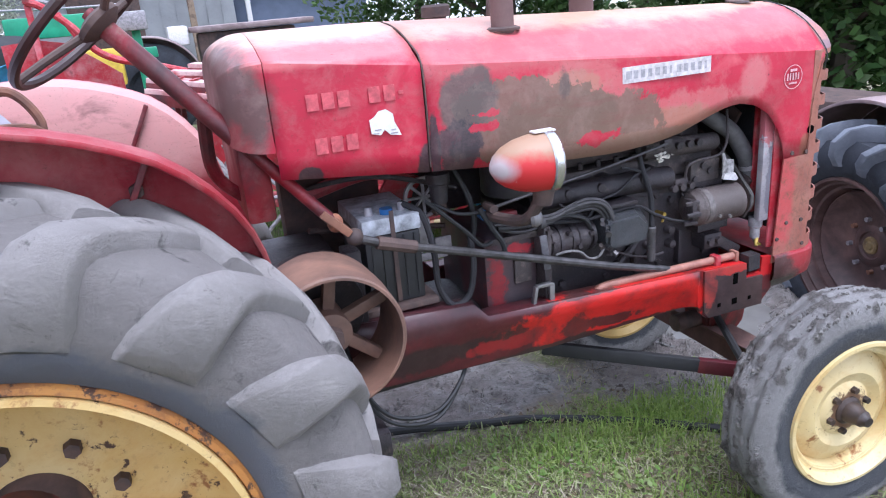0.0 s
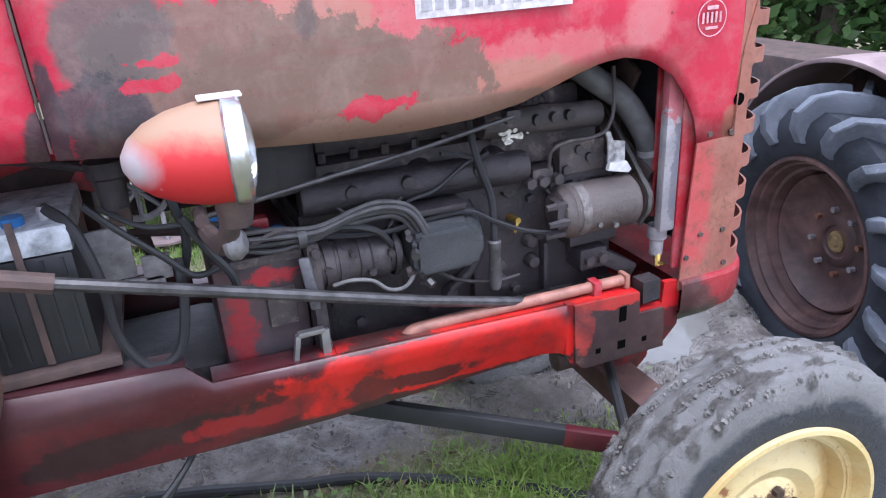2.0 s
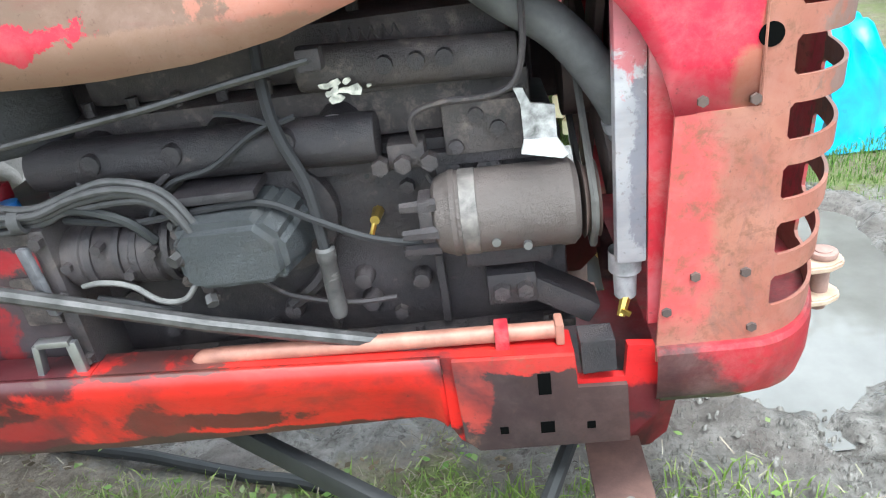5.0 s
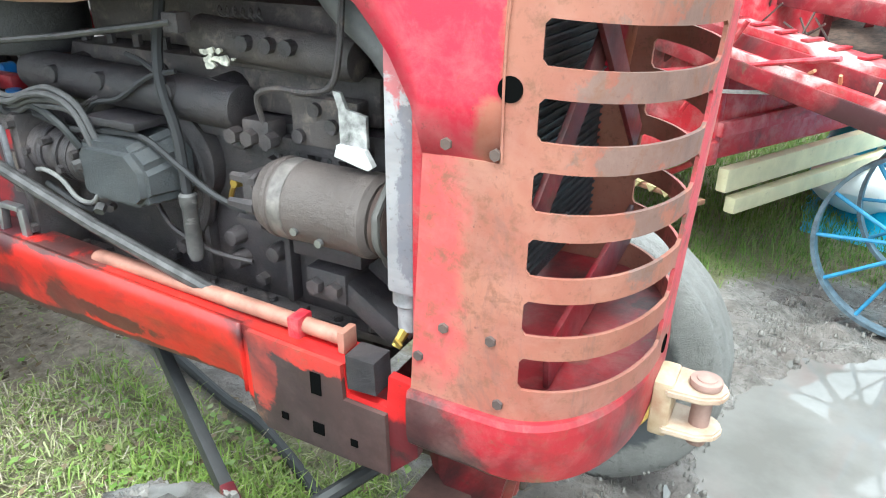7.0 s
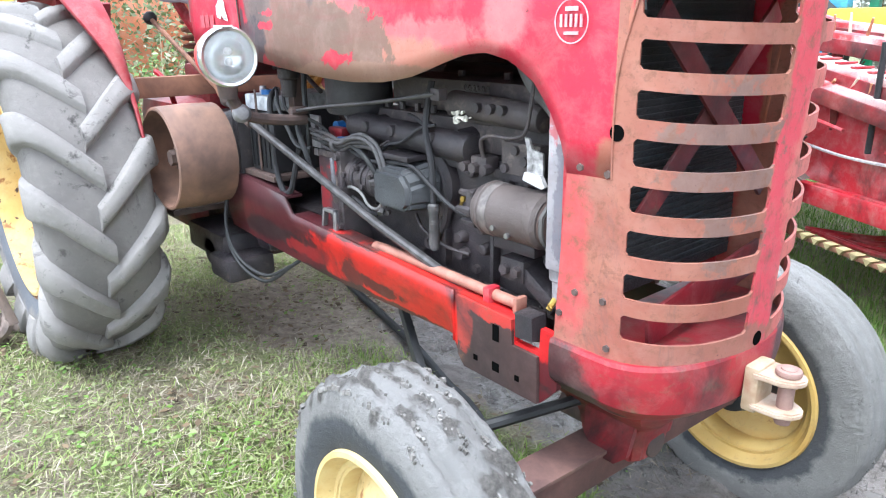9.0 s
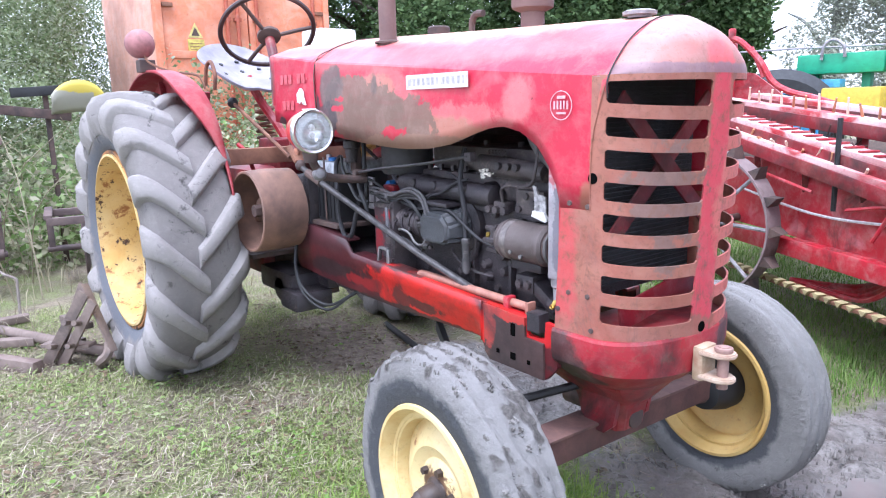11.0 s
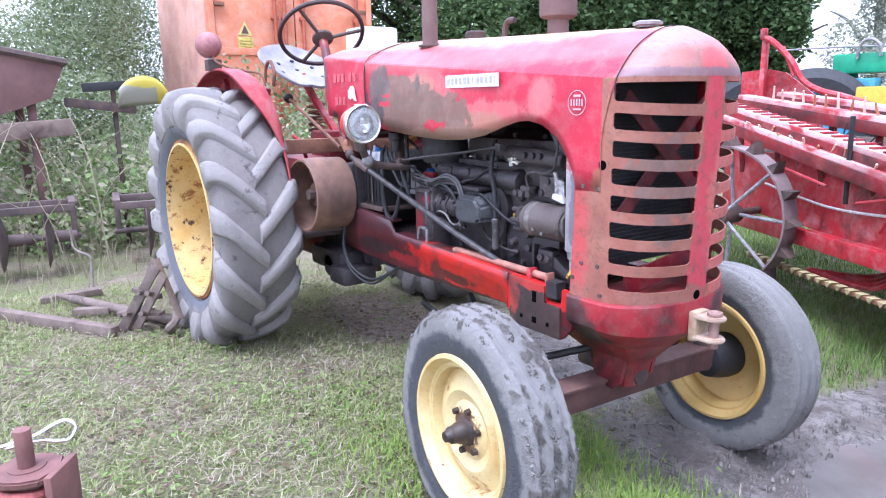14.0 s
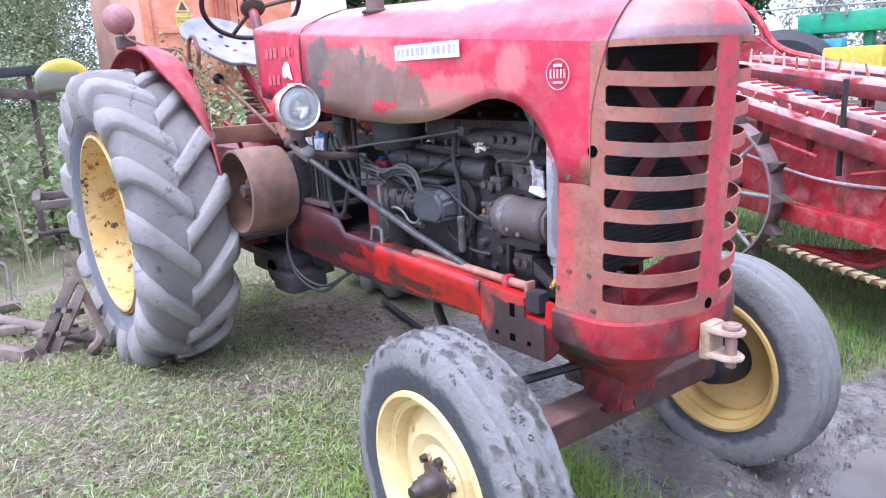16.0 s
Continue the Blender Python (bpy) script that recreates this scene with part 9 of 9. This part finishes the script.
def tree(x, y, h, r, mat, n, label, leaf=0.10, bark=None):
    t = thing("tree", (x, y, 0.0), label, "tree", "trees behind the yard")
    tr = tube(B(), [(x, y, -0.1), (x + 0.1, y, h * 0.35), (x - 0.05, y + 0.1, h * 0.9)], (0.16, 0.04), 8, 4)
    for k in range(7):
        a = rng.uniform(0, 6.28)
        z0 = h * rng.uniform(0.2, 0.7)
        tube(tr, [(x, y, z0), (x + math.cos(a) * r * 0.5, y + math.sin(a) * r * 0.5, z0 + h * 0.12), (x + math.cos(a) * r * 0.9, y + math.sin(a) * r * 0.9, z0 + h * 0.16)], (0.06, 0.012), 6, 3)
    part("trunk", tr, bark or BARK, t)
    lobes = []
    for k in range(16):
        a, q = rng.uniform(0, 6.28), rng.uniform(0.05, 0.9)
        z = h * rng.uniform(0.12, 0.95)
        rr = r * q * (1.1 - 0.45 * z / h)
        lobes.append((x + math.cos(a) * rr, y + math.sin(a) * rr, z, r * rng.uniform(0.32, 0.55), h * rng.uniform(0.10, 0.17)))
    V, F = leaves(cloud_points(n, lobes), leaf, 0.35)
    me = bpy.data.meshes.new("crown")
    me.from_pydata(V, [], F)
    me.materials.append(mat)
    c = new("crown", me)
    c.parent = t
    c.matrix_parent_inverse = Matrix.Translation(-t.location)
    return t


for x, y, h, r in ((-6.9, 9.2, 6.0, 1.9), (-8.2, 8.6, 6.5, 2.4), (-10.5, 7.2, 6.5, 2.4), (-9.6, 12.5, 8.0, 2.8), (-10.8, 10.5, 8.0, 2.8), (-13.0, 8.0, 8.0, 3.0), (-13.5, 4.8, 6.0, 2.4), (-12.0, 14.0, 9.0, 3.2), (-16.0, 10.0, 9.0, 3.4), (-5.95, 10.2, 5.6, 1.0), (-6.3, 11.4, 6.5, 1.3)):
    tree(x, y, h, r, HEDGE, 36000, "dark green leafy tree in the hedge line", 0.105)
for x, y, h, r in ((5.0, 3.6, 4.0, 1.5), (6.2, 5.4, 4.6, 1.8), (5.6, 7.6, 5.0, 2.0), (4.2, 9.6, 5.0, 2.0), (6.4, 1.9, 4.0, 1.6), (4.0, 13.5, 7.0, 2.2), (7.0, 12.0, 7.0, 2.5)):
    tree(x, y, h, r, HEDGE2, 13000, "dense green hedge tree beside the track", 0.14)


# leaves and bark are paled: bright haze is put into their colour
PALEBARK = rusty("hazed_bark", (0.30, 0.30, 0.28), (0.40, 0.40, 0.38), 8.0, 0.9, (0.2, 0.2, 0.19))
HAZE = leafy("hazed_leaves", [(0.36, 0.39, 0.30), (0.48, 0.50, 0.42), (0.62, 0.63, 0.58)], (0.48, 0.50, 0.42), 0.8, 0.5)
tree(-5.3, 13.6, 5.5, 0.9, HAZE, 15000, "thin grey-green willow beyond the yard, paled by haze put into its colour", 0.075, PALEBARK)
tree(-4.3, 13.8, 5.0, 0.9, HAZE, 15000, "thin grey-green willow beyond the yard, paled by haze put into its colour", 0.075, PALEBARK)


def bush(name, lobes, n, mat, size, label):
    V, F = leaves(cloud_points(n, lobes), size, 0.3)
    return stuff(name, V, F, mat, label, "bush")


bush("hawthorn_brush", [(-8.6, -1.4, 1.3, 1.2, 1.1), (-9.2, -0.4, 1.5, 1.15, 1.2), (-8.0, -2.8, 1.2, 1.4, 1.1), (-9.6, -3.8, 1.6, 1.6, 1.4), (-7.4, -4.2, 1.1, 1.2, 1.0), (-11.8, 0.4, 1.9, 0.9, 1.5), (-7.6, -0.4, 0.9, 0.9, 0.8), (-10.5, -1.5, 1.6, 1.4, 1.2), (-11.0, -4.5, 1.6, 2.0, 1.5), (-9.6, 0.05, 2.6, 0.8, 1.2), (-10.4, 0.35, 3.0, 0.75, 1.2), (-12.5, -2.5, 1.5, 2.2, 1.2), (-7.0, 0.3, 0.6, 0.7, 0.6), (-12.6, 1.0, 2.3, 1.0, 1.9), (-14.0, 2.0, 2.4, 1.2, 2.0)], 215000, BRUSH, 0.047, "pale grey-green brush and brambles")
WEED = leafy("weed_leaves", [(0.10, 0.19, 0.05), (0.18, 0.28, 0.08), (0.28, 0.33, 0.16), (0.38, 0.36, 0.25), (0.44, 0.40, 0.30)], (0.22, 0.26, 0.12), 0.6, 0.35)
bush("nettle_patch", [(-5.2, -1.6, 0.45, 0.6, 0.45), (-5.6, -0.4, 0.5, 0.7, 0.5), (-4.9, 0.4, 0.45, 0.6, 0.45), (-6.2, -2.4, 0.6, 0.8, 0.55), (-4.7, -0.9, 0.4, 0.45, 0.38), (-5.5, 1.2, 0.6, 0.7, 0.6), (-4.9, -0.75, 0.5, 0.45, 0.55), (-4.8, -0.25, 0.5, 0.4, 0.5), (-5.1, -1.4, 0.5, 0.5, 0.6), (-5.3, -2.0, 0.5, 0.5, 0.6)], 9500, WEED, 0.06, "green nettles growing round the scrap")
bush("bramble_by_container", [(-7.9, 1.5, 1.0, 0.45, 0.9), (-7.8, 2.2, 1.2, 0.5, 0.8), (-7.6, 2.9, 0.9, 0.6, 0.7), (-6.6, 2.2, 0.8, 0.6, 0.7), (-5.6, 2.0, 0.7, 0.6, 0.6), (-7.9, 3.4, 1.4, 0.35, 0.6)], 5200, BRUSH, 0.07, "straggling bramble climbing the container")
st_ = B()
for k in range(170):
    x, y = rng.uniform(-7.0, -3.6), rng.uniform(-2.8, 2.2)
    a, l = rng.uniform(0, 6.28), rng.uniform(0.5, 1.3)
    z = ground_z(x, y)
    tube(st_, [(x, y, z), (x + 0.15 * l * math.cos(a), y + 0.15 * l * math.sin(a), z + 0.6 * l), (x + 0.6 * l * math.cos(a), y + 0.6 * l * math.sin(a), z + 0.95 * l)], (0.006, 0.002), 4, 3)
tagged(part("dry_stalks", st_, DRY), "dry leafless bramble and dock stalks", "stalks", kind="stuff")
